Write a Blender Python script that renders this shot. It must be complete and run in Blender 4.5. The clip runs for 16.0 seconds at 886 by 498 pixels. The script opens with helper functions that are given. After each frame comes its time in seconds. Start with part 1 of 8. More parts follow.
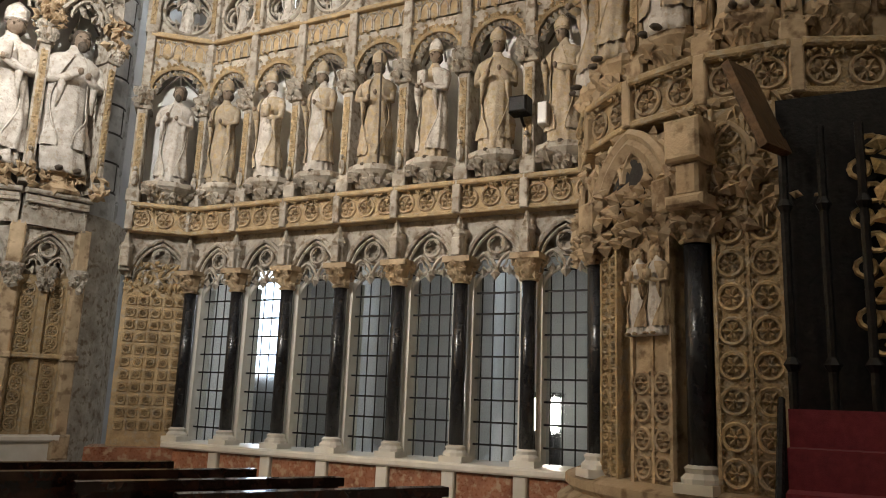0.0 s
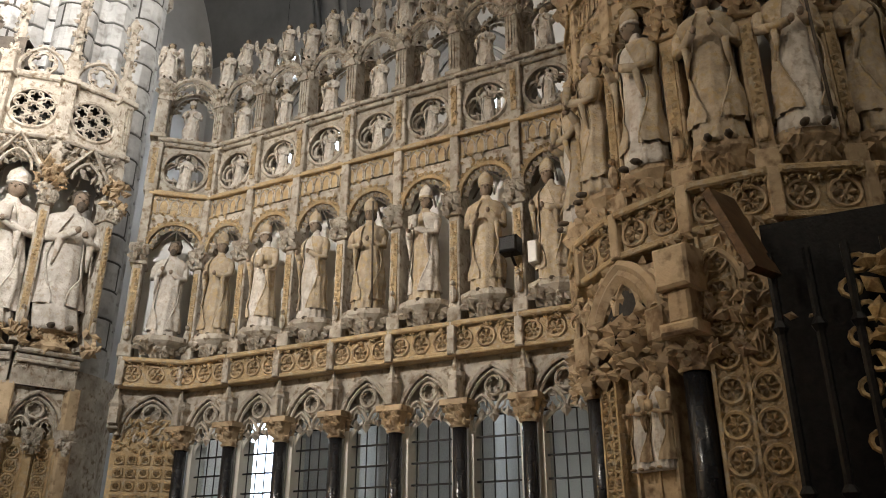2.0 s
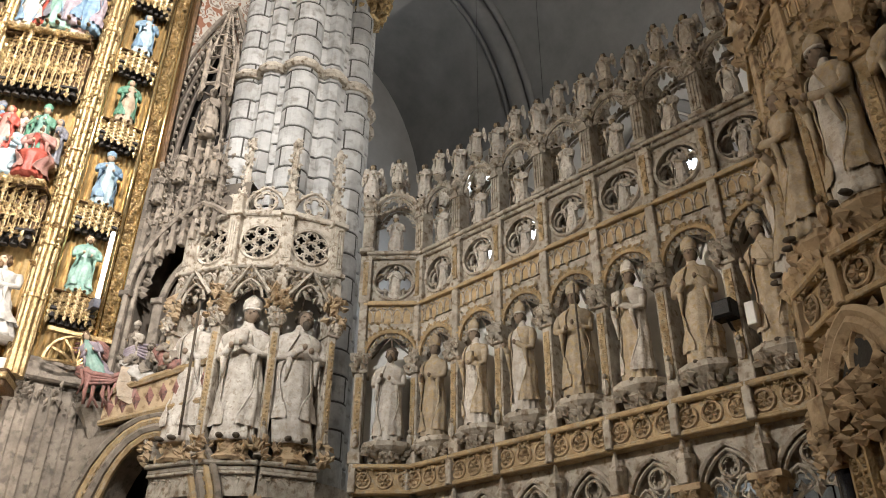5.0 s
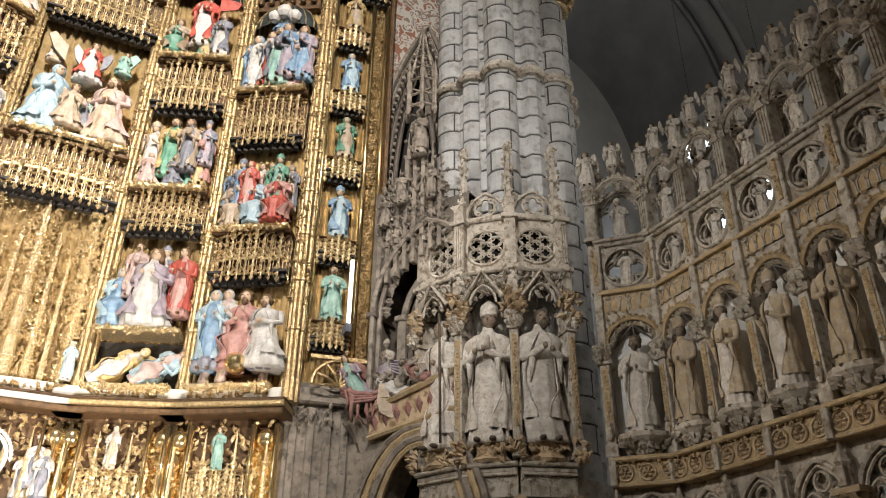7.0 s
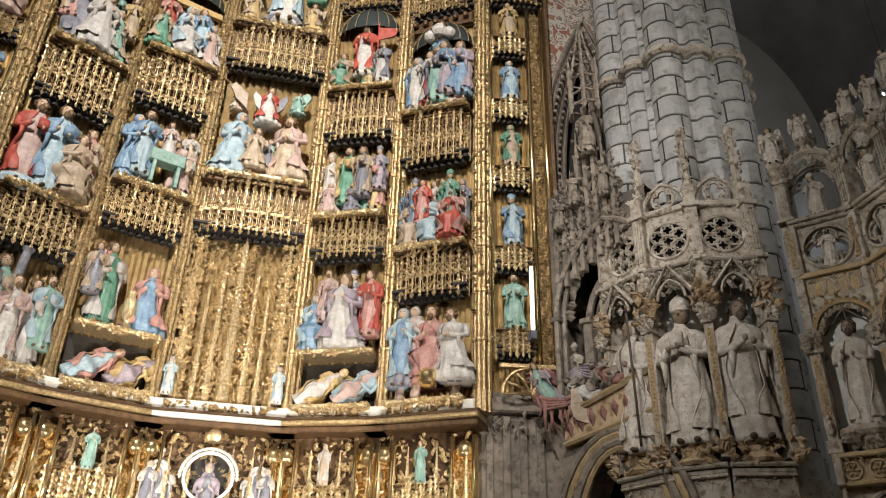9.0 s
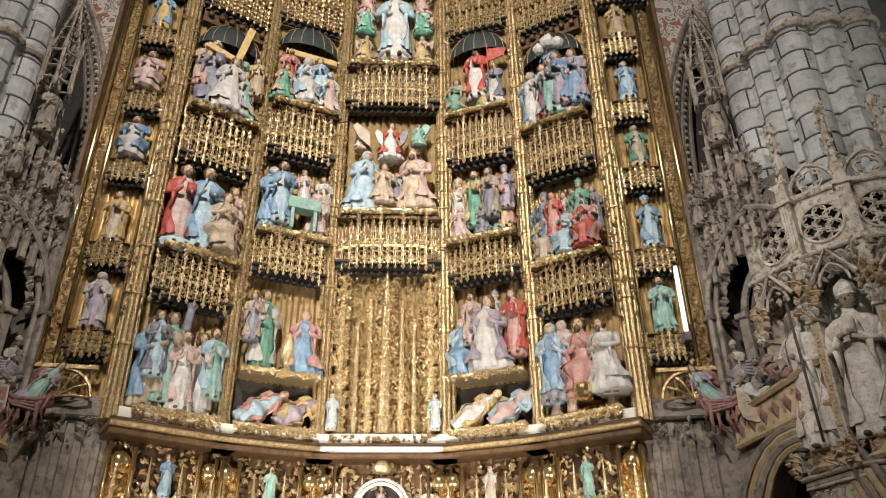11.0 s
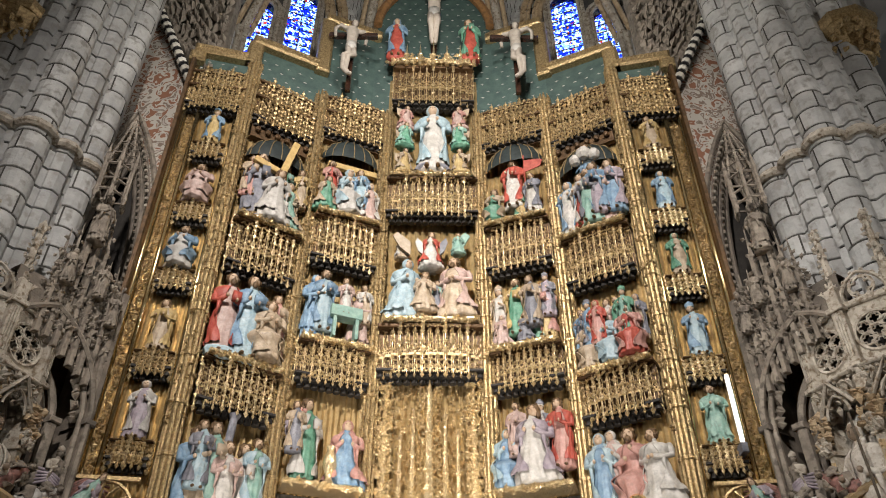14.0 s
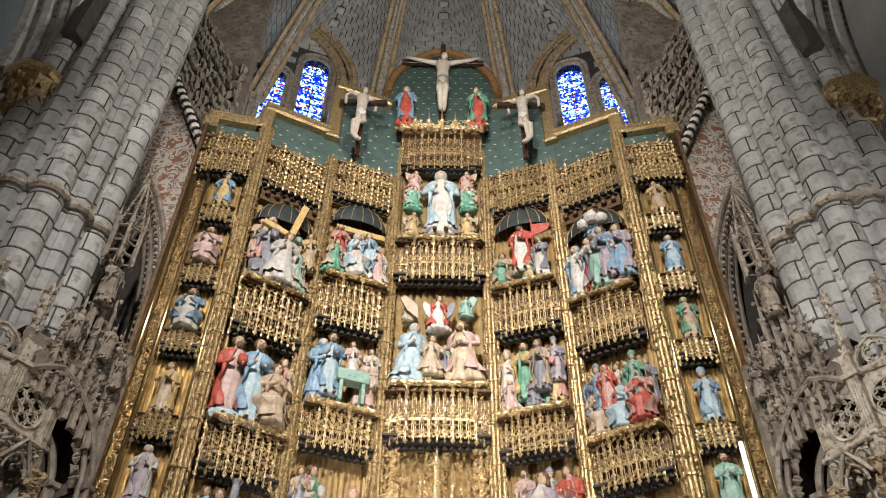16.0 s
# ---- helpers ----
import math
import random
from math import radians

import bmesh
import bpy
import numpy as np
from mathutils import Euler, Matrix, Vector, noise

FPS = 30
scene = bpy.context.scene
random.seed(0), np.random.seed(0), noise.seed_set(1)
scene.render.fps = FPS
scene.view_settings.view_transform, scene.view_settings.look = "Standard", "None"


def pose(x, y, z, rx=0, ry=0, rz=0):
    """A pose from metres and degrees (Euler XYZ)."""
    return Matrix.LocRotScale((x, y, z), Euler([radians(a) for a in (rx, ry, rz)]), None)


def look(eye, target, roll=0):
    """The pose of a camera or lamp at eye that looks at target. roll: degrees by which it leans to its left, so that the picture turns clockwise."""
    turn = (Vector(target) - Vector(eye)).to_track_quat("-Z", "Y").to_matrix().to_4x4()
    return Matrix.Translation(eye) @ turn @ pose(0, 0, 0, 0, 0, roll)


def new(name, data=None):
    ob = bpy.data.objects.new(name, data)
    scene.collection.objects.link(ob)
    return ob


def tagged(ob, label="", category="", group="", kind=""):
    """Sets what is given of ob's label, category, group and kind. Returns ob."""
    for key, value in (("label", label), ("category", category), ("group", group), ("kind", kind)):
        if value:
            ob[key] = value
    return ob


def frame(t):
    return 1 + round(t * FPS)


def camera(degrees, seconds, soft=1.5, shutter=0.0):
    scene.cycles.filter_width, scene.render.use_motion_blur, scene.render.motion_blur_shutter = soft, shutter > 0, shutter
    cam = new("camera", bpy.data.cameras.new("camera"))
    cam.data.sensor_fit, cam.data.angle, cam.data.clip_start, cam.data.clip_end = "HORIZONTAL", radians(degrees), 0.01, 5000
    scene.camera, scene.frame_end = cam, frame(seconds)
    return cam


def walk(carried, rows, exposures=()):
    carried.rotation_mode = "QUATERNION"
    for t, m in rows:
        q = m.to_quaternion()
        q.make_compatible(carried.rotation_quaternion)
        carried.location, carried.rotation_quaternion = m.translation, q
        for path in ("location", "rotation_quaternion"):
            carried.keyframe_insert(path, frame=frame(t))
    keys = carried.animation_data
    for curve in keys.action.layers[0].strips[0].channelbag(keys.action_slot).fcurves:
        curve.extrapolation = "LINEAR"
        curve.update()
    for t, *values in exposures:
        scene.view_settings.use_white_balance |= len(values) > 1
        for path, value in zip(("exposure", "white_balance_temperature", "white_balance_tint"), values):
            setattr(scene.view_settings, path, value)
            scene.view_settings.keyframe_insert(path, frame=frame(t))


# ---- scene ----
cam = camera(59.15, 16.0, soft=1.0)
# seconds, place, then yaw, pitch and roll in degrees
ROWS = [
    (0.0, 0.513, 0.052, 1.356, -63.14, 11.21, 2.19),
    (0.5, 0.503, 0.032, 1.349, -64.34, 11.19, 1.75),
    (1.0, 0.502, 0.035, 1.342, -64.54, 12.52, 1.32),
    (1.5, 0.565, 0.048, 1.310, -64.01, 18.01, 0.53),
    (2.0, 0.582, 0.051, 1.291, -63.17, 22.12, -0.02),
    (2.5, 0.599, 0.053, 1.292, -61.86, 24.86, 0.27),
    (3.0, 0.620, 0.068, 1.286, -60.86, 27.09, 0.68),
    (3.2, 0.619, 0.053, 1.284, -60.02, 27.40, 1.05),
    (5.3, 0.899, -0.062, 1.198, -42.48, 29.46, 0.27),
    (5.5, 0.896, -0.060, 1.202, -40.82, 29.44, 0.14),
    (6.0, 0.900, -0.042, 1.222, -36.26, 29.25, -0.02),
    (6.5, 0.918, -0.029, 1.247, -30.70, 28.94, 0.21),
    (7.0, 0.895, -0.010, 1.262, -26.54, 28.73, 0.46),
    (7.5, 0.865, 0.002, 1.280, -22.57, 28.69, 0.67),
    (8.0, 0.853, 0.030, 1.300, -18.22, 28.67, 1.03),
    (8.5, 0.834, 0.039, 1.310, -15.46, 28.79, 1.25),
    (9.0, 0.809, 0.041, 1.327, -12.30, 28.76, 1.50),
    (9.5, 0.793, 0.042, 1.331, -9.30, 28.76, 1.47),
    (10.0, 0.767, 0.042, 1.357, -5.88, 28.93, 1.34),
    (10.2, 0.753, 0.027, 1.368, -4.50, 28.92, 1.19),
    (12.3, -0.002, 0.019, 1.312, -1.83, 33.61, -1.18),
    (12.5, -0.002, 0.021, 1.321, -1.59, 34.28, -0.86),
    (13.0, -0.004, 0.035, 1.331, -1.35, 35.59, -0.67),
    (13.5, 0.000, 0.043, 1.320, -1.18, 36.74, -0.21),
    (14.0, -0.000, 0.061, 1.313, -1.08, 37.91, -0.00),
    (14.5, 0.015, 0.087, 1.304, -0.77, 39.33, 0.18),
    (15.0, 0.013, 0.116, 1.299, -0.51, 40.96, 0.33),
    (15.5, -0.006, 0.126, 1.297, -0.51, 42.24, 0.26),
    (16.0, 0.000, 0.129, 1.294, -0.30, 42.76, 0.71),
]
walk(cam, [(t, pose(x, y, z, 0, 0, yaw) @ pose(0, 0, 0, 90 + pitch, 0, 0) @ pose(0, 0, 0, 0, 0, roll)) for t, x, y, z, yaw, pitch, roll in ROWS],
     exposures=[(0.0, 1.1), (2.0, 0.98), (3.2, 0.95), (5.3, 0.52), (7.0, -0.15), (9.0, -0.6), (10.2, -0.6), (12.3, -0.68), (16.0, -0.45)])

# ---- light ----
world = bpy.data.worlds.new("night_sky")
scene.world = world
world.use_nodes = True
world.node_tree.nodes["Background"].inputs["Color"].default_value = (0.55, 0.65, 1.0, 1)
world.node_tree.nodes["Background"].inputs["Strength"].default_value = 0.01


def lamp(name, eye, target, power, size, colour, spread=180):
    data = bpy.data.lights.new(name, "AREA")
    data.energy, data.shape, data.size, data.color, data.spread = power, "DISK", size, colour, radians(spread)
    ob = new(name, data)
    ob.matrix_world = look(eye, target)
    return ob


lamp("flood_lamp_retable_left", (-3.4, 6.2, 0.9), (-0.8, 12.6, 4.2), 162, 0.5, (1.0, 0.92, 0.84), 62)
lamp("flood_lamp_retable_right", (3.4, 6.2, 0.9), (0.8, 12.6, 4.2), 162, 0.5, (1.0, 0.92, 0.84), 62)
lamp("flood_lamp_retable_high", (-1.5, -4.0, 17.0), (0.0, 12.6, 10.0), 980, 0.7, (1.0, 0.93, 0.87), 60)
lamp("flood_lamp_pier", (-3.2, 3.0, 8.0), (6.8, 9.6, 6.6), 84, 0.4, (1.0, 0.97, 0.93), 60)
lamp("flood_lamp_pier_north", (3.2, 3.0, 8.0), (-6.8, 9.6, 8.0), 32, 0.4, (1.0, 0.97, 0.93), 60)
lamp("flood_lamp_screen", (-3.5, 7.8, 7.6), (8.0, 3.8, 3.9), 37, 0.4, (1.0, 0.93, 0.85), 46)
lamp("nave_lamp", (1.0, -3.0, 9.0), (7.0, 3.0, 3.0), 34, 1.0, (1.0, 0.88, 0.70))
lamp("vault_lamp", (0.0, 6.0, 14.0), (0.0, 9.0, 24.0), 1000, 1.5, (1.0, 0.95, 0.88))
lamp("aisle_lamp", (11.5, 3.0, 8.5), (11.5, 5.0, 13.0), 240, 1.5, (1.0, 0.94, 0.86))
# unseen fill light added to brighten the aisle behind the grilles
lamp("aisle_lamp_low", (11.0, 6.0, 4.6), (11.5, 6.0, 1.0), 15, 1.0, (0.85, 0.92, 1.0))


# ---- materials ----
def shader(name):
    m = bpy.data.materials.new(name)
    m.use_nodes = True
    return m, m.node_tree, m.node_tree.nodes["Principled BSDF"]


def wire(nt, a, b):
    nt.links.new(a, b)


def make(name, low, high, scale=6.0, rough=0.7, metal=0.0, bump=0.3, fine=40.0, dist=0.02, spot=None, coat=0.0):
    """A surface that wanders between two colours, with fine relief and stains."""
    m, nt, p = shader(name)
    co = nt.nodes.new("ShaderNodeTexCoord")
    geo = nt.nodes.new("ShaderNodeNewGeometry")
    a = nt.nodes.new("ShaderNodeTexNoise")
    a.inputs["Scale"].default_value, a.inputs["Detail"].default_value, a.inputs["Roughness"].default_value = scale, 7, 0.65
    b = nt.nodes.new("ShaderNodeTexNoise")
    b.inputs["Scale"].default_value, b.inputs["Detail"].default_value = fine, 4
    for n in (a, b):
        wire(nt, geo.outputs["Position"], n.inputs["Vector"])
    ramp = nt.nodes.new("ShaderNodeValToRGB")
    ramp.color_ramp.elements[0].position, ramp.color_ramp.elements[1].position = 0.32, 0.68
    ramp.color_ramp.elements[0].color, ramp.color_ramp.elements[1].color = (*low, 1), (*high, 1)
    wire(nt, a.outputs["Fac"], ramp.inputs["Fac"])
    out = ramp.outputs["Color"]
    info = nt.nodes.new("ShaderNodeObjectInfo")
    mixr = nt.nodes.new("ShaderNodeMapRange")
    mixr.inputs["To Min"].default_value, mixr.inputs["To Max"].default_value = 0.84, 1.12
    wire(nt, info.outputs["Random"], mixr.inputs["Value"])
    vary = nt.nodes.new("ShaderNodeHueSaturation")
    wire(nt, out, vary.inputs["Color"])
    wire(nt, mixr.outputs["Result"], vary.inputs["Value"])
    out = vary.outputs["Color"]
    if spot:
        c = nt.nodes.new("ShaderNodeTexNoise")
        c.inputs["Scale"].default_value, c.inputs["Detail"].default_value = scale * 2.7, 8
        wire(nt, geo.outputs["Position"], c.inputs["Vector"])
        r2 = nt.nodes.new("ShaderNodeValToRGB")
        r2.color_ramp.elements[0].position, r2.color_ramp.elements[1].position = 0.52, 0.66
        wire(nt, c.outputs["Fac"], r2.inputs["Fac"])
        mix = nt.nodes.new("ShaderNodeMix")
        mix.data_type = "RGBA"
        wire(nt, r2.outputs["Color"], mix.inputs["Factor"])
        wire(nt, out, mix.inputs["A"])
        mix.inputs["B"].default_value = (*spot, 1)
        out = mix.outputs["Result"]
    wire(nt, out, p.inputs["Base Color"])
    p.inputs["Metallic"].default_value = metal
    p.inputs["Coat Weight"].default_value = coat
    rr = nt.nodes.new("ShaderNodeMapRange")
    rr.inputs["To Min"].default_value, rr.inputs["To Max"].default_value = rough * 0.75, min(1, rough * 1.3)
    wire(nt, b.outputs["Fac"], rr.inputs["Value"])
    wire(nt, rr.outputs["Result"], p.inputs["Roughness"])
    bp = nt.nodes.new("ShaderNodeBump")
    bp.inputs["Strength"].default_value, bp.inputs["Distance"].default_value = bump, dist
    wire(nt, b.outputs["Fac"], bp.inputs["Height"])
    wire(nt, bp.outputs["Normal"], p.inputs["Normal"])
    return m


STONE = make("pale_limestone", (0.26, 0.22, 0.17), (0.58, 0.53, 0.45), 4.5, 0.8, 0, 0.6, 30, 0.02, (0.20, 0.15, 0.10))
WARM = make("honey_limestone", (0.33, 0.24, 0.14), (0.55, 0.42, 0.27), 3, 0.75, 0, 0.5, 34, 0.02, (0.20, 0.13, 0.07))
OCHRE = make("gilded_limestone", (0.29, 0.20, 0.10), (0.54, 0.40, 0.22), 6, 0.6, 0.1, 0.7, 50, 0.02, (0.40, 0.33, 0.23))
# side-bay stone: the dimness of those bays is put into this darker colour
SHADEDST = make("brownish_shaded_stone", (0.15, 0.125, 0.10), (0.36, 0.31, 0.25), 3, 0.8, 0, 0.5, 30, 0.02, (0.12, 0.10, 0.08))
# dark stone for beads and ribs; on side-bay mouldings it also paints shade
DARKST = make("dark_and_shaded_limestone", (0.10, 0.085, 0.07), (0.24, 0.20, 0.16), 3, 0.8, 0, 0.5, 30, 0.02)
ASHLAR = make("grey_ashlar", (0.34, 0.34, 0.335), (0.56, 0.56, 0.545), 2.2, 0.75, 0, 0.45, 26, 0.02, (0.30, 0.29, 0.27))
JOINT = make("dark_mortar", (0.045, 0.042, 0.038), (0.09, 0.085, 0.075), 5, 0.9)
PLASTER = make("pale_plaster", (0.50, 0.49, 0.47), (0.62, 0.61, 0.59), 1.2, 0.85, 0, 0.2, 12)
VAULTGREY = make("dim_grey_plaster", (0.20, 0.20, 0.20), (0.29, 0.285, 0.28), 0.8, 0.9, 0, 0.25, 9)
NICHE = make("whitewashed_niche", (0.66, 0.65, 0.62), (0.82, 0.81, 0.78), 4, 0.85, 0, 0.2, 20)
BLACKMARBLE = make("black_marble", (0.008, 0.008, 0.009), (0.02, 0.02, 0.022), 8, 0.22, 0, 0.05, 50)
REDMARBLE = make("red_marble", (0.20, 0.07, 0.035), (0.42, 0.19, 0.11), 5, 0.28, 0, 0.05, 40, 0.01, (0.45, 0.32, 0.22))
MARBLE = make("white_marble", (0.62, 0.58, 0.50), (0.75, 0.72, 0.65), 4, 0.3, 0, 0.05, 40)
GOLD = make("bright_gilding", (0.60, 0.44, 0.21), (0.96, 0.80, 0.52), 26, 0.27, 0.82, 0.6, 120, 0.01)
POLISHED = make("polished_gilding", (0.75, 0.54, 0.24), (0.97, 0.78, 0.45), 8, 0.14, 0.95, 0.15, 60, 0.004)
OLDGOLD = make("worn_gilding", (0.22, 0.145, 0.065), (0.64, 0.48, 0.25), 22, 0.34, 0.68, 0.6, 110, 0.01)
GOLDPANEL = make("gilded_panel", (0.36, 0.25, 0.11), (0.62, 0.46, 0.23), 5, 0.33, 0.6, 0.4, 60, 0.008)
# brown wood, darkened so that backings also stand in for crevice shade
BROWNWOOD = make("gilded_brown_wood_and_shade", (0.055, 0.03, 0.012), (0.16, 0.09, 0.04), 9, 0.5, 0.4, 0.5, 50)
# near-black colour that stands in for the shade inside recesses and hollows
SHADEBLACK = make("near_black_recess_shade", (0.015, 0.013, 0.011), (0.035, 0.03, 0.025), 6, 0.7)
DARKWOOD = make("dark_walnut", (0.018, 0.008, 0.005), (0.05, 0.022, 0.014), 10, 0.22, 0, 0.1, 60, 0.005, None, 0.4)
CARPET = make("red_carpet", (0.13, 0.012, 0.02), (0.20, 0.025, 0.035), 20, 0.95, 0, 0.4, 200)
IRON = make("wrought_iron", (0.008, 0.008, 0.008), (0.022, 0.02, 0.018), 20, 0.5, 0.6)
DARKGREEN = make("star_painted_board", (0.035, 0.065, 0.06), (0.07, 0.115, 0.10), 4, 0.6, 0, 0.2, 20)
FLOOR = make("stone_floor", (0.22, 0.19, 0.16), (0.40, 0.36, 0.31), 2, 0.35, 0, 0.1, 20)
SKIN = make("painted_flesh", (0.42, 0.29, 0.19), (0.60, 0.45, 0.32), 8, 0.5, 0, 0.2, 40)
HAIR = make("dark_hair", (0.06, 0.033, 0.016), (0.20, 0.12, 0.055), 20, 0.6)
DARKHAIR = make("dark_statue_hair", (0.045, 0.035, 0.026), (0.13, 0.10, 0.07), 14, 0.75, 0, 0.4, 60)
TINT = {}
for key, low, high in (
        ("blue", (0.12, 0.25, 0.42), (0.36, 0.52, 0.66)), ("sky", (0.34, 0.52, 0.62), (0.60, 0.74, 0.78)), ("red", (0.45, 0.05, 0.035), (0.68, 0.16, 0.11)),
        ("rose", (0.52, 0.24, 0.20), (0.72, 0.42, 0.36)), ("pink", (0.58, 0.38, 0.32), (0.76, 0.58, 0.52)), ("green", (0.06, 0.28, 0.17), (0.24, 0.48, 0.34)),
        ("mint", (0.22, 0.46, 0.38), (0.46, 0.66, 0.56)), ("white", (0.58, 0.54, 0.48), (0.78, 0.75, 0.70)), ("grey", (0.16, 0.17, 0.21), (0.34, 0.34, 0.38)),
        ("yellow", (0.55, 0.36, 0.12), (0.76, 0.58, 0.28)), ("tan", (0.46, 0.34, 0.22), (0.68, 0.55, 0.40)), ("violet", (0.34, 0.28, 0.34), (0.56, 0.48, 0.52))):
    TINT[key] = make(key + "_painted_cloth", tuple(0.62 * q for q in low), tuple(0.78 * q for q in high), 7, 0.5, 0, 0.35, 45, 0.012, tuple(0.5 * v for v in high))


def glass_plain():
    m, nt, p = shader("old_clear_glass")
    p.inputs["Base Color"].default_value = (0.8, 0.86, 0.9, 1)
    p.inputs["Transmission Weight"].default_value = 1.0
    p.inputs["IOR"].default_value = 1.2
    p.inputs["Roughness"].default_value = 0.12
    return m


def glass_stained():
    m, nt, p = shader("stained_glass")
    geo = nt.nodes.new("ShaderNodeNewGeometry")
    v = nt.nodes.new("ShaderNodeTexVoronoi")
    v.inputs["Scale"].default_value = 13.0
    ramp = nt.nodes.new("ShaderNodeValToRGB")
    e = ramp.color_ramp
    e.interpolation = "CONSTANT"
    e.elements[0].color, e.elements[1].color = (0.03, 0.10, 0.85, 1), (0.9, 0.95, 1.0, 1)
    e.elements[1].position = 0.72
    for at, c in ((0.12, (0.10, 0.25, 0.95)), (0.26, (0.55, 0.70, 1.0)), (0.42, (0.85, 0.92, 1.0)), (0.55, (0.05, 0.12, 0.7)), (0.63, (0.6, 0.75, 0.95)), (0.90, (0.75, 0.2, 0.15)), (0.94, (0.85, 0.78, 0.5))):
        e.elements.new(at).color = (*c, 1)
    sep = nt.nodes.new("ShaderNodeSeparateColor")
    edge = nt.nodes.new("ShaderNodeTexVoronoi")
    edge.feature = "DISTANCE_TO_EDGE"
    edge.inputs["Scale"].default_value = 13.0
    gt = nt.nodes.new("ShaderNodeMath")
    gt.operation = "GREATER_THAN"
    gt.inputs[1].default_value = 0.03
    wire(nt, geo.outputs["Position"], v.inputs["Vector"])
    wire(nt, geo.outputs["Position"], edge.inputs["Vector"])
    wire(nt, v.outputs["Color"], sep.inputs["Color"])
    wire(nt, sep.outputs["Red"], ramp.inputs["Fac"])
    wire(nt, edge.outputs["Distance"], gt.inputs[0])
    tr = nt.nodes.new("ShaderNodeBsdfTransparent")
    mix = nt.nodes.new("ShaderNodeMixShader")
    wire(nt, ramp.outputs["Color"], tr.inputs["Color"])
    wire(nt, gt.outputs["Value"], mix.inputs["Fac"])
    p.inputs["Base Color"].default_value = (0.02, 0.02, 0.02, 1)
    wire(nt, p.outputs["BSDF"], mix.inputs[1])
    wire(nt, tr.outputs["BSDF"], mix.inputs[2])
    wire(nt, mix.outputs["Shader"], nt.nodes["Material Output"].inputs["Surface"])
    return m


def glow(name, colour, strength):
    m, nt, p = shader(name)
    p.inputs["Base Color"].default_value = (0.8, 0.8, 0.8, 1)
    p.inputs["Emission Color"].default_value = (*colour, 1)
    p.inputs["Emission Strength"].default_value = strength
    return m


def painted_wall():
    """Terracotta blotches on white plaster, as a painted damask."""
    m, nt, p = shader("painted_damask_plaster")
    geo = nt.nodes.new("ShaderNodeNewGeometry")
    a = nt.nodes.new("ShaderNodeTexNoise")
    a.inputs["Scale"].default_value, a.inputs["Detail"].default_value, a.inputs["Distortion"].default_value = 4.2, 1.5, 1.4
    ramp = nt.nodes.new("ShaderNodeValToRGB")
    ramp.color_ramp.interpolation = "CONSTANT"
    ramp.color_ramp.elements[0].color, ramp.color_ramp.elements[1].color = (0.24, 0.11, 0.065, 1), (0.46, 0.43, 0.38, 1)
    ramp.color_ramp.elements[1].position = 0.44
    ramp.color_ramp.elements.new(0.57).color = (0.20, 0.15, 0.12, 1)
    ramp.color_ramp.elements.new(0.66).color = (0.40, 0.36, 0.32, 1)
    wire(nt, geo.outputs["Position"], a.inputs["Vector"])
    wire(nt, a.outputs["Fac"], ramp.inputs["Fac"])
    wire(nt, ramp.outputs["Color"], p.inputs["Base Color"])
    p.inputs["Roughness"].default_value = 0.85
    return m


GLASS, STAINED, DAMASK = glass_plain(), glass_stained(), painted_wall()
DAYGLOW = glow("daylight_beyond", (0.75, 0.86, 1.0), 4.0)
TUBEGLOW = glow("lit_tube", (1.0, 0.95, 0.88), 2.4)
LAMPGLOW = glow("lit_lamp", (1.0, 0.93, 0.80), 9.0)


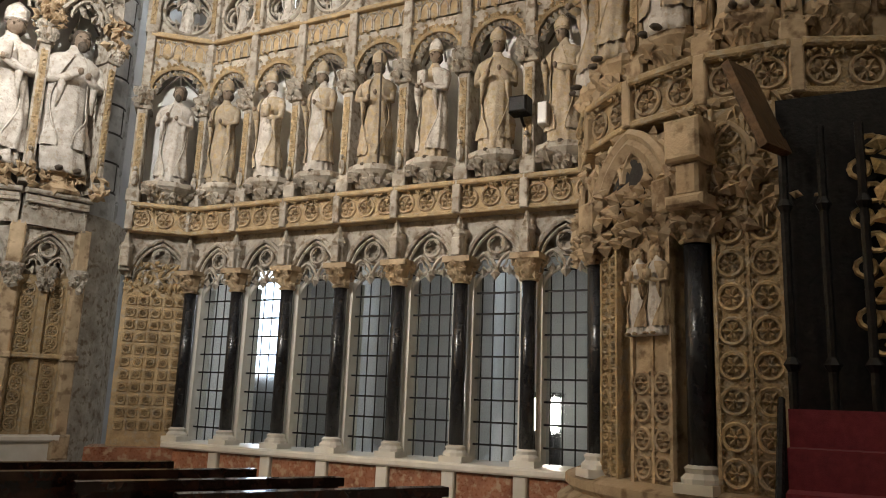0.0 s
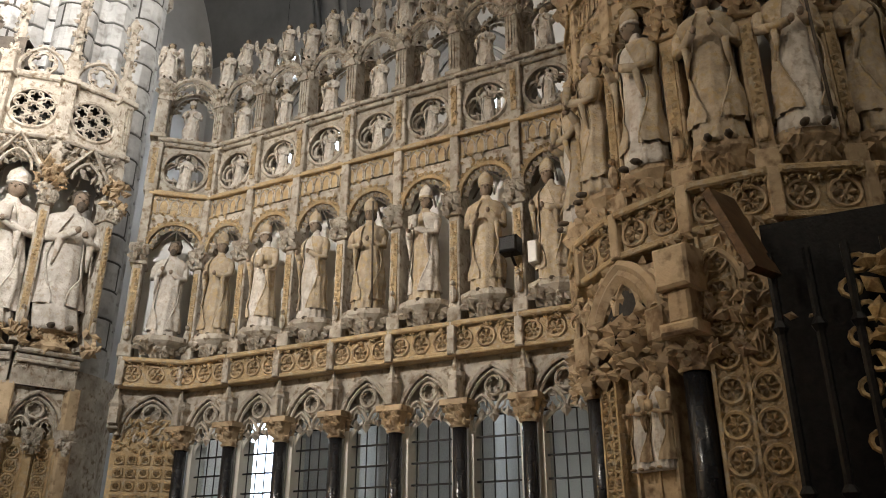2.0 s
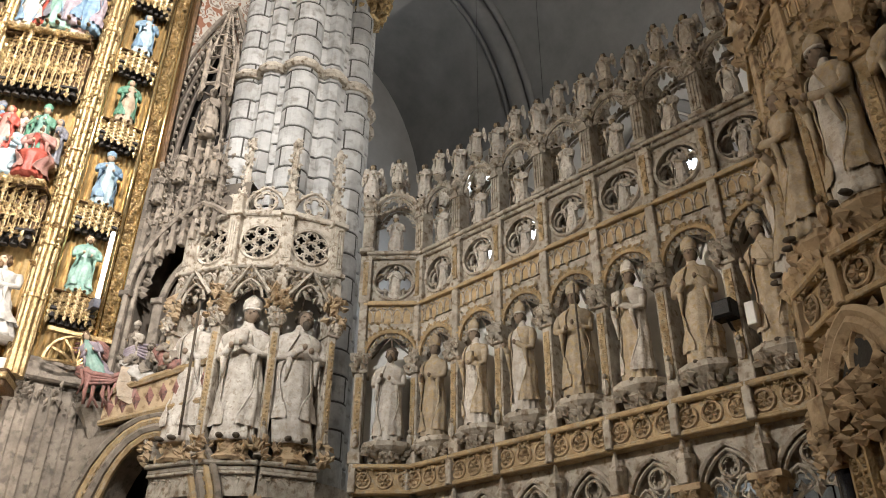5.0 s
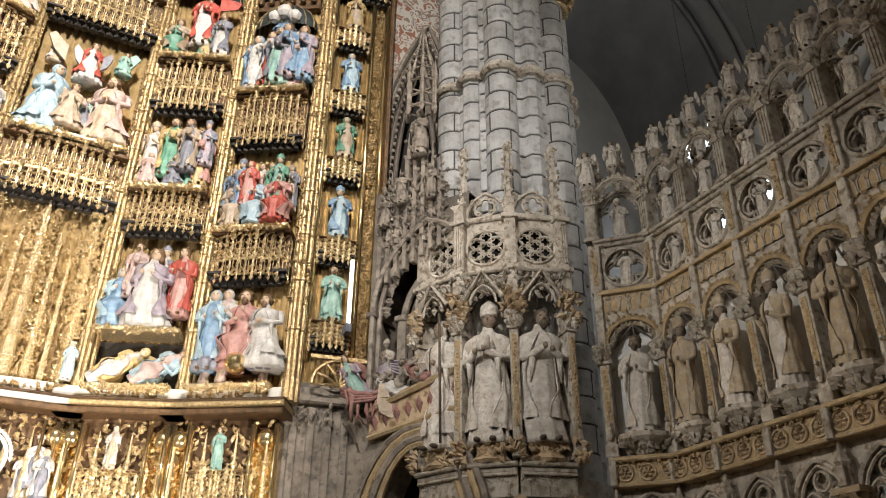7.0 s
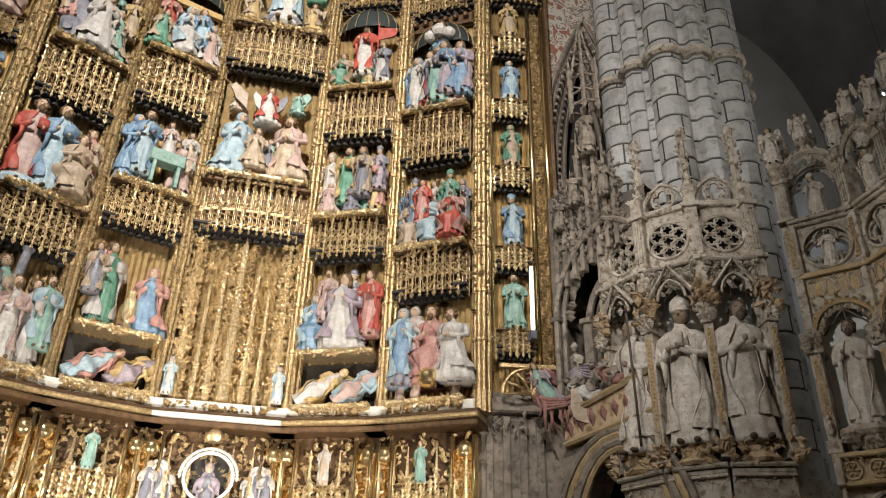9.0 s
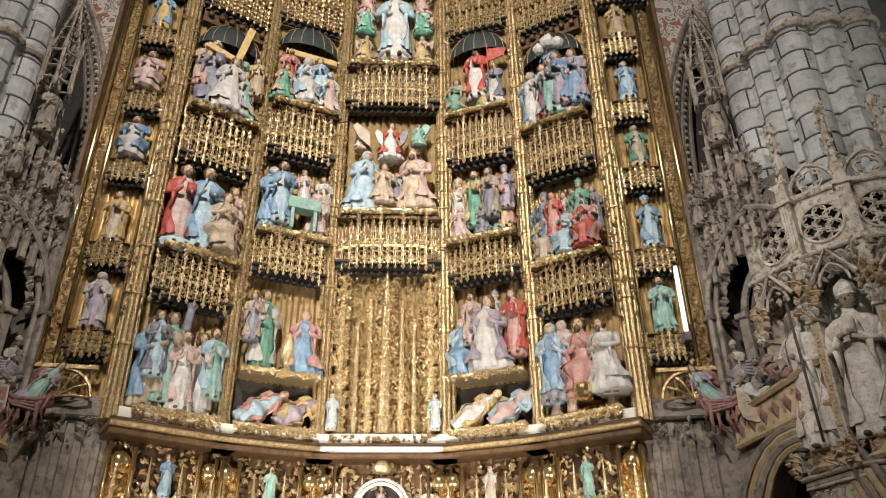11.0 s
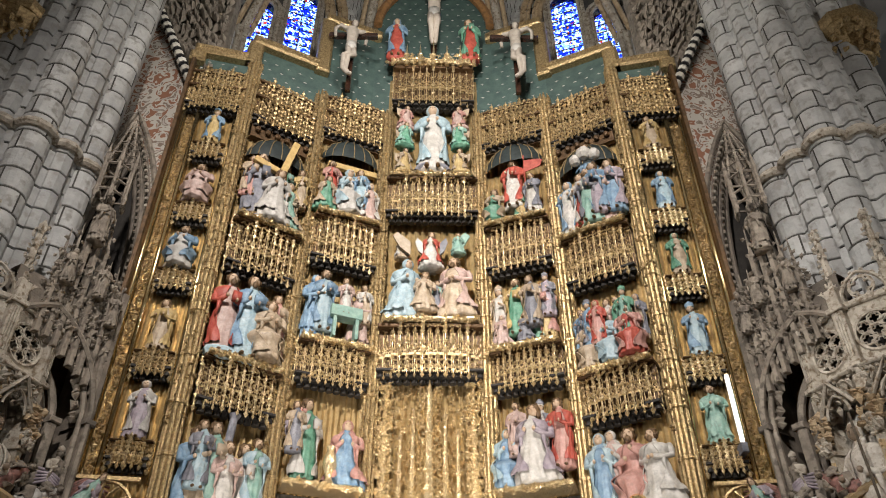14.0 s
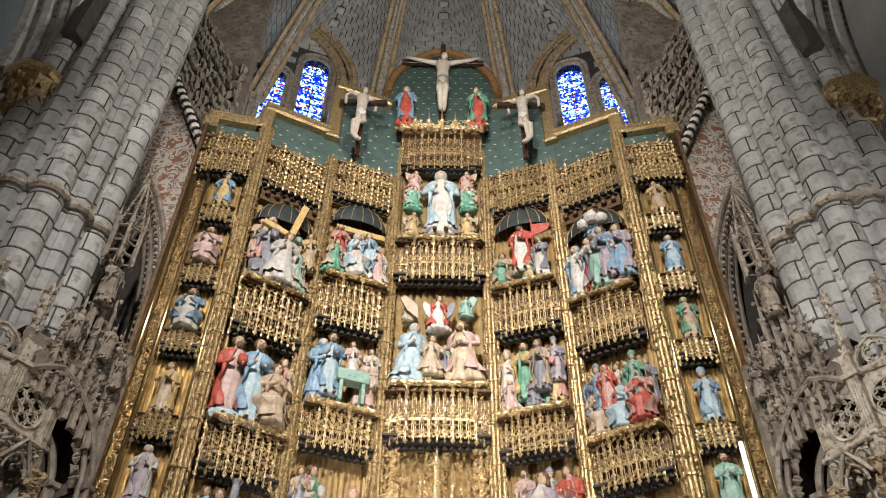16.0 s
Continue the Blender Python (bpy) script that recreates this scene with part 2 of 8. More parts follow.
# ---- mesh tools ----
class G:
    """Gathers faces of several materials into one mesh."""

    def __init__(self):
        self.v, self.f, self.m = [], [], []

    def add(self, verts, faces, mat=0):
        n = len(self.v)
        self.v += [tuple(p) for p in verts]
        self.f += [tuple(i + n for i in q) for q in faces]
        self.m += [mat] * len(faces)
        return self

    def box(self, x0, x1, y0, y1, z0, z1, mat=0, b=0.0):
        """A block; b chamfers its front (low y) edges."""
        v = [(x0 + b, y0, z0 + b), (x1 - b, y0, z0 + b), (x1 - b, y0, z1 - b), (x0 + b, y0, z1 - b), (x0, y0 + b, z0), (x1, y0 + b, z0), (x1, y0 + b, z1), (x0, y0 + b, z1),
             (x0, y1, z0), (x1, y1, z0), (x1, y1, z1), (x0, y1, z1)]
        f = [(0, 1, 2, 3), (8, 11, 10, 9)]
        if b:
            f += [(i, 4 + i, 4 + (i + 1) % 4, (i + 1) % 4) for i in range(4)]
        base = 4 if b else 0
        f += [(base + i, 8 + i, 8 + (i + 1) % 4, base + (i + 1) % 4) for i in range(4)]
        return self.add(v, f, mat)

    def lathe(self, prof, n=10, c=(0, 0), a0=0.0, a1=360.0, mat=0, sx=1.0, sy=1.0):
        """Profile of (radius, z) turned about the upright axis at c; counted in n sides."""
        full = abs(a1 - a0) >= 359.9
        k = n if full else n + 1
        v = []
        for r, z in prof:
            for i in range(k):
                a = radians(a0 + (a1 - a0) * i / n)
                v.append((c[0] + sx * r * math.cos(a), c[1] + sy * r * math.sin(a), z))
        f = []
        for j in range(len(prof) - 1):
            for i in range(n):
                f.append((j * k + i, j * k + (i + 1) % k, (j + 1) * k + (i + 1) % k, (j + 1) * k + i))
        if full:
            f.append(tuple(range(k))[::-1])
            f.append(tuple((len(prof) - 1) * k + i for i in range(k)))
        return self.add(v, f, mat)

    def tube(self, pts, r, n=5, mat=0, closed=False, taper=1.0):
        pts = [Vector(p) for p in pts]
        v, f, m = [], [], len(pts)
        for i, p in enumerate(pts):
            a, b = pts[(i - 1) % m if closed else max(i - 1, 0)], pts[(i + 1) % m if closed else min(i + 1, m - 1)]
            d = (b - a)
            d = d.normalized() if d.length > 1e-9 else Vector((0, 0, 1))
            s = d.cross(Vector((0, 1, 0)))
            s = s.normalized() if s.length > 0.05 else d.cross(Vector((1, 0, 0))).normalized()
            u = s.cross(d)
            rr = r * (1 + (taper - 1) * i / max(1, m - 1))
            for k in range(n):
                t = 2 * math.pi * (k + 0.5) / n
                v.append(p + rr * (math.cos(t) * s + math.sin(t) * u))
        for i in range(m if closed else m - 1):
            j = (i + 1) % m
            for k in range(n):
                f.append((i * n + k, i * n + (k + 1) % n, j * n + (k + 1) % n, j * n + k))
        if not closed:
            f += [tuple(range(n))[::-1], tuple((m - 1) * n + k for k in range(n))]
        return self.add(v, f, mat)

    def ball(self, c, r, mat=0, n=8, k=5, s=(1, 1, 1)):
        v, f = [], []
        for j in range(k + 1):
            t = math.pi * j / k
            for i in range(n):
                a = 2 * math.pi * i / n
                v.append((c[0] + s[0] * r * math.sin(t) * math.cos(a), c[1] + s[1] * r * math.sin(t) * math.sin(a), c[2] + s[2] * r * math.cos(t)))
        for j in range(k):
            for i in range(n):
                f.append((j * n + i, (j + 1) * n + i, (j + 1) * n + (i + 1) % n, j * n + (i + 1) % n))
        return self.add(v, f, mat)

    def nub(self, c, sx, sy, sz, turn=0.0, mat=0):
        """A small carved leaf: an octahedron bent by turn."""
        ca, sa = math.cos(turn), math.sin(turn)
        v = [(c[0] + x * ca - z * sa, c[1] + y, c[2] + x * sa + z * ca) for x, y, z in ((sx, 0, 0), (0, 0, sz), (-sx, 0, 0), (0, 0, -sz), (0.2 * sx, -sy, 0.2 * sz), (0, sy * 0.5, 0))]
        return self.add(v, [(0, 4, 1), (1, 4, 2), (2, 4, 3), (3, 4, 0), (1, 5, 0), (2, 5, 1), (3, 5, 2), (0, 5, 3)], mat)

    def leaves(self, x0, x1, z0, z1, y, n, size, rnd, mat=0, depth=0.6):
        for _ in range(n):
            s = size * rnd.uniform(0.55, 1.25)
            self.nub((rnd.uniform(x0, x1), y - rnd.uniform(0, 0.6) * size, rnd.uniform(z0, z1)), s * 0.55, s * depth, s, rnd.uniform(0, 6.3), mat)
        return self

    def plate(self, pts, y0, y1, mat=0):
        """An outline in x and z, extruded from y0 to y1."""
        n = len(pts)
        v = [(x, y0, z) for x, z in pts] + [(x, y1, z) for x, z in pts]
        return self.add(v, [tuple(range(n)), tuple(range(n, 2 * n))[::-1]] + [(i, n + i, n + (i + 1) % n, (i + 1) % n) for i in range(n)], mat)

    def spandrel(self, x0, x1, top, arch, y0, y1, mat=0):
        """The wall between an arch line, running from x0 to x1, and a level top."""
        for (xa, za), (xb, zb) in zip(arch, arch[1:]):
            if xb - xa < 1e-4:
                continue
            self.add([(xa, y0, za), (xb, y0, zb), (xb, y0, top), (xa, y0, top), (xa, y1, za), (xb, y1, zb), (xb, y1, top), (xa, y1, top)],
                     [(0, 1, 2, 3), (7, 6, 5, 4), (0, 4, 5, 1), (3, 2, 6, 7)], mat)
        return self

    def mesh(self, name, mats, smooth=False):
        me = bpy.data.meshes.new(name)
        me.from_pydata(self.v, [], self.f)
        for m in (mats if isinstance(mats, (list, tuple)) else [mats]):
            me.materials.append(m)
        me.polygons.foreach_set("material_index", self.m)
        if smooth:
            me.shade_smooth()
        me.update()
        return me


def pointed(x0, x1, z0, rise, n=8):
    """The line of a pointed arch from x0 to x1, springing at z0."""
    w, pts = (x1 - x0) / 2, []
    rr = (w * w + rise * rise) / (2 * w)
    top = math.atan2(rise, rr - w)
    for i in range(n + 1):
        a = top * i / n
        pts.append((x0 + rr - rr * math.cos(a), z0 + rr * math.sin(a)))
    return pts + [(x0 + x1 - x, z) for x, z in pts[-2::-1]]


def rounded(x0, x1, z0, rise, n=12):
    c, w = (x0 + x1) / 2, (x1 - x0) / 2
    return [(c - w * math.cos(math.pi * i / n), z0 + rise * math.sin(math.pi * i / n)) for i in range(n + 1)]


def foil(c, r, k, n=5, turn=0.0):
    """The outline of a tracery opening with k lobes."""
    out = []
    for j in range(k):
        a = turn + 2 * math.pi * j / k
        cx, cz = c[0] + 0.5 * r * math.cos(a), c[1] + 0.5 * r * math.sin(a)
        for i in range(n + 1):
            b = a + math.pi * (-0.62 + 1.24 * i / n)
            out.append((cx + 0.5 * r * math.cos(b), cz + 0.5 * r * math.sin(b)))
    return out


def ring(c, r, y, n=14):
    return [(c[0] + r * math.cos(2 * math.pi * i / n), y, c[1] + r * math.sin(2 * math.pi * i / n)) for i in range(n)]


def flat(pts, y):
    return [(x, y, z) for x, z in pts]


def thing(name, m, label="", category="", group="", kind="", data=None):
    ob = new(name, data)
    ob.matrix_world = m
    return tagged(ob, label, category, group, kind)


def part(name, g, mats, parent, label="", m=None, smooth=False, kind=""):
    """One mesh object under a thing or under a part; g is a G or a mesh that pieces share."""
    ob = new(name, g.mesh(name, mats, smooth) if isinstance(g, G) else g)
    ob.parent = parent
    if m is not None:
        ob.matrix_basis = m
    return tagged(ob, label, kind=kind)


def at(x=0, y=0, z=0, rz=0):
    return pose(x, y, z, 0, 0, rz)


# ---- carved figures ----
FIGURES = {}
SHAPES = {
    "stand": [(0, 0.138), (0.04, 0.135), (0.3, 0.112), (0.5, 0.102), (0.6, 0.096), (0.72, 0.108), (0.785, 0.098), (0.82, 0.055), (0.85, 0.036), (0.885, 0.034)],
    "kneel": [(0, 0.27), (0.08, 0.26), (0.28, 0.18), (0.45, 0.14), (0.55, 0.122), (0.7, 0.138), (0.77, 0.12), (0.81, 0.065), (0.84, 0.045), (0.87, 0.042)],
    "sit": [(0, 0.19), (0.08, 0.185), (0.22, 0.165), (0.34, 0.2), (0.43, 0.185), (0.5, 0.128), (0.6, 0.12), (0.72, 0.138), (0.78, 0.118), (0.82, 0.06), (0.85, 0.042), (0.87, 0.04)],
}


def figure_mesh(kind, style):
    """A carved robed figure 1 high: slots 0 robe, 1 mantle, 2 flesh, 3 hair or hat."""
    key = (kind, style)
    if key in FIGURES:
        return FIGURES[key]
    rnd = random.Random(kind + str(style))
    g = G()
    zs, rs = zip(*SHAPES[kind])
    folds, ph, sway = rnd.choice((9, 11, 13)), rnd.uniform(0, 6), rnd.uniform(-0.035, 0.035)
    slant = rnd.choice((-1, 1)) * rnd.uniform(1.2, 2.4)
    big = 1.0 if kind == "stand" else 1.28

    def skin_point(a, z, grow, own):
        r = float(np.interp(z, zs, rs)) * grow
        deep = max(0.05, 0.24 * (1 - z / 0.75)) if z < 0.8 else 0.0
        w = 1 - 2 * abs(math.sin(folds * a / 2 + ph * own + 0.8 * math.sin(4 * z + own)))
        w2 = math.cos(4 * a + 11 * z * own + ph)
        # hanging folds, broken by slanting pulls of cloth across the body
        pull = abs(math.sin(7.5 * z * big + slant * math.cos(a - 1.5 * math.pi - 0.4 * slant) + ph))
        r *= 1 + deep * (0.42 * w + 0.26 * w2) + 0.10 * (pull ** 3 - 0.3) * min(1.0, max(0.0, (0.78 - z) * 6)) * min(1.0, z * 5)
        wide = 1.0 + (0.32 if kind == "stand" else 0.2) * max(0.0, 1 - abs(z - 0.74) / 0.14)
        x = r * wide * math.cos(a) + sway * math.sin(3.1 * z)
        y = 0.8 * r * math.sin(a)
        if kind == "sit" and z < 0.46 and math.sin(a) < 0:
            y -= 0.10 * max(0.0, -math.sin(a)) * min(1.0, (0.46 - z) / 0.1)
        if kind == "kneel":
            y += 0.10 * max(0.0, 0.4 - z) - 0.06 * z
        return (x, y, z)

    n, k = 48, 30
    top = zs[-1]
    v = [skin_point(2 * math.pi * i / n, top * j / (k - 1), 1.0, 1.0) for j in range(k) for i in range(n)]
    f = [(j * n + i, j * n + (i + 1) % n, (j + 1) * n + (i + 1) % n, (j + 1) * n + i) for j in range(k - 1) for i in range(n)]
    g.add(v, f + [tuple(range(n))[::-1]], 0)
    # the mantle: an outer shell, open in front
    k2, n2 = 22, 38
    v = []
    z0 = rnd.uniform(0.05, 0.16)
    lean = rnd.uniform(-0.5, 0.5)
    for j in range(k2):
        z = z0 + (0.80 - z0) * j / (k2 - 1)
        half = 0.28 + 0.75 * math.sin(math.pi * j / (k2 - 1)) ** 2
        mid = 1.5 * math.pi + lean * (0.6 - z)
        for i in range(n2 + 1):
            a = mid + half + (2 * math.pi - 2 * half) * i / n2
            v.append(skin_point(a, z, 1.17, 1.6))
    w = n2 + 1
    g.add(v, [(j * w + i, j * w + i + 1, (j + 1) * w + i + 1, (j + 1) * w + i) for j in range(k2 - 1) for i in range(n2)], 1)
    for e in (0, n2):
        g.tube([v[j * w + e] for j in range(k2)], 0.006, 4, 1)
    head = 0.928
    hx, hy = sway * math.sin(3.1 * head) + rnd.uniform(-0.02, 0.02), -0.012 + (-0.05 if kind == "kneel" else 0)
    r = 0.052 * (1.08 if kind == "stand" else 1.3)
    g.ball((hx, hy, head), r, 2, 12, 8, (0.86, 0.95, 1.2))
    g.nub((hx, hy - r * 0.95, head - 0.004), r * 0.16, r * 0.3, r * 0.3, 0, 2)
    hat = style % 4
    if hat == 0:
        g.ball((hx, hy + 0.016, head + 0.012), r * 1.14, 3, 10, 7, (0.95, 0.92, 1.15))
        g.ball((hx, hy - r * 0.72, head - r * 0.95), r * 0.55, 3, 8, 6, (0.95, 0.7, 1.35))
    elif hat == 1:
        g.lathe([(r * 1.02, head + r * 0.55), (r * 1.2, head + r * 1.2), (r * 1.05, head + r * 2.0), (r * 0.5, head + r * 2.6), (0.005, head + r * 2.95)], 10, (hx, hy), mat=1, sy=0.75)
        g.lathe([(r * 1.12, head + r * 0.5), (r * 1.14, head + r * 0.75)], 10, (hx, hy), mat=0, sy=0.85)
        g.ball((hx, hy + 0.015, head - 0.01), r * 1.08, 3, 8, 5, (0.95, 0.8, 1.0))
    elif hat == 2:
        g.ball((hx, hy + 0.02, head + 0.008), r * 1.22, 1, 12, 7, (0.95, 0.92, 1.15))
        g.ball((hx, hy + 0.035, head - r * 2.0), r * 1.5, 1, 10, 6, (1.15, 0.55, 1.1))
    else:
        g.ball((hx, hy + 0.016, head + 0.014), r * 1.15, 3, 10, 7, (1.05, 0.95, 1.1))
        for s in (-1, 1):
            g.ball((hx + s * r * 0.8, hy + 0.02, head - r * 0.7), r * 0.6, 3, 6, 5, (0.8, 1.0, 1.6))
    # curls of hair round the head and over the brow
    if hat in (0, 3):
        for q in range(22):
            a, e = rnd.uniform(-0.62, 3.76), rnd.uniform(-0.7, 1.1)
            g.ball((hx + 1.02 * r * math.cos(a) * math.cos(e), hy + 0.012 + 1.05 * r * math.sin(a) * math.cos(e), head + 0.012 + 1.22 * r * math.sin(e)), r * rnd.uniform(0.2, 0.34), 3, 5, 4, (1, 1, 1.3))
    for s in (-1, 1):
        g.ball((hx + s * r * 0.36, hy - r * 0.80, head + r * 0.22), r * 0.15, 3, 5, 4, (1.3, 0.6, 0.7))
    for s in (-1, 1):
        sh = Vector((0.115 * s * big, 0.0, 0.765))
        el = Vector((0.15 * s * big, -0.03, 0.60 + rnd.uniform(-0.02, 0.03)))
        ha = Vector((rnd.uniform(0.02, 0.09) * s, -rnd.uniform(0.125, 0.16) * big, rnd.uniform(0.58, 0.70)))
        g.tube([sh, (sh + el) / 2 + Vector((0.012 * s, 0, 0)), el, (el + ha) / 2 + Vector((0, 0, -0.015)), ha], 0.036 * big, 8, 1, taper=0.7)
        g.ball(ha + Vector((-0.008 * s, -0.014, 0.004)), 0.022 * big, 2, 7, 5, (0.8, 1.1, 1.1))
        g.tube([(el + ha) / 2, (el + ha) / 2 + Vector((0, 0.01, -0.11)), (el + ha) / 2 + Vector((0.01 * s, 0.03, -0.2))], 0.026 * big, 6, 1, taper=0.25)
        ends = ha
    if kind == "stand" and style % 3 == 0:
        g.box(ends.x - 0.05, ends.x + 0.03, ends.y - 0.03, ends.y + 0.01, ends.z - 0.01, ends.z + 0.1, 1)
    if kind == "stand" and style in (10, 13):
        g.tube([(ends.x + 0.05, ends.y, 0.02), (ends.x + 0.03, ends.y, 1.0)], 0.009, 5, 3)
    if kind == "stand":
        for s in (-1, 1):
            g.ball((0.05 * s, -0.12, 0.014), 0.026, 3, 6, 4, (0.9, 1.6, 0.7))
    if style in (23, 27):
        # folded wings of an angel
        for s in (-1, 1):
            g.ball((0.15 * s, 0.085, 0.80), 0.13, 0, 8, 6, (0.42, 0.22, 1.55))
            g.ball((0.19 * s, 0.095, 0.62), 0.10, 0, 8, 6, (0.36, 0.2, 1.7))
    FIGURES[key] = g
    return g


FIGMESH = {}


def figure(m, height, kind="stand", style=0, robe=None, mantle=None, flesh=None, hair=None, label="", group="", width=1.0, name="statue"):
    mats = (robe or STONE, mantle or robe or STONE, flesh or SKIN, hair or HAIR)
    key = (kind, style) + tuple(q.name for q in mats)
    if key not in FIGMESH:
        FIGMESH[key] = figure_mesh(kind, style).mesh("statue", mats, smooth=True)
    return thing(name, m @ Matrix.Diagonal((height * width, height * width, height, 1)), label or "carved stone statue in a long folded robe", "statue", group, data=FIGMESH[key])


# ---- the large structure ----
WALLX = 8.0
WALLM = pose(WALLX, 0, 0, 0, 0, -90)      # local x runs along -Y, local -y faces the chapel
BAY, FIRST = 0.77, 2.83                   # column spacing along the screen wall

floor = thing("floor", at(), "worn pale stone floor of the chapel", "floor", kind="structure", data=G().box(-40, 40, -30, 40, -0.2, 0.0).mesh("floor", FLOOR))
dais = thing("floor_dais", at(), "raised stone floor step along the wall", "floor", kind="structure",
             data=G().box(4.8, 9.6, 2.0, 14, 0.0, 0.34).box(-9.6, -4.8, 2.0, 14, 0.0, 0.34).box(-4.8, 4.8, 8.6, 14, 0.0, 0.34).mesh("dais", FLOOR))
for nm, b in (("wall_north", (-10.4, -10.0, -12, 16.0, 0, 28)), ("wall_north_east", (-10.0, -5.2, 15.7, 16.0, 0, 28)), ("wall_west", (-10.4, 16, -12.4, -12, 0, 28)), ("wall_aisle_south", (15.6, 16.0, -12, 16, 0, 28)),
              ("wall_aisle_east", (5.2, 15.6, 15.7, 16.0, 0, 28)), ("wall_clerestory", (8.85, 9.1, -12, 15.6, 14.45, 29)), ("wall_aisle_west", (9.9, 15.6, -12, -11.6, 0, 28))):
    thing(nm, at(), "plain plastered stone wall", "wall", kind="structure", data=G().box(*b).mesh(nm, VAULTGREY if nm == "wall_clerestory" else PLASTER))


# aisle vault behind the screen wall: a long groined barrel with ribs
def aisle_vault():
    g = G()
    x0, x1, spring, rise, n = 8.9, 15.7, 14.5, 5.0, 24
    prof = [(x0 + (x1 - x0) * (0.5 - 0.5 * math.cos(math.pi * i / n)), spring + rise * math.sin(math.pi * i / n)) for i in range(n + 1)]
    k = n + 1
    v = [(x, y, z) for y in (-12.0, 15.7) for x, z in prof]
    g.add(v, [(i, i + 1, k + i + 1, k + i) for i in range(n)])
    for yy in (-2.0, 4.6, 11.2):
        for dy, dz, r in ((0, -0.12, 0.3), (0.42, -0.03, 0.12), (-0.42, -0.03, 0.12)):
            g.tube([(x, yy + dy, z + dz) for x, z in prof], r, 8)
    return g


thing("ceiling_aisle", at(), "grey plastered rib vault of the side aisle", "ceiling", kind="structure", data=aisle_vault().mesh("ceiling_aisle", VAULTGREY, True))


def wall_piece(name, x0, x1, y0, y1, z0, z1, mat, label="dressed limestone wall"):
    return thing(name, at(), label, "wall", kind="structure", data=G().box(x0, x1, y0, y1, z0, z1).mesh(name, mat))


# ---- apse above the retable ----
APSE_Y, SPRING = 15.2, 20.2
CROWN = Vector((0, 9.2, 27.5))


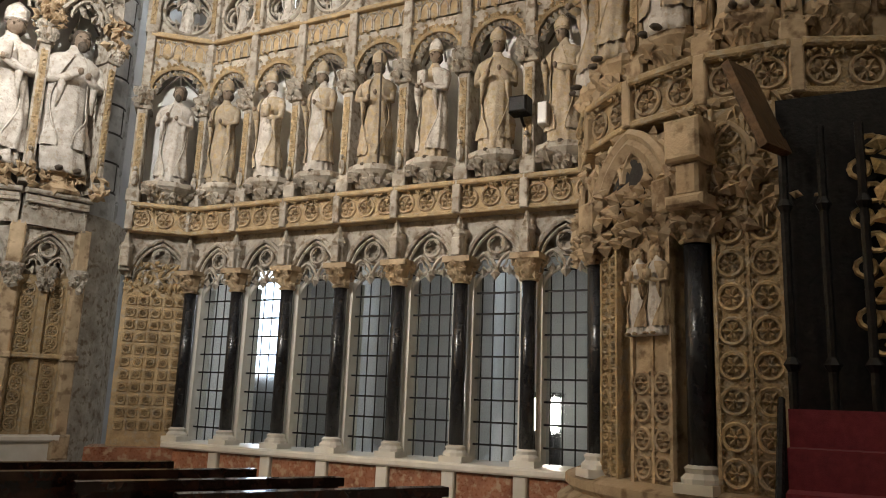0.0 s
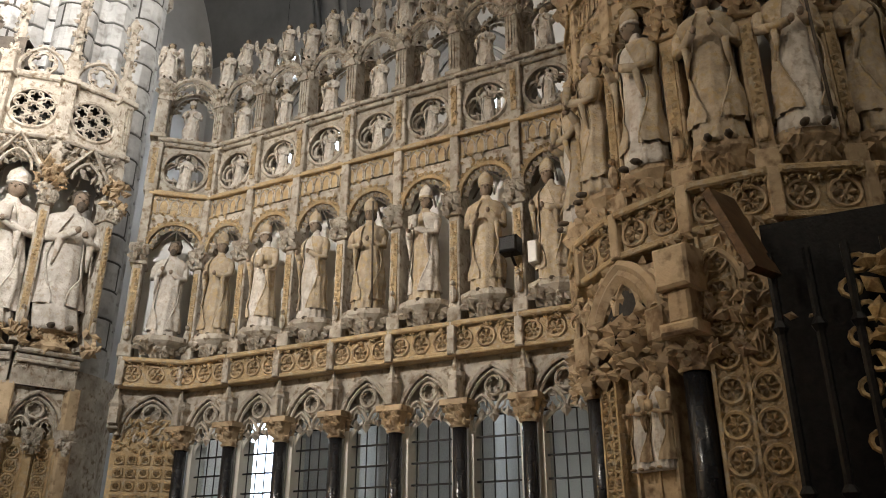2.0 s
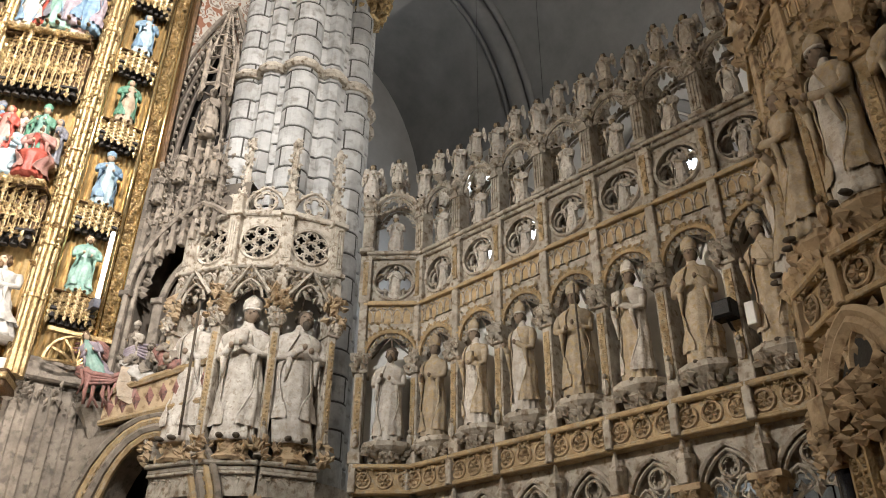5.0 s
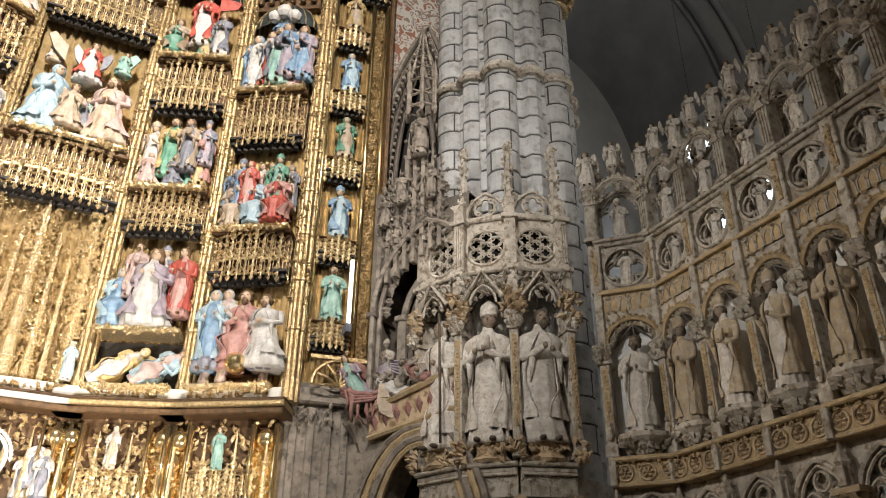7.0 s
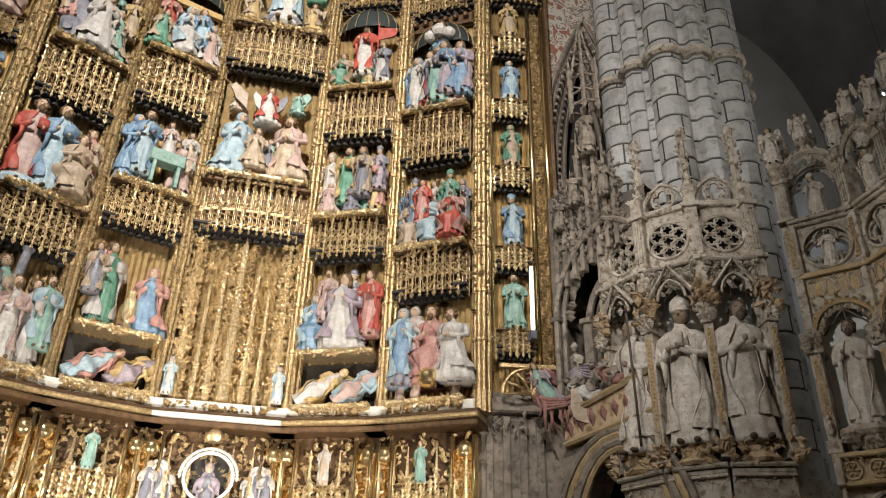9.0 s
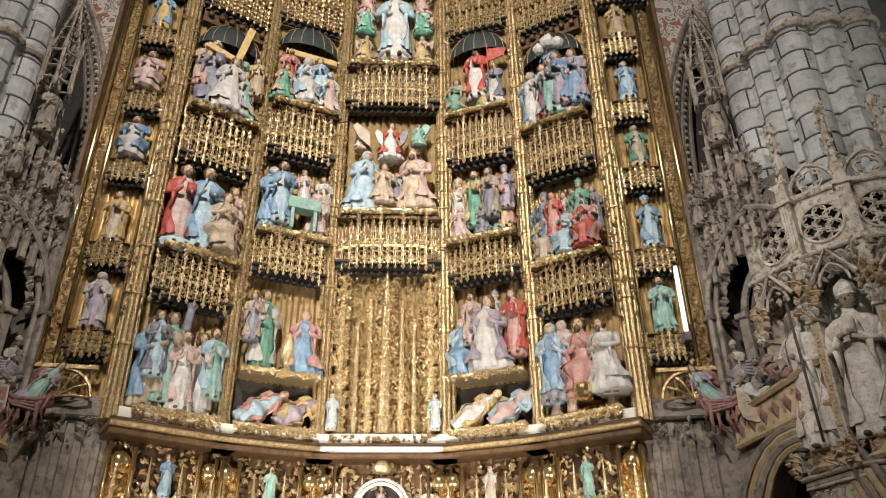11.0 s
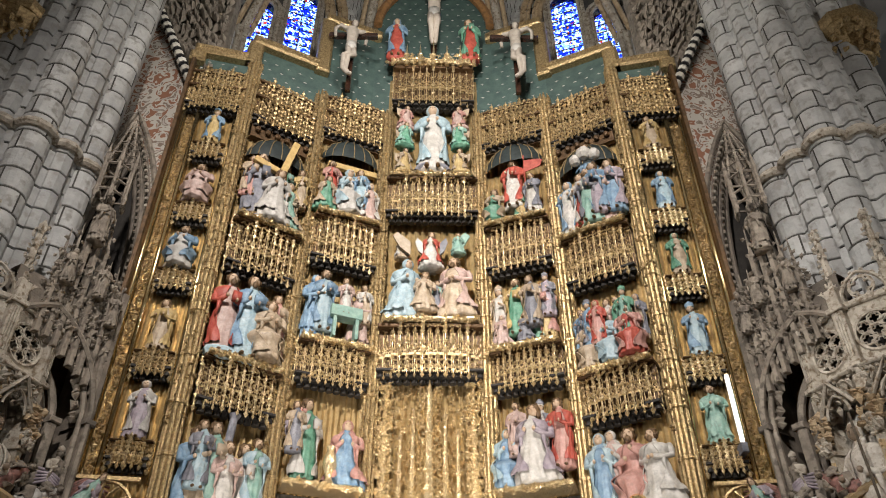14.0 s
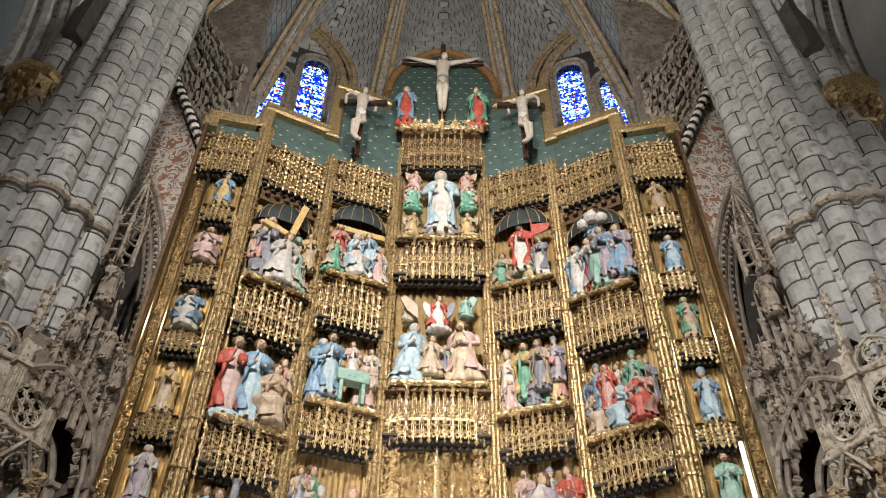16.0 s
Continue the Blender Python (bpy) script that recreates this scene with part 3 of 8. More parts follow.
def apse():
    """Polygonal apse: seven walls with blocks, webs rising to a boss, ribs, and windows."""
    nodes = [Vector((-7.6, 9.0, 0)), Vector((-7.0, 12.2, 0)), Vector((-5.6, 14.2, 0)), Vector((-2.2, 15.4, 0)), Vector((2.2, 15.4, 0)), Vector((5.6, 14.2, 0)), Vector((7.0, 12.2, 0)), Vector((7.6, 9.0, 0))]
    apse_root = thing("wall_apse", at(), "grey block-painted apse wall with pointed window arches", "wall", kind="structure")
    web = thing("ceiling_apse", at(), "rib vault of grey stone blocks with dark joints", "ceiling", kind="structure")
    rib = thing("vault_rib_set", at(), "moulded stone ribs with painted bead pattern", "vault rib", kind="structure")
    ribs = G()
    webs = G()
    blocks = []
    for k, (a, b) in enumerate(zip(nodes, nodes[1:])):
        d = (b - a)
        length = d.length
        m = pose(a.x, a.y, 0, 0, 0, math.degrees(math.atan2(d.y, d.x)))
        base = 15.5
        rise = {3: 6.6, 2: 4.9, 4: 4.9, 1: 5.4, 5: 5.4}.get(k, 4.2)
        arch = pointed(0.0, length, SPRING, rise, 9)
        # the wall under its arch, with window openings
        g = G()
        spots = []
        if k in (2, 4):
            spots = [(length * (0.13 if k == 2 else 0.87), 0.34, 18.8, 22.1), (length * (0.45 if k == 2 else 0.55), 0.46, 18.8, 23.2)]
        elif k in (1, 5):
            spots = [(length * 0.3, 0.30, 20.5, 25.2), (length * 0.68, 0.30, 20.5, 25.2)]
        spots.sort()
        x = 0.0
        for c, w, z0, z1 in spots:
            g.box(x, c - w, 0.0, 0.35, base, 27)
            g.box(c - w, c + w, 0.0, 0.35, base, z0)
            g.spandrel(c - w, c + w, 27, rounded(c - w, c + w, z1 - w, w), 0.0, 0.35)
            x = c + w
        g.box(x, length, 0.0, 0.35, base, 27)
        part("wall_bay", g, JOINT, apse_root, m=m)
        # blocks on the wall
        rows = G()
        z = 17.2
        row = 0
        while z < 26.7:
            u = -0.3 * (row % 2)
            while u < length:
                u1 = min(u + 0.62, length)
                u0 = max(u, 0.0)
                if u1 - u0 > 0.12 and not any(u1 > c - w - 0.1 and u0 < c + w + 0.1 and z1 > z - 0.1 and z0 < z + 0.4 for c, w, z0, z1 in spots):
                    rows.box(u0 + 0.02, u1 - 0.02, -0.03, 0.01, z + 0.02, z + 0.295, 0, 0.008)
                u += 0.62
            z += 0.315
            row += 1
        part("stone_block_courses", rows, ASHLAR, apse_root, m=m, kind="stuff")
        for n_, (c, w, z0, z1) in enumerate(spots):
            win = thing("window_%d" % (k * 2 + n_ + 1), m @ at(c, 0.12, 0), "round-headed stained-glass window in blue and white", "window", "apse windows", "structure")
            pane = rounded(-w, w, z1 - w, w)
            part("pane", G().plate(pane + [(w, z0), (-w, z0)], 0.0, 0.02), STAINED, win).visible_shadow = False
            fr = G().tube(flat([(-w, z0)] + pane + [(w, z0)], -0.1), 0.06, 6)
            fr.tube(flat([(-w - 0.12, z0)] + rounded(-w - 0.12, w + 0.12, z1 - w, w + 0.12) + [(w + 0.12, z0)], -0.15), 0.07, 6)
            part("window_frame", fr, STONE, win)
            bars = G()
            zz = z0 + 0.3
            while zz < z1 - 0.1:
                bars.box(-w, w, -0.02, 0.0, zz - 0.012, zz + 0.012)
                zz += 0.36
            bars.box(-0.012, 0.012, -0.025, -0.004, z0, z1)
            part("leading", bars, IRON, win)
        if spots:
            c0, c1 = spots[0][0] - spots[0][1] - 0.3, spots[-1][0] + spots[-1][1] + 0.3
            hood = G()
            for off, rad in ((0.0, 0.09), (0.18, 0.07), (0.36, 0.06), (0.55, 0.08)):
                hood.tube(flat(pointed(c0 - off, c1 + off, max(s[3] for s in spots) - 1.2, 2.3 + off), -0.12 - 0.15 * off), rad, 6)
            for off in (0.09, 0.45):
                for hx, hz in pointed(c0 - off, c1 + off, max(s[3] for s in spots) - 1.2, 2.3 + off, 24):
                    hood.ball((hx, -0.16 - 0.15 * off, hz), 0.055, 0, 6, 4)
            part("arch_moulding", hood, WARM, apse_root, m=m)
        # web of blocks: courses in bond between the wall arch and the boss
        xs_, zs_ = [q[0] for q in arch], [q[1] for q in arch]
        steps = np.linspace(0, 1, len(arch))

        def spot(h, t):
            h = min(1.0, max(0.0, h))
            xx, zz = float(np.interp(h, steps, xs_)), float(np.interp(h, steps, zs_))
            q = (m @ Vector((xx, 0.0, zz))).lerp(CROWN, t)
            q.z += 1.4 * math.sin(math.pi * t) * (1 - 0.25 * abs(xx / length - 0.5))
            return q

        seg, cells = 40, 20
        for j in range(seg):
            t0, t1 = j / seg, (j + 1) / seg
            for i in range(cells + j % 2):
                h0, h1 = (i - 0.5 * (j % 2)) / cells, (i + 1 - 0.5 * (j % 2)) / cells
                h0, h1 = max(0.0, h0), min(1.0, h1)
                quad = [spot(h0, t0), spot(h1, t0), spot(h1, t1), spot(h0, t1)]
                mid = sum(quad, Vector()) / 4
                gap = 0.022
                blocks.append([p + (mid - p).normalized() * min(gap, 0.3 * (mid - p).length) * 1.4 for p in quad])
                webs.add([p + Vector((0, 0, 0.04)) for p in quad], [(0, 1, 2, 3)])
        for p0 in (a,):
            line = []
            for i in range(15):
                t = i / 14
                q = Vector((p0.x, p0.y, SPRING)).lerp(CROWN, t)
                q.z += 1.9 * math.sin(math.pi * t)
                line.append(q)
            ribs.tube(line, 0.13, 8)
            for s in (-1, 1):
                side = Vector((p0.y - CROWN.y, -(p0.x - CROWN.x), 0)).normalized() * 0.24 * s
                ribs.tube([q + side * (1 - 0.6 * i / 14) + Vector((0, 0, 0.08)) for i, q in enumerate(line)], 0.08, 6, 1)
            for i in range(70):
                t = i / 70
                q = Vector((p0.x, p0.y, SPRING)).lerp(CROWN, t)
                q.z += 1.9 * math.sin(math.pi * t) - 0.17
                ribs.nub(q, 0.05, 0.05, 0.07, 0.4 * i, 1)
    bl = G()
    for q in blocks:
        low = [p - Vector((0, 0, 0.03)) for p in q]
        bl.add(low + [p + Vector((0, 0, 0.03)) for p in q], [(3, 2, 1, 0)] + [(i, (i + 1) % 4, 4 + (i + 1) % 4, 4 + i) for i in range(4)])
    part("web_backing", webs, JOINT, web)
    part("web_block_courses", bl, ASHLAR, web, kind="stuff")
    part("ribs", ribs, [STONE, WARM], rib)
    # the shafts that carry the ribs
    for a in nodes[2:6]:
        sh = G()
        for s in (-0.16, 0, 0.16):
            sh.lathe([(0.09, 15.5), (0.09, SPRING - 0.3), (0.14, SPRING - 0.1), (0.16, SPRING)], 8, (a.x + s, a.y - 0.12 - 0.05 * (s == 0)))
        thing("wall_shaft", at(), "slender grey stone shafts with small capitals", "column", "apse shafts", "structure", data=sh.mesh("wall_shaft", STONE))
    # daylight behind the glass
    sky = G()
    for k in (1, 2, 4, 5):
        a, b = nodes[k], nodes[k + 1]
        d = (b - a).normalized()
        nrm = Vector((-d.y, d.x, 0))
        p, q = a + nrm * 1.0, b + nrm * 1.0
        sky.add([(p.x, p.y, 18.4), (q.x, q.y, 18.4), (q.x, q.y, 26), (p.x, p.y, 26)], [(0, 1, 2, 3)])
    thing("backdrop_daylight", at(), "pale daylight outside the windows", "daylight", kind="structure", data=sky.mesh("backdrop", DAYGLOW))


apse()
thing("ceiling_nave", at(), "plain plastered vault over the nave", "ceiling", kind="structure", data=G().box(-10.4, 16.0, -12.4, 17.0, 29.6, 29.9).mesh("ceiling_nave", PLASTER))


# ---- great piers ----
def drum_mesh(r, h, mat):
    """One course of a shaft: two curved stones and the dark joints round them."""
    g = G()
    j = 0.016
    for a0, a1 in ((3, 147), (153, 357)):
        g.lathe([(r * 0.96, j), (r, j + 0.012), (r, h - j - 0.012), (r * 0.96, h - j)], 8, (0, 0), a0, a1)
    g.lathe([(r * 0.955, 0.0), (r * 0.955, h)], 14, mat=1)
    return g.mesh("drum", [mat, JOINT], False)


def great_pier(cx, cy, side):
    """A clustered pier of grey drums; side 1 south, -1 north."""
    pier = thing("pier", at(cx, cy), "clustered pier of light grey stone drums with dark joints", "pier", "great piers", "structure")
    part("core", G().lathe([(1.17, 0.0), (1.17, 25.5)], 24), JOINT, pier)
    h = 0.43
    thick, thin = drum_mesh(0.30, h, ASHLAR), drum_mesh(0.17, h, ASHLAR)
    face = math.degrees(math.atan2(-cy, -cx))
    blocks = G()
    for k in range(9):
        a = radians(face - 112 + 28 * k)
        r, me = (1.16, thick) if k % 2 == 0 else (1.15, thin)
        for j in range(int(24.3 / h)):
            z = 0.7 + j * h
            if k % 2 == 0:
                part("drum", me, None, pier, m=at(r * math.cos(a), r * math.sin(a), z, face + 200 + 75.0 * (j % 2) + 11 * k))
            else:
                blocks.lathe([(0.19, z + 0.018), (0.2, z + 0.03), (0.2, z + h - 0.03), (0.19, z + h - 0.018)], 8, (r * math.cos(a), r * math.sin(a)))
    # flat blocks between the shafts
    for k in range(8):
        a0 = face - 112 + 28 * k + 8
        for j in range(56):
            z = 0.7 + j * h + (0.2 if k % 2 else 0)
            blocks.lathe([(1.18, z + 0.018), (1.21, z + 0.026), (1.21, z + h - 0.026), (1.18, z + h - 0.018)], 2, (0, 0), a0, a0 + 12)
    part("block_courses", blocks, ASHLAR, pier, kind="stuff")
    rings = G()
    for z in (11.1,):
        for k in range(9):
            a = radians(face - 112 + 28 * k)
            r, q = (1.16, 0.36) if k % 2 == 0 else (1.15, 0.27)
            rings.lathe([(q, z), (q + 0.05, z + 0.05), (q + 0.05, z + 0.1), (q - 0.02, z + 0.2)], 12, (r * math.cos(a), r * math.sin(a)))
        rings.lathe([(1.2, z), (1.27, z + 0.05), (1.27, z + 0.1), (1.2, z + 0.2)], 30)
    part("ring_moulding", rings, STONE, pier)
    # one gilded capital, where the aisle arch springs
    a = radians(face + 62 * side)
    p = (1.2 * math.cos(a), 1.2 * math.sin(a))
    cap = G().lathe([(0.3, 13.2), (0.34, 13.25), (0.33, 13.35), (0.42, 13.7), (0.56, 13.95), (0.58, 14.0)], 12, p)
    rnd = random.Random(5)
    for i in range(90):
        b = rnd.uniform(0, 6.28)
        z = rnd.uniform(13.3, 13.95)
        rr = 0.36 + 0.3 * (z - 13.3)
        cap.nub((p[0] + rr * math.cos(b), p[1] + rr * math.sin(b), z), 0.07, 0.07, 0.12, rnd.uniform(-0.6, 0.6))
    cap.lathe([(0.62, 14.0), (0.66, 14.1), (0.66, 14.25), (0.6, 14.3)], 8, p)
    part("gilded_capital", cap, OLDGOLD, pier, "gilded leaf capital")
    # mouldings of the arch that springs there
    arch = G()
    for q, (rad, off) in enumerate(((0.2, 0.0), (0.13, 0.36), (0.2, 0.7), (0.13, 1.05), (0.22, 1.4), (0.2, -0.36))):
        def sweep(t, drop=0.0):
            return (p[0] + off * 0.62 * side + 0.1 * side, p[1] + 0.1 - 5.2 * (1 - math.cos(t * 1.45)), 14.3 + 6.5 * math.sin(t * 1.45) + 0.35 * off - drop)
        arch.tube([sweep(i / 14) for i in range(15)], rad, 8)
        if q in (1, 3):
            for i in range(46):
                arch.ball(sweep((i + 0.5) / 46, 0.1), 0.13, 1, 7, 5, (1.0, 0.8, 1.2))
    part("arch_moulding", arch, [ASHLAR, DARKST], pier)
    return pier


PIER_S, PIER_N = (7.56, 10.58), (-7.56, 10.58)
great_pier(*PIER_S, 1)
great_pier(*PIER_N, -1)


# ---- the gilded retable ----
def canopy_parts(root, w, z0, h, depth, mat, n, rnd, dark=True):
    """Openwork hood: pinnacled posts, little arches, a leafy crest, and a ribbed vault below, coloured dark as shade.
    """
    n = round(n * 1.45)
    step = w / n
    post = G()
    post.box(-0.008, 0.008, -0.010, 0.010, 0.0, h * 0.86).lathe([(0.026, h * 0.34), (0.026, h * 0.38), (0.014, h * 0.42)], 4).lathe([(0.024, h * 0.72), (0.024, h * 0.76), (0.004, h * 1.0)], 4)
    for i in range(5):
        post.nub((0, -0.022, h * (0.16 + 0.17 * i)), 0.032, 0.02, 0.045)
    post.nub((0, -0.01, -0.03), 0.03, 0.03, 0.06)
    pm = post.mesh("pinnacle", mat)
    arch = G()
    q = step / 2
    for zz, rr in ((h * 0.04, 0.011), (h * 0.42, 0.009)):
        arch.tube(flat(pointed(-q, q, zz, step * 0.75, 4), -0.02), rr, 4)
        arch.nub((0, -0.03, zz + step * 0.85), 0.03, 0.025, 0.05)
        for s in (-1, 1):
            arch.tube(flat(pointed(-q if s < 0 else 0, 0 if s < 0 else q, zz - 0.0, step * 0.36, 3), -0.01), rr * 0.8, 4)
            arch.box(s * q * 0.5 - 0.006, s * q * 0.5 + 0.006, -0.012, 0.0, zz, zz + h * 0.36)
    arch.box(-q, q, -0.012, 0.012, h * 0.36, h * 0.41)
    arch.leaves(-q, q, h * 0.78, h * 1.04, -0.0, 9, 0.05, rnd)
    arch.leaves(-q, q, h * 0.05, h * 0.78, -0.01, 26, 0.034, rnd)
    am = arch.mesh("arcade", OLDGOLD)
    for i in range(n + 1):
        x = -w / 2 + step * i
        bow = depth * (1 - 0.55 * (2 * x / w) ** 4)
        tall = (1.16, 0.86, 0.95)[i % 3] * rnd.uniform(0.95, 1.05)
        part("pinnacle", pm, None, root, m=at(x, -bow - 0.03 * (i % 3 == 0), z0) @ Matrix.Diagonal((1.5 if i % 3 == 0 else 1.0, 1.3 if i % 3 == 0 else 1.0, tall, 1)))
        if i < n:
            xm = x + q
            part("arcade", am, None, root, m=at(xm, -depth * (1 - 0.55 * (2 * xm / w) ** 4) + 0.03, z0))
    back = G()
    # dark body behind the openwork, its colour deepened as crevice shade
    back.box(-w / 2, w / 2, -depth * 0.55, 0.0, z0 + 0.12 * h, z0 + h * 0.9, 0)
    back.box(-w / 2 - 0.01, w / 2 + 0.01, -depth * 0.96, 0.0, z0 + h * 0.9, z0 + h * 0.97, 0, 0.015)
    part("canopy_body", back, BROWNWOOD, root)
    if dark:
        # underside shade is put into the near-black colour of these scallops
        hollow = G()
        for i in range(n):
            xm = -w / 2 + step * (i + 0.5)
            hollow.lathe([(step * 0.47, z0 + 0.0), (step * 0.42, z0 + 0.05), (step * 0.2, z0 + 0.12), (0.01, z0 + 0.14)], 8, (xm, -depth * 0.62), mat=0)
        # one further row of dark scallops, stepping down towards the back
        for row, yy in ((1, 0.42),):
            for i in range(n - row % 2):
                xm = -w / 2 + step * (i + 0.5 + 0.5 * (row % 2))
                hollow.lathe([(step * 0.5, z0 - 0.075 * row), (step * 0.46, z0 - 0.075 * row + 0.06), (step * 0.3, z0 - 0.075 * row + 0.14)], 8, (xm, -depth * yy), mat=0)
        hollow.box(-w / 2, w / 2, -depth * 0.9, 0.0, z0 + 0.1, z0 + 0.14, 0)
        part("hollow_underside", hollow, SHADEBLACK, root)


def canopy(m, w, z0, h, depth=0.3, n=8, mat=None, seed=0, label="gilded openwork canopy with pinnacles and small arches"):
    root = thing("canopy", m, label, "canopy", "retable canopies")
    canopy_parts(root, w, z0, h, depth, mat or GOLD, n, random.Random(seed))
    return root


def buttress(m, w, z0, z1, seed, label="gilded clustered pilaster with carved leaf work"):
    """A bundle of gilded reeds with saints' brackets and crockets up its height."""
    root = thing("pilaster", m, label, "pilaster", "retable pilasters")
    rnd = random.Random(seed)
    core = G().box(-w / 2, w / 2, -0.10, 0.02, z0, z1)
    part("core", core, OLDGOLD, root)
    for i, (x, y, r) in enumerate(((-0.36, -0.13, 0.035), (-0.13, -0.2, 0.042), (0.13, -0.2, 0.042), (0.36, -0.13, 0.035))):
        g = G()
        prof = [(r * 1.5, z0), (r * 1.5, z0 + 0.3), (r * 1.1, z0 + 0.36)]
        z = z0 + 0.36
        while z < z1 - 0.9:
            prof += [(r, z), (r, z + 0.78), (r * 1.5, z + 0.80), (r * 1.5, z + 0.84), (r, z + 0.86)]
            z += 0.86
        prof += [(r, z1 - 0.1), (0.01, z1 + 0.1)]
        g.lathe(prof, 7, (x * w, y))
        part("reed", g, OLDGOLD, root, smooth=False)
    carve = G()
    n = int((z1 - z0) * 62)
    carve.leaves(-w * 0.5, w * 0.5, z0 + 1.6, z1, -0.15, int(n * 0.75), 0.055, rnd)
    carve.leaves(-w * 0.14, w * 0.14, z0 + 2.2, z1, -0.22, n // 4, 0.045, rnd)
    part("leaf_carving", carve, OLDGOLD, root, kind="stuff")
    return root


def group_of(m, z, specs, depth=0.0, label="painted wooden figure in coloured robes"):
    """Painted figures of one scene: (x, lift, height, kind, style, robe, mantle, lean)."""
    for i, (x, lift, h, kind, style, robe, mantle, turn) in enumerate(specs):
        words = {"stand": "standing", "kneel": "kneeling", "sit": "seated"}[kind]
        figure(m @ at(x, -0.2 - 0.09 * (i % 3) - depth, z + lift, turn), h, kind, style, TINT[robe], TINT[mantle],
               label="%s painted wooden figure in %s and %s robes" % (words, mantle, robe), group="retable figures", width=1.12, name="painted_statue")


def facet(a, b):
    d = Vector(b) - Vector(a)
    mid = (Vector(a) + Vector(b)) / 2
    return pose(mid.x, mid.y, 0, 0, 0, math.degrees(math.atan2(d.y, d.x))), d.length


R0, R1, R2, R3 = (1.08, 12.95), (2.6, 12.36), (3.98, 11.5), (5.28, 11.32)
NODES = [(-R3[0], R3[1]), (-R2[0], R2[1]), (-R1[0], R1[1]), (-R0[0], R0[1]), R0, R1, R2, R3]
FAC = [facet(a, b) for a, b in zip(NODES, NODES[1:])]
WING_L, BAY_A, BAY_B, CENTRE, BAY_D, BAY_E, WING_R = FAC


RETABLE = thing("retable", at(), "towering gilded wooden retable of carved bays", "altarpiece", "retable")


def panel_back(m, w, z0, z1, seed):
    """The gilded back of a bay, with hanging folds in relief."""
    g = G()
    n = 16
    v, f = [], []
    for i in range(n * 2 + 1):
        x = -w / 2 + w * i / (2 * n)
        y = 0.0 if i % 2 else 0.035
        v += [(x, y, z0), (x, y, z1)]
    f = [(2 * i, 2 * i + 2, 2 * i + 3, 2 * i + 1) for i in range(2 * n)]
    g.add(v, f)
    g.box(-w / 2, w / 2, 0.04, 0.3, z0, z1)
    return part("back_panel", g, GOLDPANEL, RETABLE, m=m)


for m, w in FAC:
    wing = (m, w) in (WING_L, WING_R)
    panel_back(m, w, 5.3 if wing else 1.2, 14.3 if wing else {0: 14.5, 1: 14.9, 2: 16.7}[min(FAC.index((m, w)) - 1, 5 - FAC.index((m, w)))], 1)

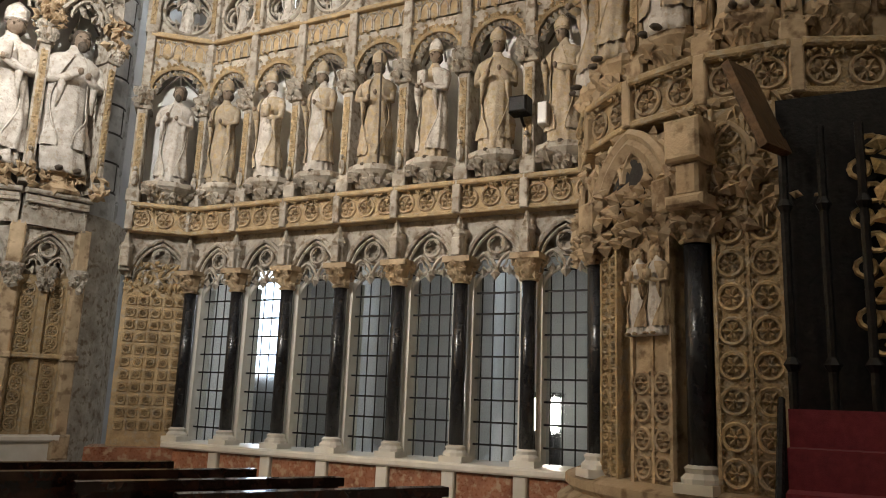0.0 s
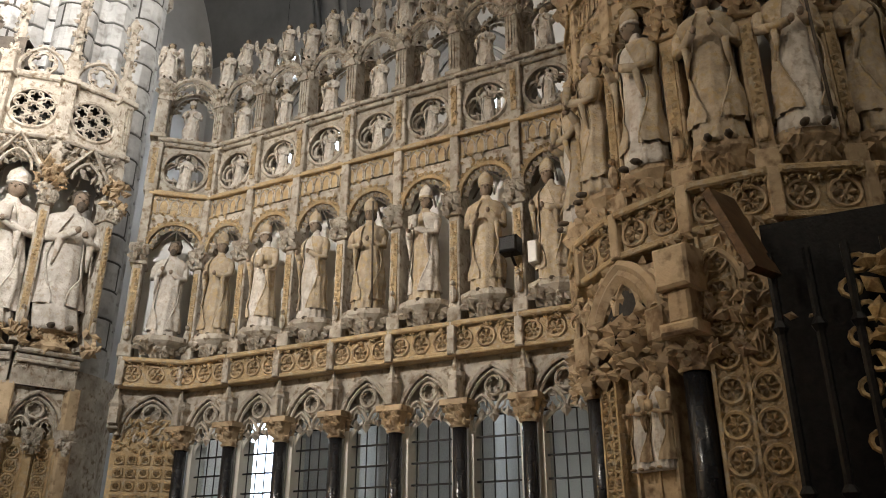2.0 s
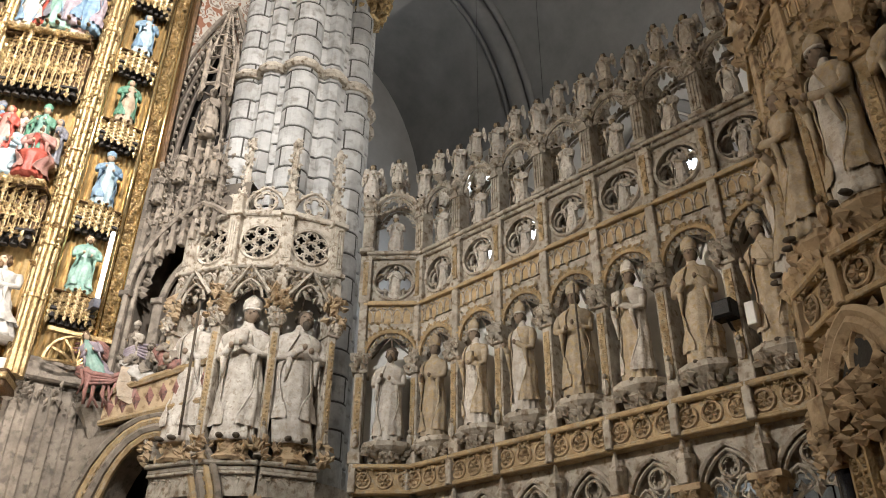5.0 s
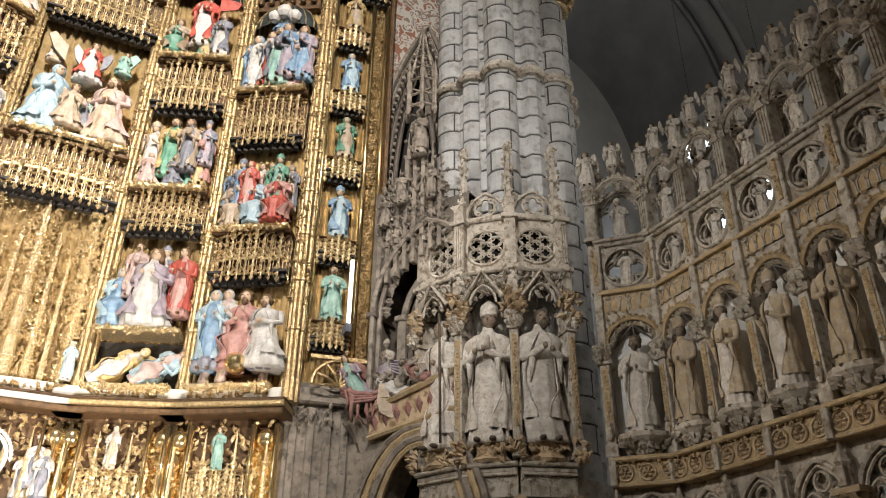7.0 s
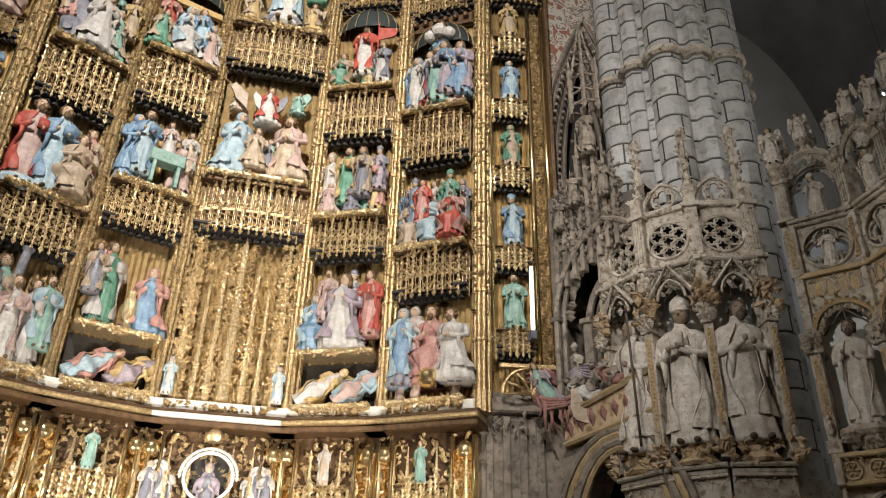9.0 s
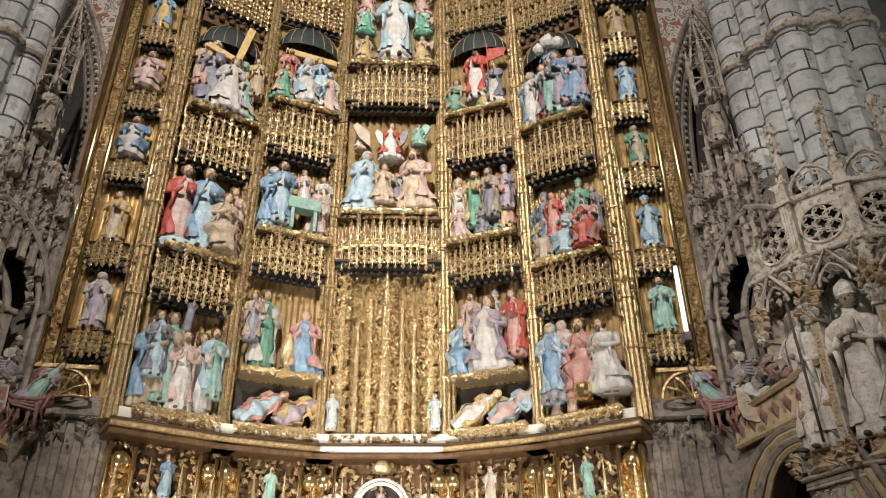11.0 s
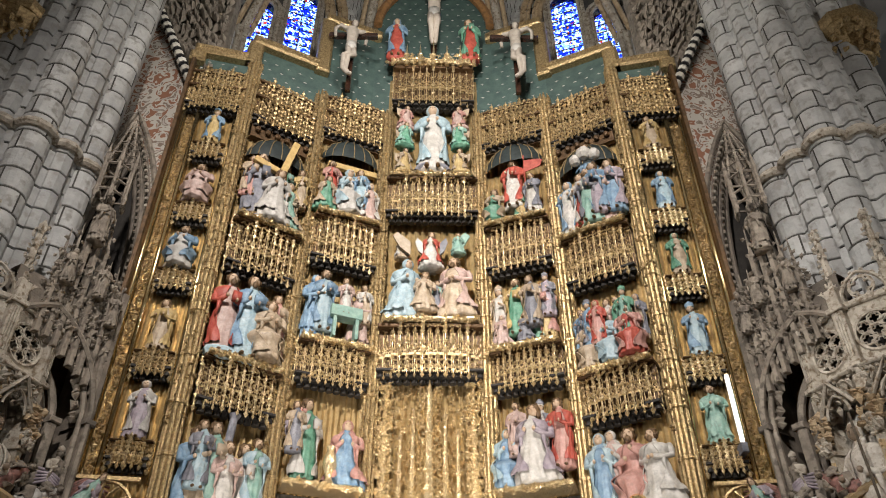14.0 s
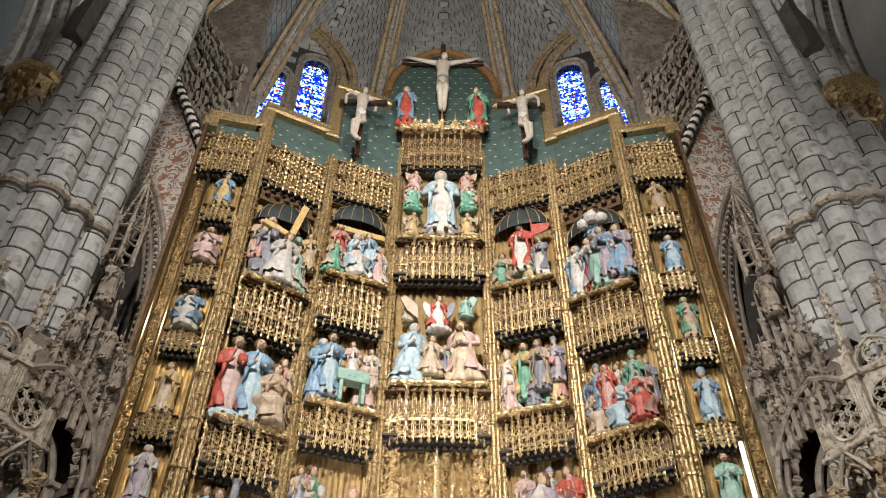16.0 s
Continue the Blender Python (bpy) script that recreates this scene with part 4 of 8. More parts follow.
# predella: cornice, shell niches, small figures
cornice = thing("retable_cornice", at(), "white and gilded stepped cornice above the predella", "cornice", "retable")
for i, (m, w) in enumerate(FAC):
    if i in (0, 6):
        continue
    e = 0.14
    g = G().box(-w / 2 - e, w / 2 + e, -0.62, 0.0, 4.72, 4.80, 0, 0.02).box(-w / 2 - e * 0.8, w / 2 + e * 0.8, -0.52, 0.0, 4.80, 4.88, 1, 0.02).box(-w / 2 - e * .9, w / 2 + e * .9, -0.56, 0.0, 4.62, 4.72, 1, 0.02)
    part("cornice_run", g, [MARBLE if i == 3 else OLDGOLD, BROWNWOOD], cornice, m=m)
    base = G().box(-w / 2, w / 2, -0.36, 0.0, 4.88, 5.08, 0, 0.02)
    rnd = random.Random(i)
    base.leaves(-w / 2 + 0.2, w / 2 - 0.2, 4.93, 5.04, -0.37, 60, 0.05, rnd, 1)
    part("base_course", base, [MARBLE, OLDGOLD], cornice, m=m)
    # predella below the cornice
    pre = thing("predella", m, "richly gilded predella with shell niches and saints", "altarpiece", "retable")
    part("predella_body", G().box(-w / 2, w / 2, -0.18, 0.0, 1.2, 4.62), BROWNWOOD, pre)
    for k, u in enumerate((-w / 2 + 0.16, w / 2 - 0.16)):
        nb = G().lathe([(0.15, 3.1), (0.15, 4.3)], 8, (u, -0.34), 0, 180)
        nb.ball((u, -0.3, 4.3), 0.15, 0, 10, 6, (1, 0.8, 1))
        nb.box(u - 0.2, u - 0.15, -0.42, -0.1, 2.9, 4.5).box(u + 0.15, u + 0.2, -0.42, -0.1, 2.9, 4.5).lathe([(0.2, 2.9), (0.12, 2.8), (0.03, 2.6)], 8, (u, -0.34))
        part("shell_niche", nb, POLISHED, pre, smooth=True)
    leaf = G().leaves(-w / 2, w / 2, 2.0, 4.6, -0.24, int(300 * w), 0.06, rnd)
    for k in range(7):
        u = -w / 2 + w * (k + 0.5) / 7
        leaf.lathe([(0.04, 2.1), (0.04, 3.0), (0.06, 3.04), (0.04, 3.08), (0.035, 3.9), (0.06, 3.92), (0.03, 3.98), (0.005, 4.4)], 7, (u, -0.36))
    part("leaf_carving", leaf, GOLD, pre, kind="stuff")
    if i != 3:
        canopy(m @ at(0, -0.18, 0), w * 0.62, 3.35, 0.5, 0.22, 6, GOLD, 40 + i)
        figure(m @ at(0, -0.42, 3.84), 0.62, "stand", 2 + i, TINT[("white", "sky", "mint", "white", "tan", "mint", "sky")[i]], TINT[("blue", "blue", "mint", "sky", "white", "mint", "blue")[i]], label="small painted saint on the predella", group="predella saints")
        group_of(m, 2.35, [(x, 0.0, 0.8, "stand", 3 + k + i, ("rose", "white", "grey", "pink", "green")[k], ("pink", "grey", "white", "blue", "rose")[(k + i) % 5], 0) for k, x in enumerate((-0.4, -0.2, 0.0, 0.2, 0.42))], 0.06)
    else:
        halo = G().tube(ring((0, 3.9), 0.36, -0.42, 24), 0.028, 6, closed=True)
        for k in range(26):
            a = math.pi * (k / 25)
            halo.nub((0.42 * math.cos(a), -0.44, 3.9 + 0.42 * math.sin(a)), 0.03, 0.04, 0.06, a)
        nic = thing("virgin_niche", m, "arched dark niche with a white crown-topped arch", "niche", "retable")
        part("niche_arch", halo, MARBLE, nic)
        part("crown", G().lathe([(0.12, 4.42), (0.15, 4.5), (0.1, 4.58), (0.02, 4.66)], 8, (0, -0.44)), GOLD, nic)
        # the niche's inner shade is painted as a near-black back plate
        part("niche_back", G().plate(rounded(-0.34, 0.34, 3.9, 0.34) + [(0.34, 2.9), (-0.34, 2.9)], -0.27, -0.2), SHADEBLACK, nic)
        figure(m @ at(0, -0.42, 3.0), 1.1, "stand", 2, TINT["grey"], TINT["violet"], label="crowned dark statue in the lit niche", group="predella saints")
        for s in (-1, 1):
            group_of(m, 3.35, [(s * (0.62 + 0.12 * k), 0.18 * (k % 2), 0.72, "stand", k + 4, "grey", "white", 0) for k in range(3)], 0.06)

# pilasters at the nodes
for x, y in NODES[1:-1]:
    turn = {1.08: 10, 2.6: 26, 3.98: 22}[abs(x)] * (1 if x < 0 else -1)
    buttress(pose(x, y - 0.1, 0, 0, 0, turn), 0.30, 4.88, 15.2, int(abs(x) * 100) + (x > 0))

# canopies and scenes, bay by bay; heights in metres
for k, (m, w) in enumerate((BAY_B, BAY_D)):
    ww = w - 0.30
    canopy(m, ww, 7.85, 0.82, 0.40, 7, None, 10 + k)
    canopy(m, ww, 10.45, 1.2, 0.40, 7, None, 12 + k)
for k, (m, w) in enumerate((BAY_A, BAY_E)):
    ww = w - 0.30
    canopy(m, ww, 6.95, 0.92, 0.40, 7, None, 14 + k)
    canopy(m, ww, 9.68, 1.18, 0.40, 7, None, 16 + k)
m, w = CENTRE
canopy(m, w - 0.2, 8.16, 1.12, 0.45, 10, GOLD, 20)
canopy(m, w - 0.2, 11.95, 1.12, 0.45, 10, None, 21)
canopy(m, w - 0.2, 15.45, 1.42, 0.42, 8, GOLD, 22)

# shelves under each scene
def shelf(m, w, z, mat=None):
    g = G().box(-w / 2, w / 2, -0.5, 0.0, z - 0.08, z, 0, 0.02)
    g.leaves(-w / 2, w / 2, z - 0.14, z, -0.5, int(36 * w), 0.055, random.Random(int(z * 10)))
    thing("shelf", m, "gilded carved shelf under a painted scene", "shelf", "retable shelves", data=g.mesh("shelf", mat or GOLD))


for (m, w), zs in ((BAY_B, (5.10, 6.03, 8.70, 11.68)), (BAY_D, (5.10, 6.03, 8.70, 11.68)), (BAY_A, (5.12, 7.90, 10.88)), (BAY_E, (5.12, 7.90, 10.88)), (CENTRE, (9.38, 13.12, 16.92))):
    for z in zs:
        shelf(m, w - 0.32, z)

DOMEBLACK = make("blackish_green_dome", (0.012, 0.017, 0.018), (0.03, 0.042, 0.042), 6, 0.5)

# umbrella domes over the upper scenes
for (m, w), z in ((BAY_B, 13.35), (BAY_D, 13.35), (BAY_A, 12.60), (BAY_E, 12.60)):
    dome = thing("scene_dome", m, "blackish green ribbed half dome over a scene", "dome", "retable domes")
    r = w / 2 - 0.16
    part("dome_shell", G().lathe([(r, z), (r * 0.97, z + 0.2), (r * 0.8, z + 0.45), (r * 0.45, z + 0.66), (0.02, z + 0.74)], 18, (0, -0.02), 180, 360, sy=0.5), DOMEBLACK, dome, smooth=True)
    rb = G()
    for k in range(9):
        a = math.pi + math.pi * k / 8
        rb.tube([(rr * math.cos(a), -0.02 + 0.5 * rr * math.sin(a) - 0.012, z + dz) for rr, dz in ((r, 0.0), (r * 0.97, 0.2), (r * 0.8, 0.45), (r * 0.45, 0.66), (0.02, 0.74))], 0.012, 4)
    part("dome_ribs", rb, OLDGOLD, dome)
    hood = G().box(-r - 0.02, r + 0.02, -0.14, 0.0, z + 0.55, z + 1.3)
    for k in range(6):
        hood.ball((-r + r * 2 * (k + 0.5) / 6, -0.2, z + 0.72), 0.07, 0, 7, 4)
    part("hood", hood, BROWNWOOD, dome)

# tall tracery that crowns each bay
for (m, w), z0, z1 in ((BAY_B, 14.0, 15.2), (BAY_D, 14.0, 15.2), (BAY_A, 13.5, 14.75), (BAY_E, 13.5, 14.75), (WING_L, 13.6, 14.75), (WING_R, 13.6, 14.75)):
    crest = thing("crest_tracery", m, "dull gilded pinnacle tracery crowning the bay", "tracery", "retable tracery")
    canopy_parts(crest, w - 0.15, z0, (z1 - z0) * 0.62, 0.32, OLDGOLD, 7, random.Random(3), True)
    canopy_parts(crest, w - 0.15, z0 + (z1 - z0) * 0.5, (z1 - z0) * 0.6, 0.2, OLDGOLD, 9, random.Random(4), False)

# the tall gilded tabernacle tower in the middle bay
m, w = CENTRE
tower = thing("tabernacle_tower", m, "tall gilded openwork tabernacle spire in the middle bay", "tabernacle", "retable")
rnd = random.Random(8)
for u, r, h0, h1 in ((-0.78, 0.07, 5.1, 8.1), (-0.5, 0.05, 5.1, 7.2), (-0.28, 0.06, 5.1, 7.6), (0.0, 0.1, 5.1, 8.1), (0.28, 0.06, 5.1, 7.6), (0.5, 0.05, 5.1, 7.2), (0.78, 0.07, 5.1, 8.1)):
    prof, z = [], h0
    while z < h1 - 0.3:
        s = 1 - 0.6 * (z - h0) / (h1 - h0)
        prof += [(r * s, z), (r * s, z + 0.24), (r * s * 1.5, z + 0.26), (r * s * 1.5, z + 0.29), (r * s, z + 0.31)]
        z += 0.34
    prof += [(0.01, h1)]
    part("spire", G().lathe(prof, 8, (u, -0.2 - 0.12 * (u == 0))), GOLD, tower)
lf = G()
for u in (-0.78, 0.78):
    lf.leaves(u - 0.13, u + 0.13, 5.1, 8.1, -0.22, 420, 0.05, rnd)
lf.leaves(-0.95, 0.95, 5.1, 8.1, -0.1, 900, 0.04, rnd)
lf.leaves(-0.42, 0.42, 5.1, 6.3, -0.22, 620, 0.036, rnd).leaves(-0.2, 0.2, 6.0, 8.0, -0.24, 420, 0.045, rnd)
part("leaf_carving", lf, GOLD, tower, kind="stuff")
for s in (-1, 1):
    figure(m @ at(0.85 * s, -0.4, 5.12), 0.62, "stand", 2, TINT["white"], TINT["sky"], label="small painted angel beside the tabernacle", group="retable figures")

# painted scenes
m, w = BAY_B
group_of(m, 6.03, [(-0.32, 0.0, 1.5, "stand", 3, "green", "white", 20), (0.38, 0.0, 1.15, "kneel", 2, "blue", "rose", -15), (-0.55, 0.45, 0.9, "stand", 3, "grey", "tan", 0), (-0.42, 0.9, 0.55, "stand", 3, "red", "rose", 0)])
group_of(m, 8.70, [(-0.45, 0.0, 1.45, "stand", 2, "blue", "blue", 15), (-0.28, 0.15, 1.4, "stand", 0, "sky", "blue", 0), (0.1, 0.55, 0.85, "stand", 3, "white", "pink", 0), (0.42, 0.0, 1.3, "stand", 0, "pink", "pink", -20), (0.5, 0.5, 0.9, "stand", 3, "tan", "white", 0)])
group_of(m, 11.68, [(0.0, 0.05, 1.35, "sit", 2, "white", "sky", 0), (-0.42, 0.35, 1.1, "stand", 0, "red", "rose", 0), (-0.5, 0.0, 0.85, "kneel", 3, "green", "tan", 0), (0.45, 0.0, 1.1, "kneel", 2, "pink", "white", 0), (0.22, 0.3, 1.1, "stand", 3, "sky", "blue", 0)])
m, w = BAY_D
group_of(m, 6.03, [(-0.45, 0.0, 1.1, "sit", 2, "blue", "sky", 10), (-0.25, 0.55, 1.0, "stand", 0, "pink", "pink", 0), (0.08, 0.0, 1.35, "kneel", 3, "white", "violet", 0), (0.18, 0.45, 1.05, "stand", 1, "white", "grey", 0), (0.5, 0.25, 1.25, "stand", 3, "rose", "red", 0)])
group_of(m, 8.70, [(-0.45, 0.25, 1.15, "stand", 1, "white", "tan", 0), (-0.1, 0.2, 1.3, "stand", 0, "green", "yellow", 0), (0.2, 0.3, 1.15, "stand", 3, "grey", "tan", 0), (0.42, 0.1, 1.25, "stand", 3, "yellow", "rose", 0), (-0.4, 0.0, 0.7, "kneel", 2, "pink", "pink", 0), (0.05, 0.0, 0.6, "kneel", 0, "grey", "grey", 0), (0.28, 0.0, 0.75, "kneel", 3, "green", "mint", 0), (0.5, 0.5, 0.95, "stand", 1, "violet", "grey", 0)])
group_of(m, 11.68, [(0.0, 0.35, 1.45, "stand", 0, "white", "red", 0), (-0.42, 0.0, 0.95, "sit", 3, "green", "tan", 0), (0.42, 0.0, 1.1, "stand", 0, "white", "grey", -15), (0.15, 0.0, 0.75, "kneel", 3, "yellow", "green", 0)])
m, w = BAY_A
group_of(m, 5.12, [(-0.48, 0.0, 1.5, "stand", 0, "tan", "blue", 10), (-0.22, 0.1, 1.5, "stand", 3, "mint", "tan", 0), (0.0, 0.0, 1.3, "stand", 0, "white", "pink", 0), (0.32, 0.0, 1.4, "stand", 3, "white", "white", 0), (0.48, 0.3, 1.2, "stand", 0, "mint", "sky", 0), (-0.45, 0.45, 1.1, "stand", 3, "sky", "grey", 0)])
group_of(m, 7.90, [(-0.42, 0.0, 1.7, "stand", 0, "pink", "red", 0), (-0.05, 0.0, 1.72, "stand", 0, "sky", "blue", 0), (0.3, 0.0, 1.25, "sit", 3, "tan", "tan", 0), (0.48, 0.25, 1.3, "stand", 3, "rose", "tan", 0)])
group_of(m, 10.88, [(-0.3, 0.0, 1.8, "stand", 0, "grey", "grey", -8), (0.3, 0.0, 1.15, "kneel", 2, "mint", "tan", 0), (0.02, 0.0, 1.3, "kneel", 3, "white", "white", 0), (-0.5, 0.55, 1.1, "stand", 0, "rose", "tan", 0), (0.2, 0.55, 1.1, "stand", 0, "green", "mint", 0), (0.5, 0.6, 1.0, "stand", 3, "tan", "yellow", 0)])
m, w = BAY_E
group_of(m, 5.35, [(0.02, 0.0, 1.4, "sit", 0, "rose", "rose", 0), (-0.45, 0.0, 1.4, "stand", 2, "blue", "sky", 8), (0.48, 0.0, 1.2, "kneel", 0, "white", "white", -10), (-0.28, 0.1, 1.35, "stand", 2, "pink", "white", 0), (-0.45, -0.22, 0.5, "stand", 3, "pink", "tan", 0), (-0.15, -0.22, 0.5, "stand", 3, "tan", "pink", 0), (0.45, -0.22, 0.5, "stand", 3, "pink", "tan", 0)])
group_of(m, 7.90, [(-0.4, 0.0, 1.1, "sit", 0, "tan", "tan", 0), (0.02, 0.0, 1.05, "sit", 3, "sky", "sky", 0), (0.38, 0.0, 1.05, "sit", 0, "red", "rose", 0)] + [(-0.5 + 0.17 * k, 0.35 + 0.06 * (k % 2), 0.98, "stand", k, ("grey", "blue", "rose", "white", "green", "mint", "tan")[k], ("blue", "grey", "red", "white", "pink", "green", "grey")[k], 0) for k in range(7)])
group_of(m, 10.88, [(-0.45, 0.0, 1.5, "stand", 2, "white", "blue", 0), (-0.12, 0.1, 1.4, "stand", 3, "red", "white", 0), (0.05, 0.05, 1.45, "stand", 0, "mint", "grey", 0), (0.35, 0.0, 1.55, "stand", 0, "pink", "pink", 0), (0.5, 0.2, 1.4, "stand", 3, "blue", "violet", 0), (0.2, 0.2, 1.4, "stand", 3, "violet", "blue", 0), (0.05, 1.5, 0.8, "kneel", 3, "blue", "blue", 0)])
m, w = CENTRE
group_of(m, 9.38, [(-0.48, 0.0, 1.42, "kneel", 2, "sky", "sky", 20), (0.5, 0.0, 1.42, "kneel", 0, "tan", "pink", -20), (-0.12, 0.12, 0.9, "kneel", 3, "tan", "tan", 0), (0.12, 0.2, 0.75, "kneel", 3, "grey", "mint", 0), (0.0, 1.25, 0.85, "kneel", 3, "white", "red", 0), (0.55, 1.55, 0.5, "kneel", 3, "mint", "mint", 0), (-0.6, 1.55, 0.5, "kneel", 3, "tan", "white", 0)])
group_of(m, 13.12, [(0.0, 0.1, 2.2, "stand", 2, "white", "sky", 0)] + [(s * 0.62, 0.05 + 0.75 * k, 0.72, "kneel", 3, ("yellow", "green", "pink")[k], ("tan", "mint", "rose")[k], -20 * s) for s in (-1, 1) for k in range(3)], 0.05)

# boxes of resting figures under the lower scenes
for (m, w), cols in ((BAY_B, ("sky", "rose", "violet", "yellow")), (BAY_D, ("white", "yellow", "pink", "sky"))):
    # thin near-black sheet that stands in for the shade of a recess
    thing("relief_box", m, "near-black sheet painted as recess shade behind reclining figures", "niche", "retable", data=G().box(-w / 2 + 0.16, w / 2 - 0.16, -0.02, 0.0, 5.12, 5.92).mesh("relief_box", SHADEBLACK))
    for k, x in enumerate((-0.42, 0.2)):
        figure(m @ pose(x - 0.15, -0.22, 5.14, 0, 52, 0), 0.95, "sit", k + 2, TINT[cols[2 * k]], TINT[cols[2 * k + 1]], label="reclining painted wooden figure in %s robes" % cols[2 * k], group="retable figures")
        wingm = G().plate([(0, 0), (0.2, 0.25), (0.5, 0.42), (0.75, 0.4), (0.5, 0.2), (0.25, 0.05)], -0.02, 0.02)
        thing("carved_wing", m @ pose(x - 0.1, -0.12, 5.5, 0, 20, 0), "pale carved wing of a resting angel", "wing", "retable figures", data=wingm.mesh("carved_wing", TINT["yellow"]))

# wings of the retable with single saints
for s, (m, w) in ((-1, WING_L), (1, WING_R)):
    for k, (z, h, robe, mantle, style) in enumerate(((12.62, 0.95, "tan", "yellow", 3), (11.02, 0.98, "sky", "blue", 2), (9.48, 0.95, "tan", "green", 2), (7.82, 1.0, "sky", "blue", 1), (6.28, 1.0, "mint", "mint", 0))):
        if s < 0:
            robe, mantle = (("yellow", "blue"), ("pink", "pink"), ("white", "blue"), ("tan", "yellow"), ("violet", "white"))[k]
            style += 2
        u = -0.12 * s
        figure(m @ at(u, -0.2, z), h, "stand" if k not in (1, 2) or s > 0 else "sit", style, TINT[robe], TINT[mantle], label="single painted saint in %s robes on a gilded bracket" % mantle, group="wing saints", width=1.25)
        canopy(m @ at(u, 0, 0), 0.62, z - 0.42, 0.42, 0.3, 4, None, 60 + k)
    # outer frame strip with pierced scrolls, tall rods
    fr = thing("retable_frame_strip", m, "gilded pierced scroll border along the retable edge", "frame", "retable frame")
    for q, u in enumerate((0.28, 0.56)):
        part("rod", G().lathe([(0.05, 5.2), (0.045, 15.0)], 8, (u * s, -0.12)), POLISHED, fr, smooth=True)
    part("rod", G().lathe([(0.05, 5.6), (0.05, 13.4)], 8, (-0.5 * s, -0.16)), POLISHED, fr, smooth=True)
    sc = G()
    rnd = random.Random(3)
    for i in range(44):
        z = 5.6 + i * 0.21
        sc.tube(ring((0.42 * s, z), 0.075 + 0.02 * (i % 2), -0.05, 9), 0.009, 4, closed=True)
        sc.nub((0.42 * s + 0.03 * (-1) ** i, -0.06, z), 0.05, 0.03, 0.06, i)
    sc.leaves(0.42 * s - 0.1, 0.42 * s + 0.1, 5.5, 14.8, -0.05, 330, 0.045, rnd)
    part("scroll_work", sc, OLDGOLD, fr)
    part("outer_board", G().box(min(0.6 * s, 0.68 * s), max(0.6 * s, 0.68 * s), -0.3, 0.3, 4.9, 15.1, 0, 0.01), BROWNWOOD, fr)
    fan = G()
    for k in range(7):
        a = math.pi * k / 6
        fan.tube([(0.1 * s, -0.25, 5.2), (0.1 * s + 0.25 * math.cos(a), -0.3, 5.2 + 0.25 * math.sin(a)), (0.1 * s + 0.45 * math.cos(a), -0.25, 5.2 + 0.4 * math.sin(a))], 0.022, 5)
    fan.tube(flat(rounded(0.1 * s - 0.45, 0.1 * s + 0.45, 5.2, 0.42), -0.26), 0.03, 5).box(0.1 * s - 0.5, 0.1 * s + 0.5, -0.3, -0.2, 5.62, 5.68)
    part("fan_tracery", fan, OLDGOLD, fr)

# a slim tube lamp clipped to the south wing
tl = thing("tube_lamp", at(4.70, 10.98, 0), "lit white tube lamp fixed upright on the gilded frame", "lamp", "fixtures")
part("tube", G().lathe([(0.03, 6.2), (0.036, 6.25), (0.036, 7.3), (0.03, 7.35)], 10), TUBEGLOW, tl)
part("end_cap", G().box(-0.05, 0.05, -0.05, 0.3, 6.05, 6.2, 0, 0.01), TINT["grey"], tl, "grey metal end cap")

GABLEWOOD = make("warm_brown_gilt_wood", (0.16, 0.08, 0.03), (0.34, 0.18, 0.07), 8, 0.5, 0.2, 0.4, 50)

# the stepped star-painted board above, and its gilded frame
board = thing("retable_back_board", at(), "dark green board painted with small white stars", "panel", "retable")
STEPS = [(-5.35, -4.2, 14.2, 15.72), (-4.2, -2.74, 14.2, 16.4), (-2.74, -1.5, 14.2, 18.3), (-1.5, 1.5, 15.0, 21.2), (1.5, 2.74, 14.2, 18.3), (2.74, 4.2, 14.2, 16.4), (4.2, 5.35, 14.2, 15.72)]


def depth_at(x):
    xs = [abs(q) for q in (0, R0[0], R1[0], R2[0], R3[0])]
    return float(np.interp(abs(x), xs, [12.95, 12.95, 12.36, 11.62, 11.3])) + 0.22


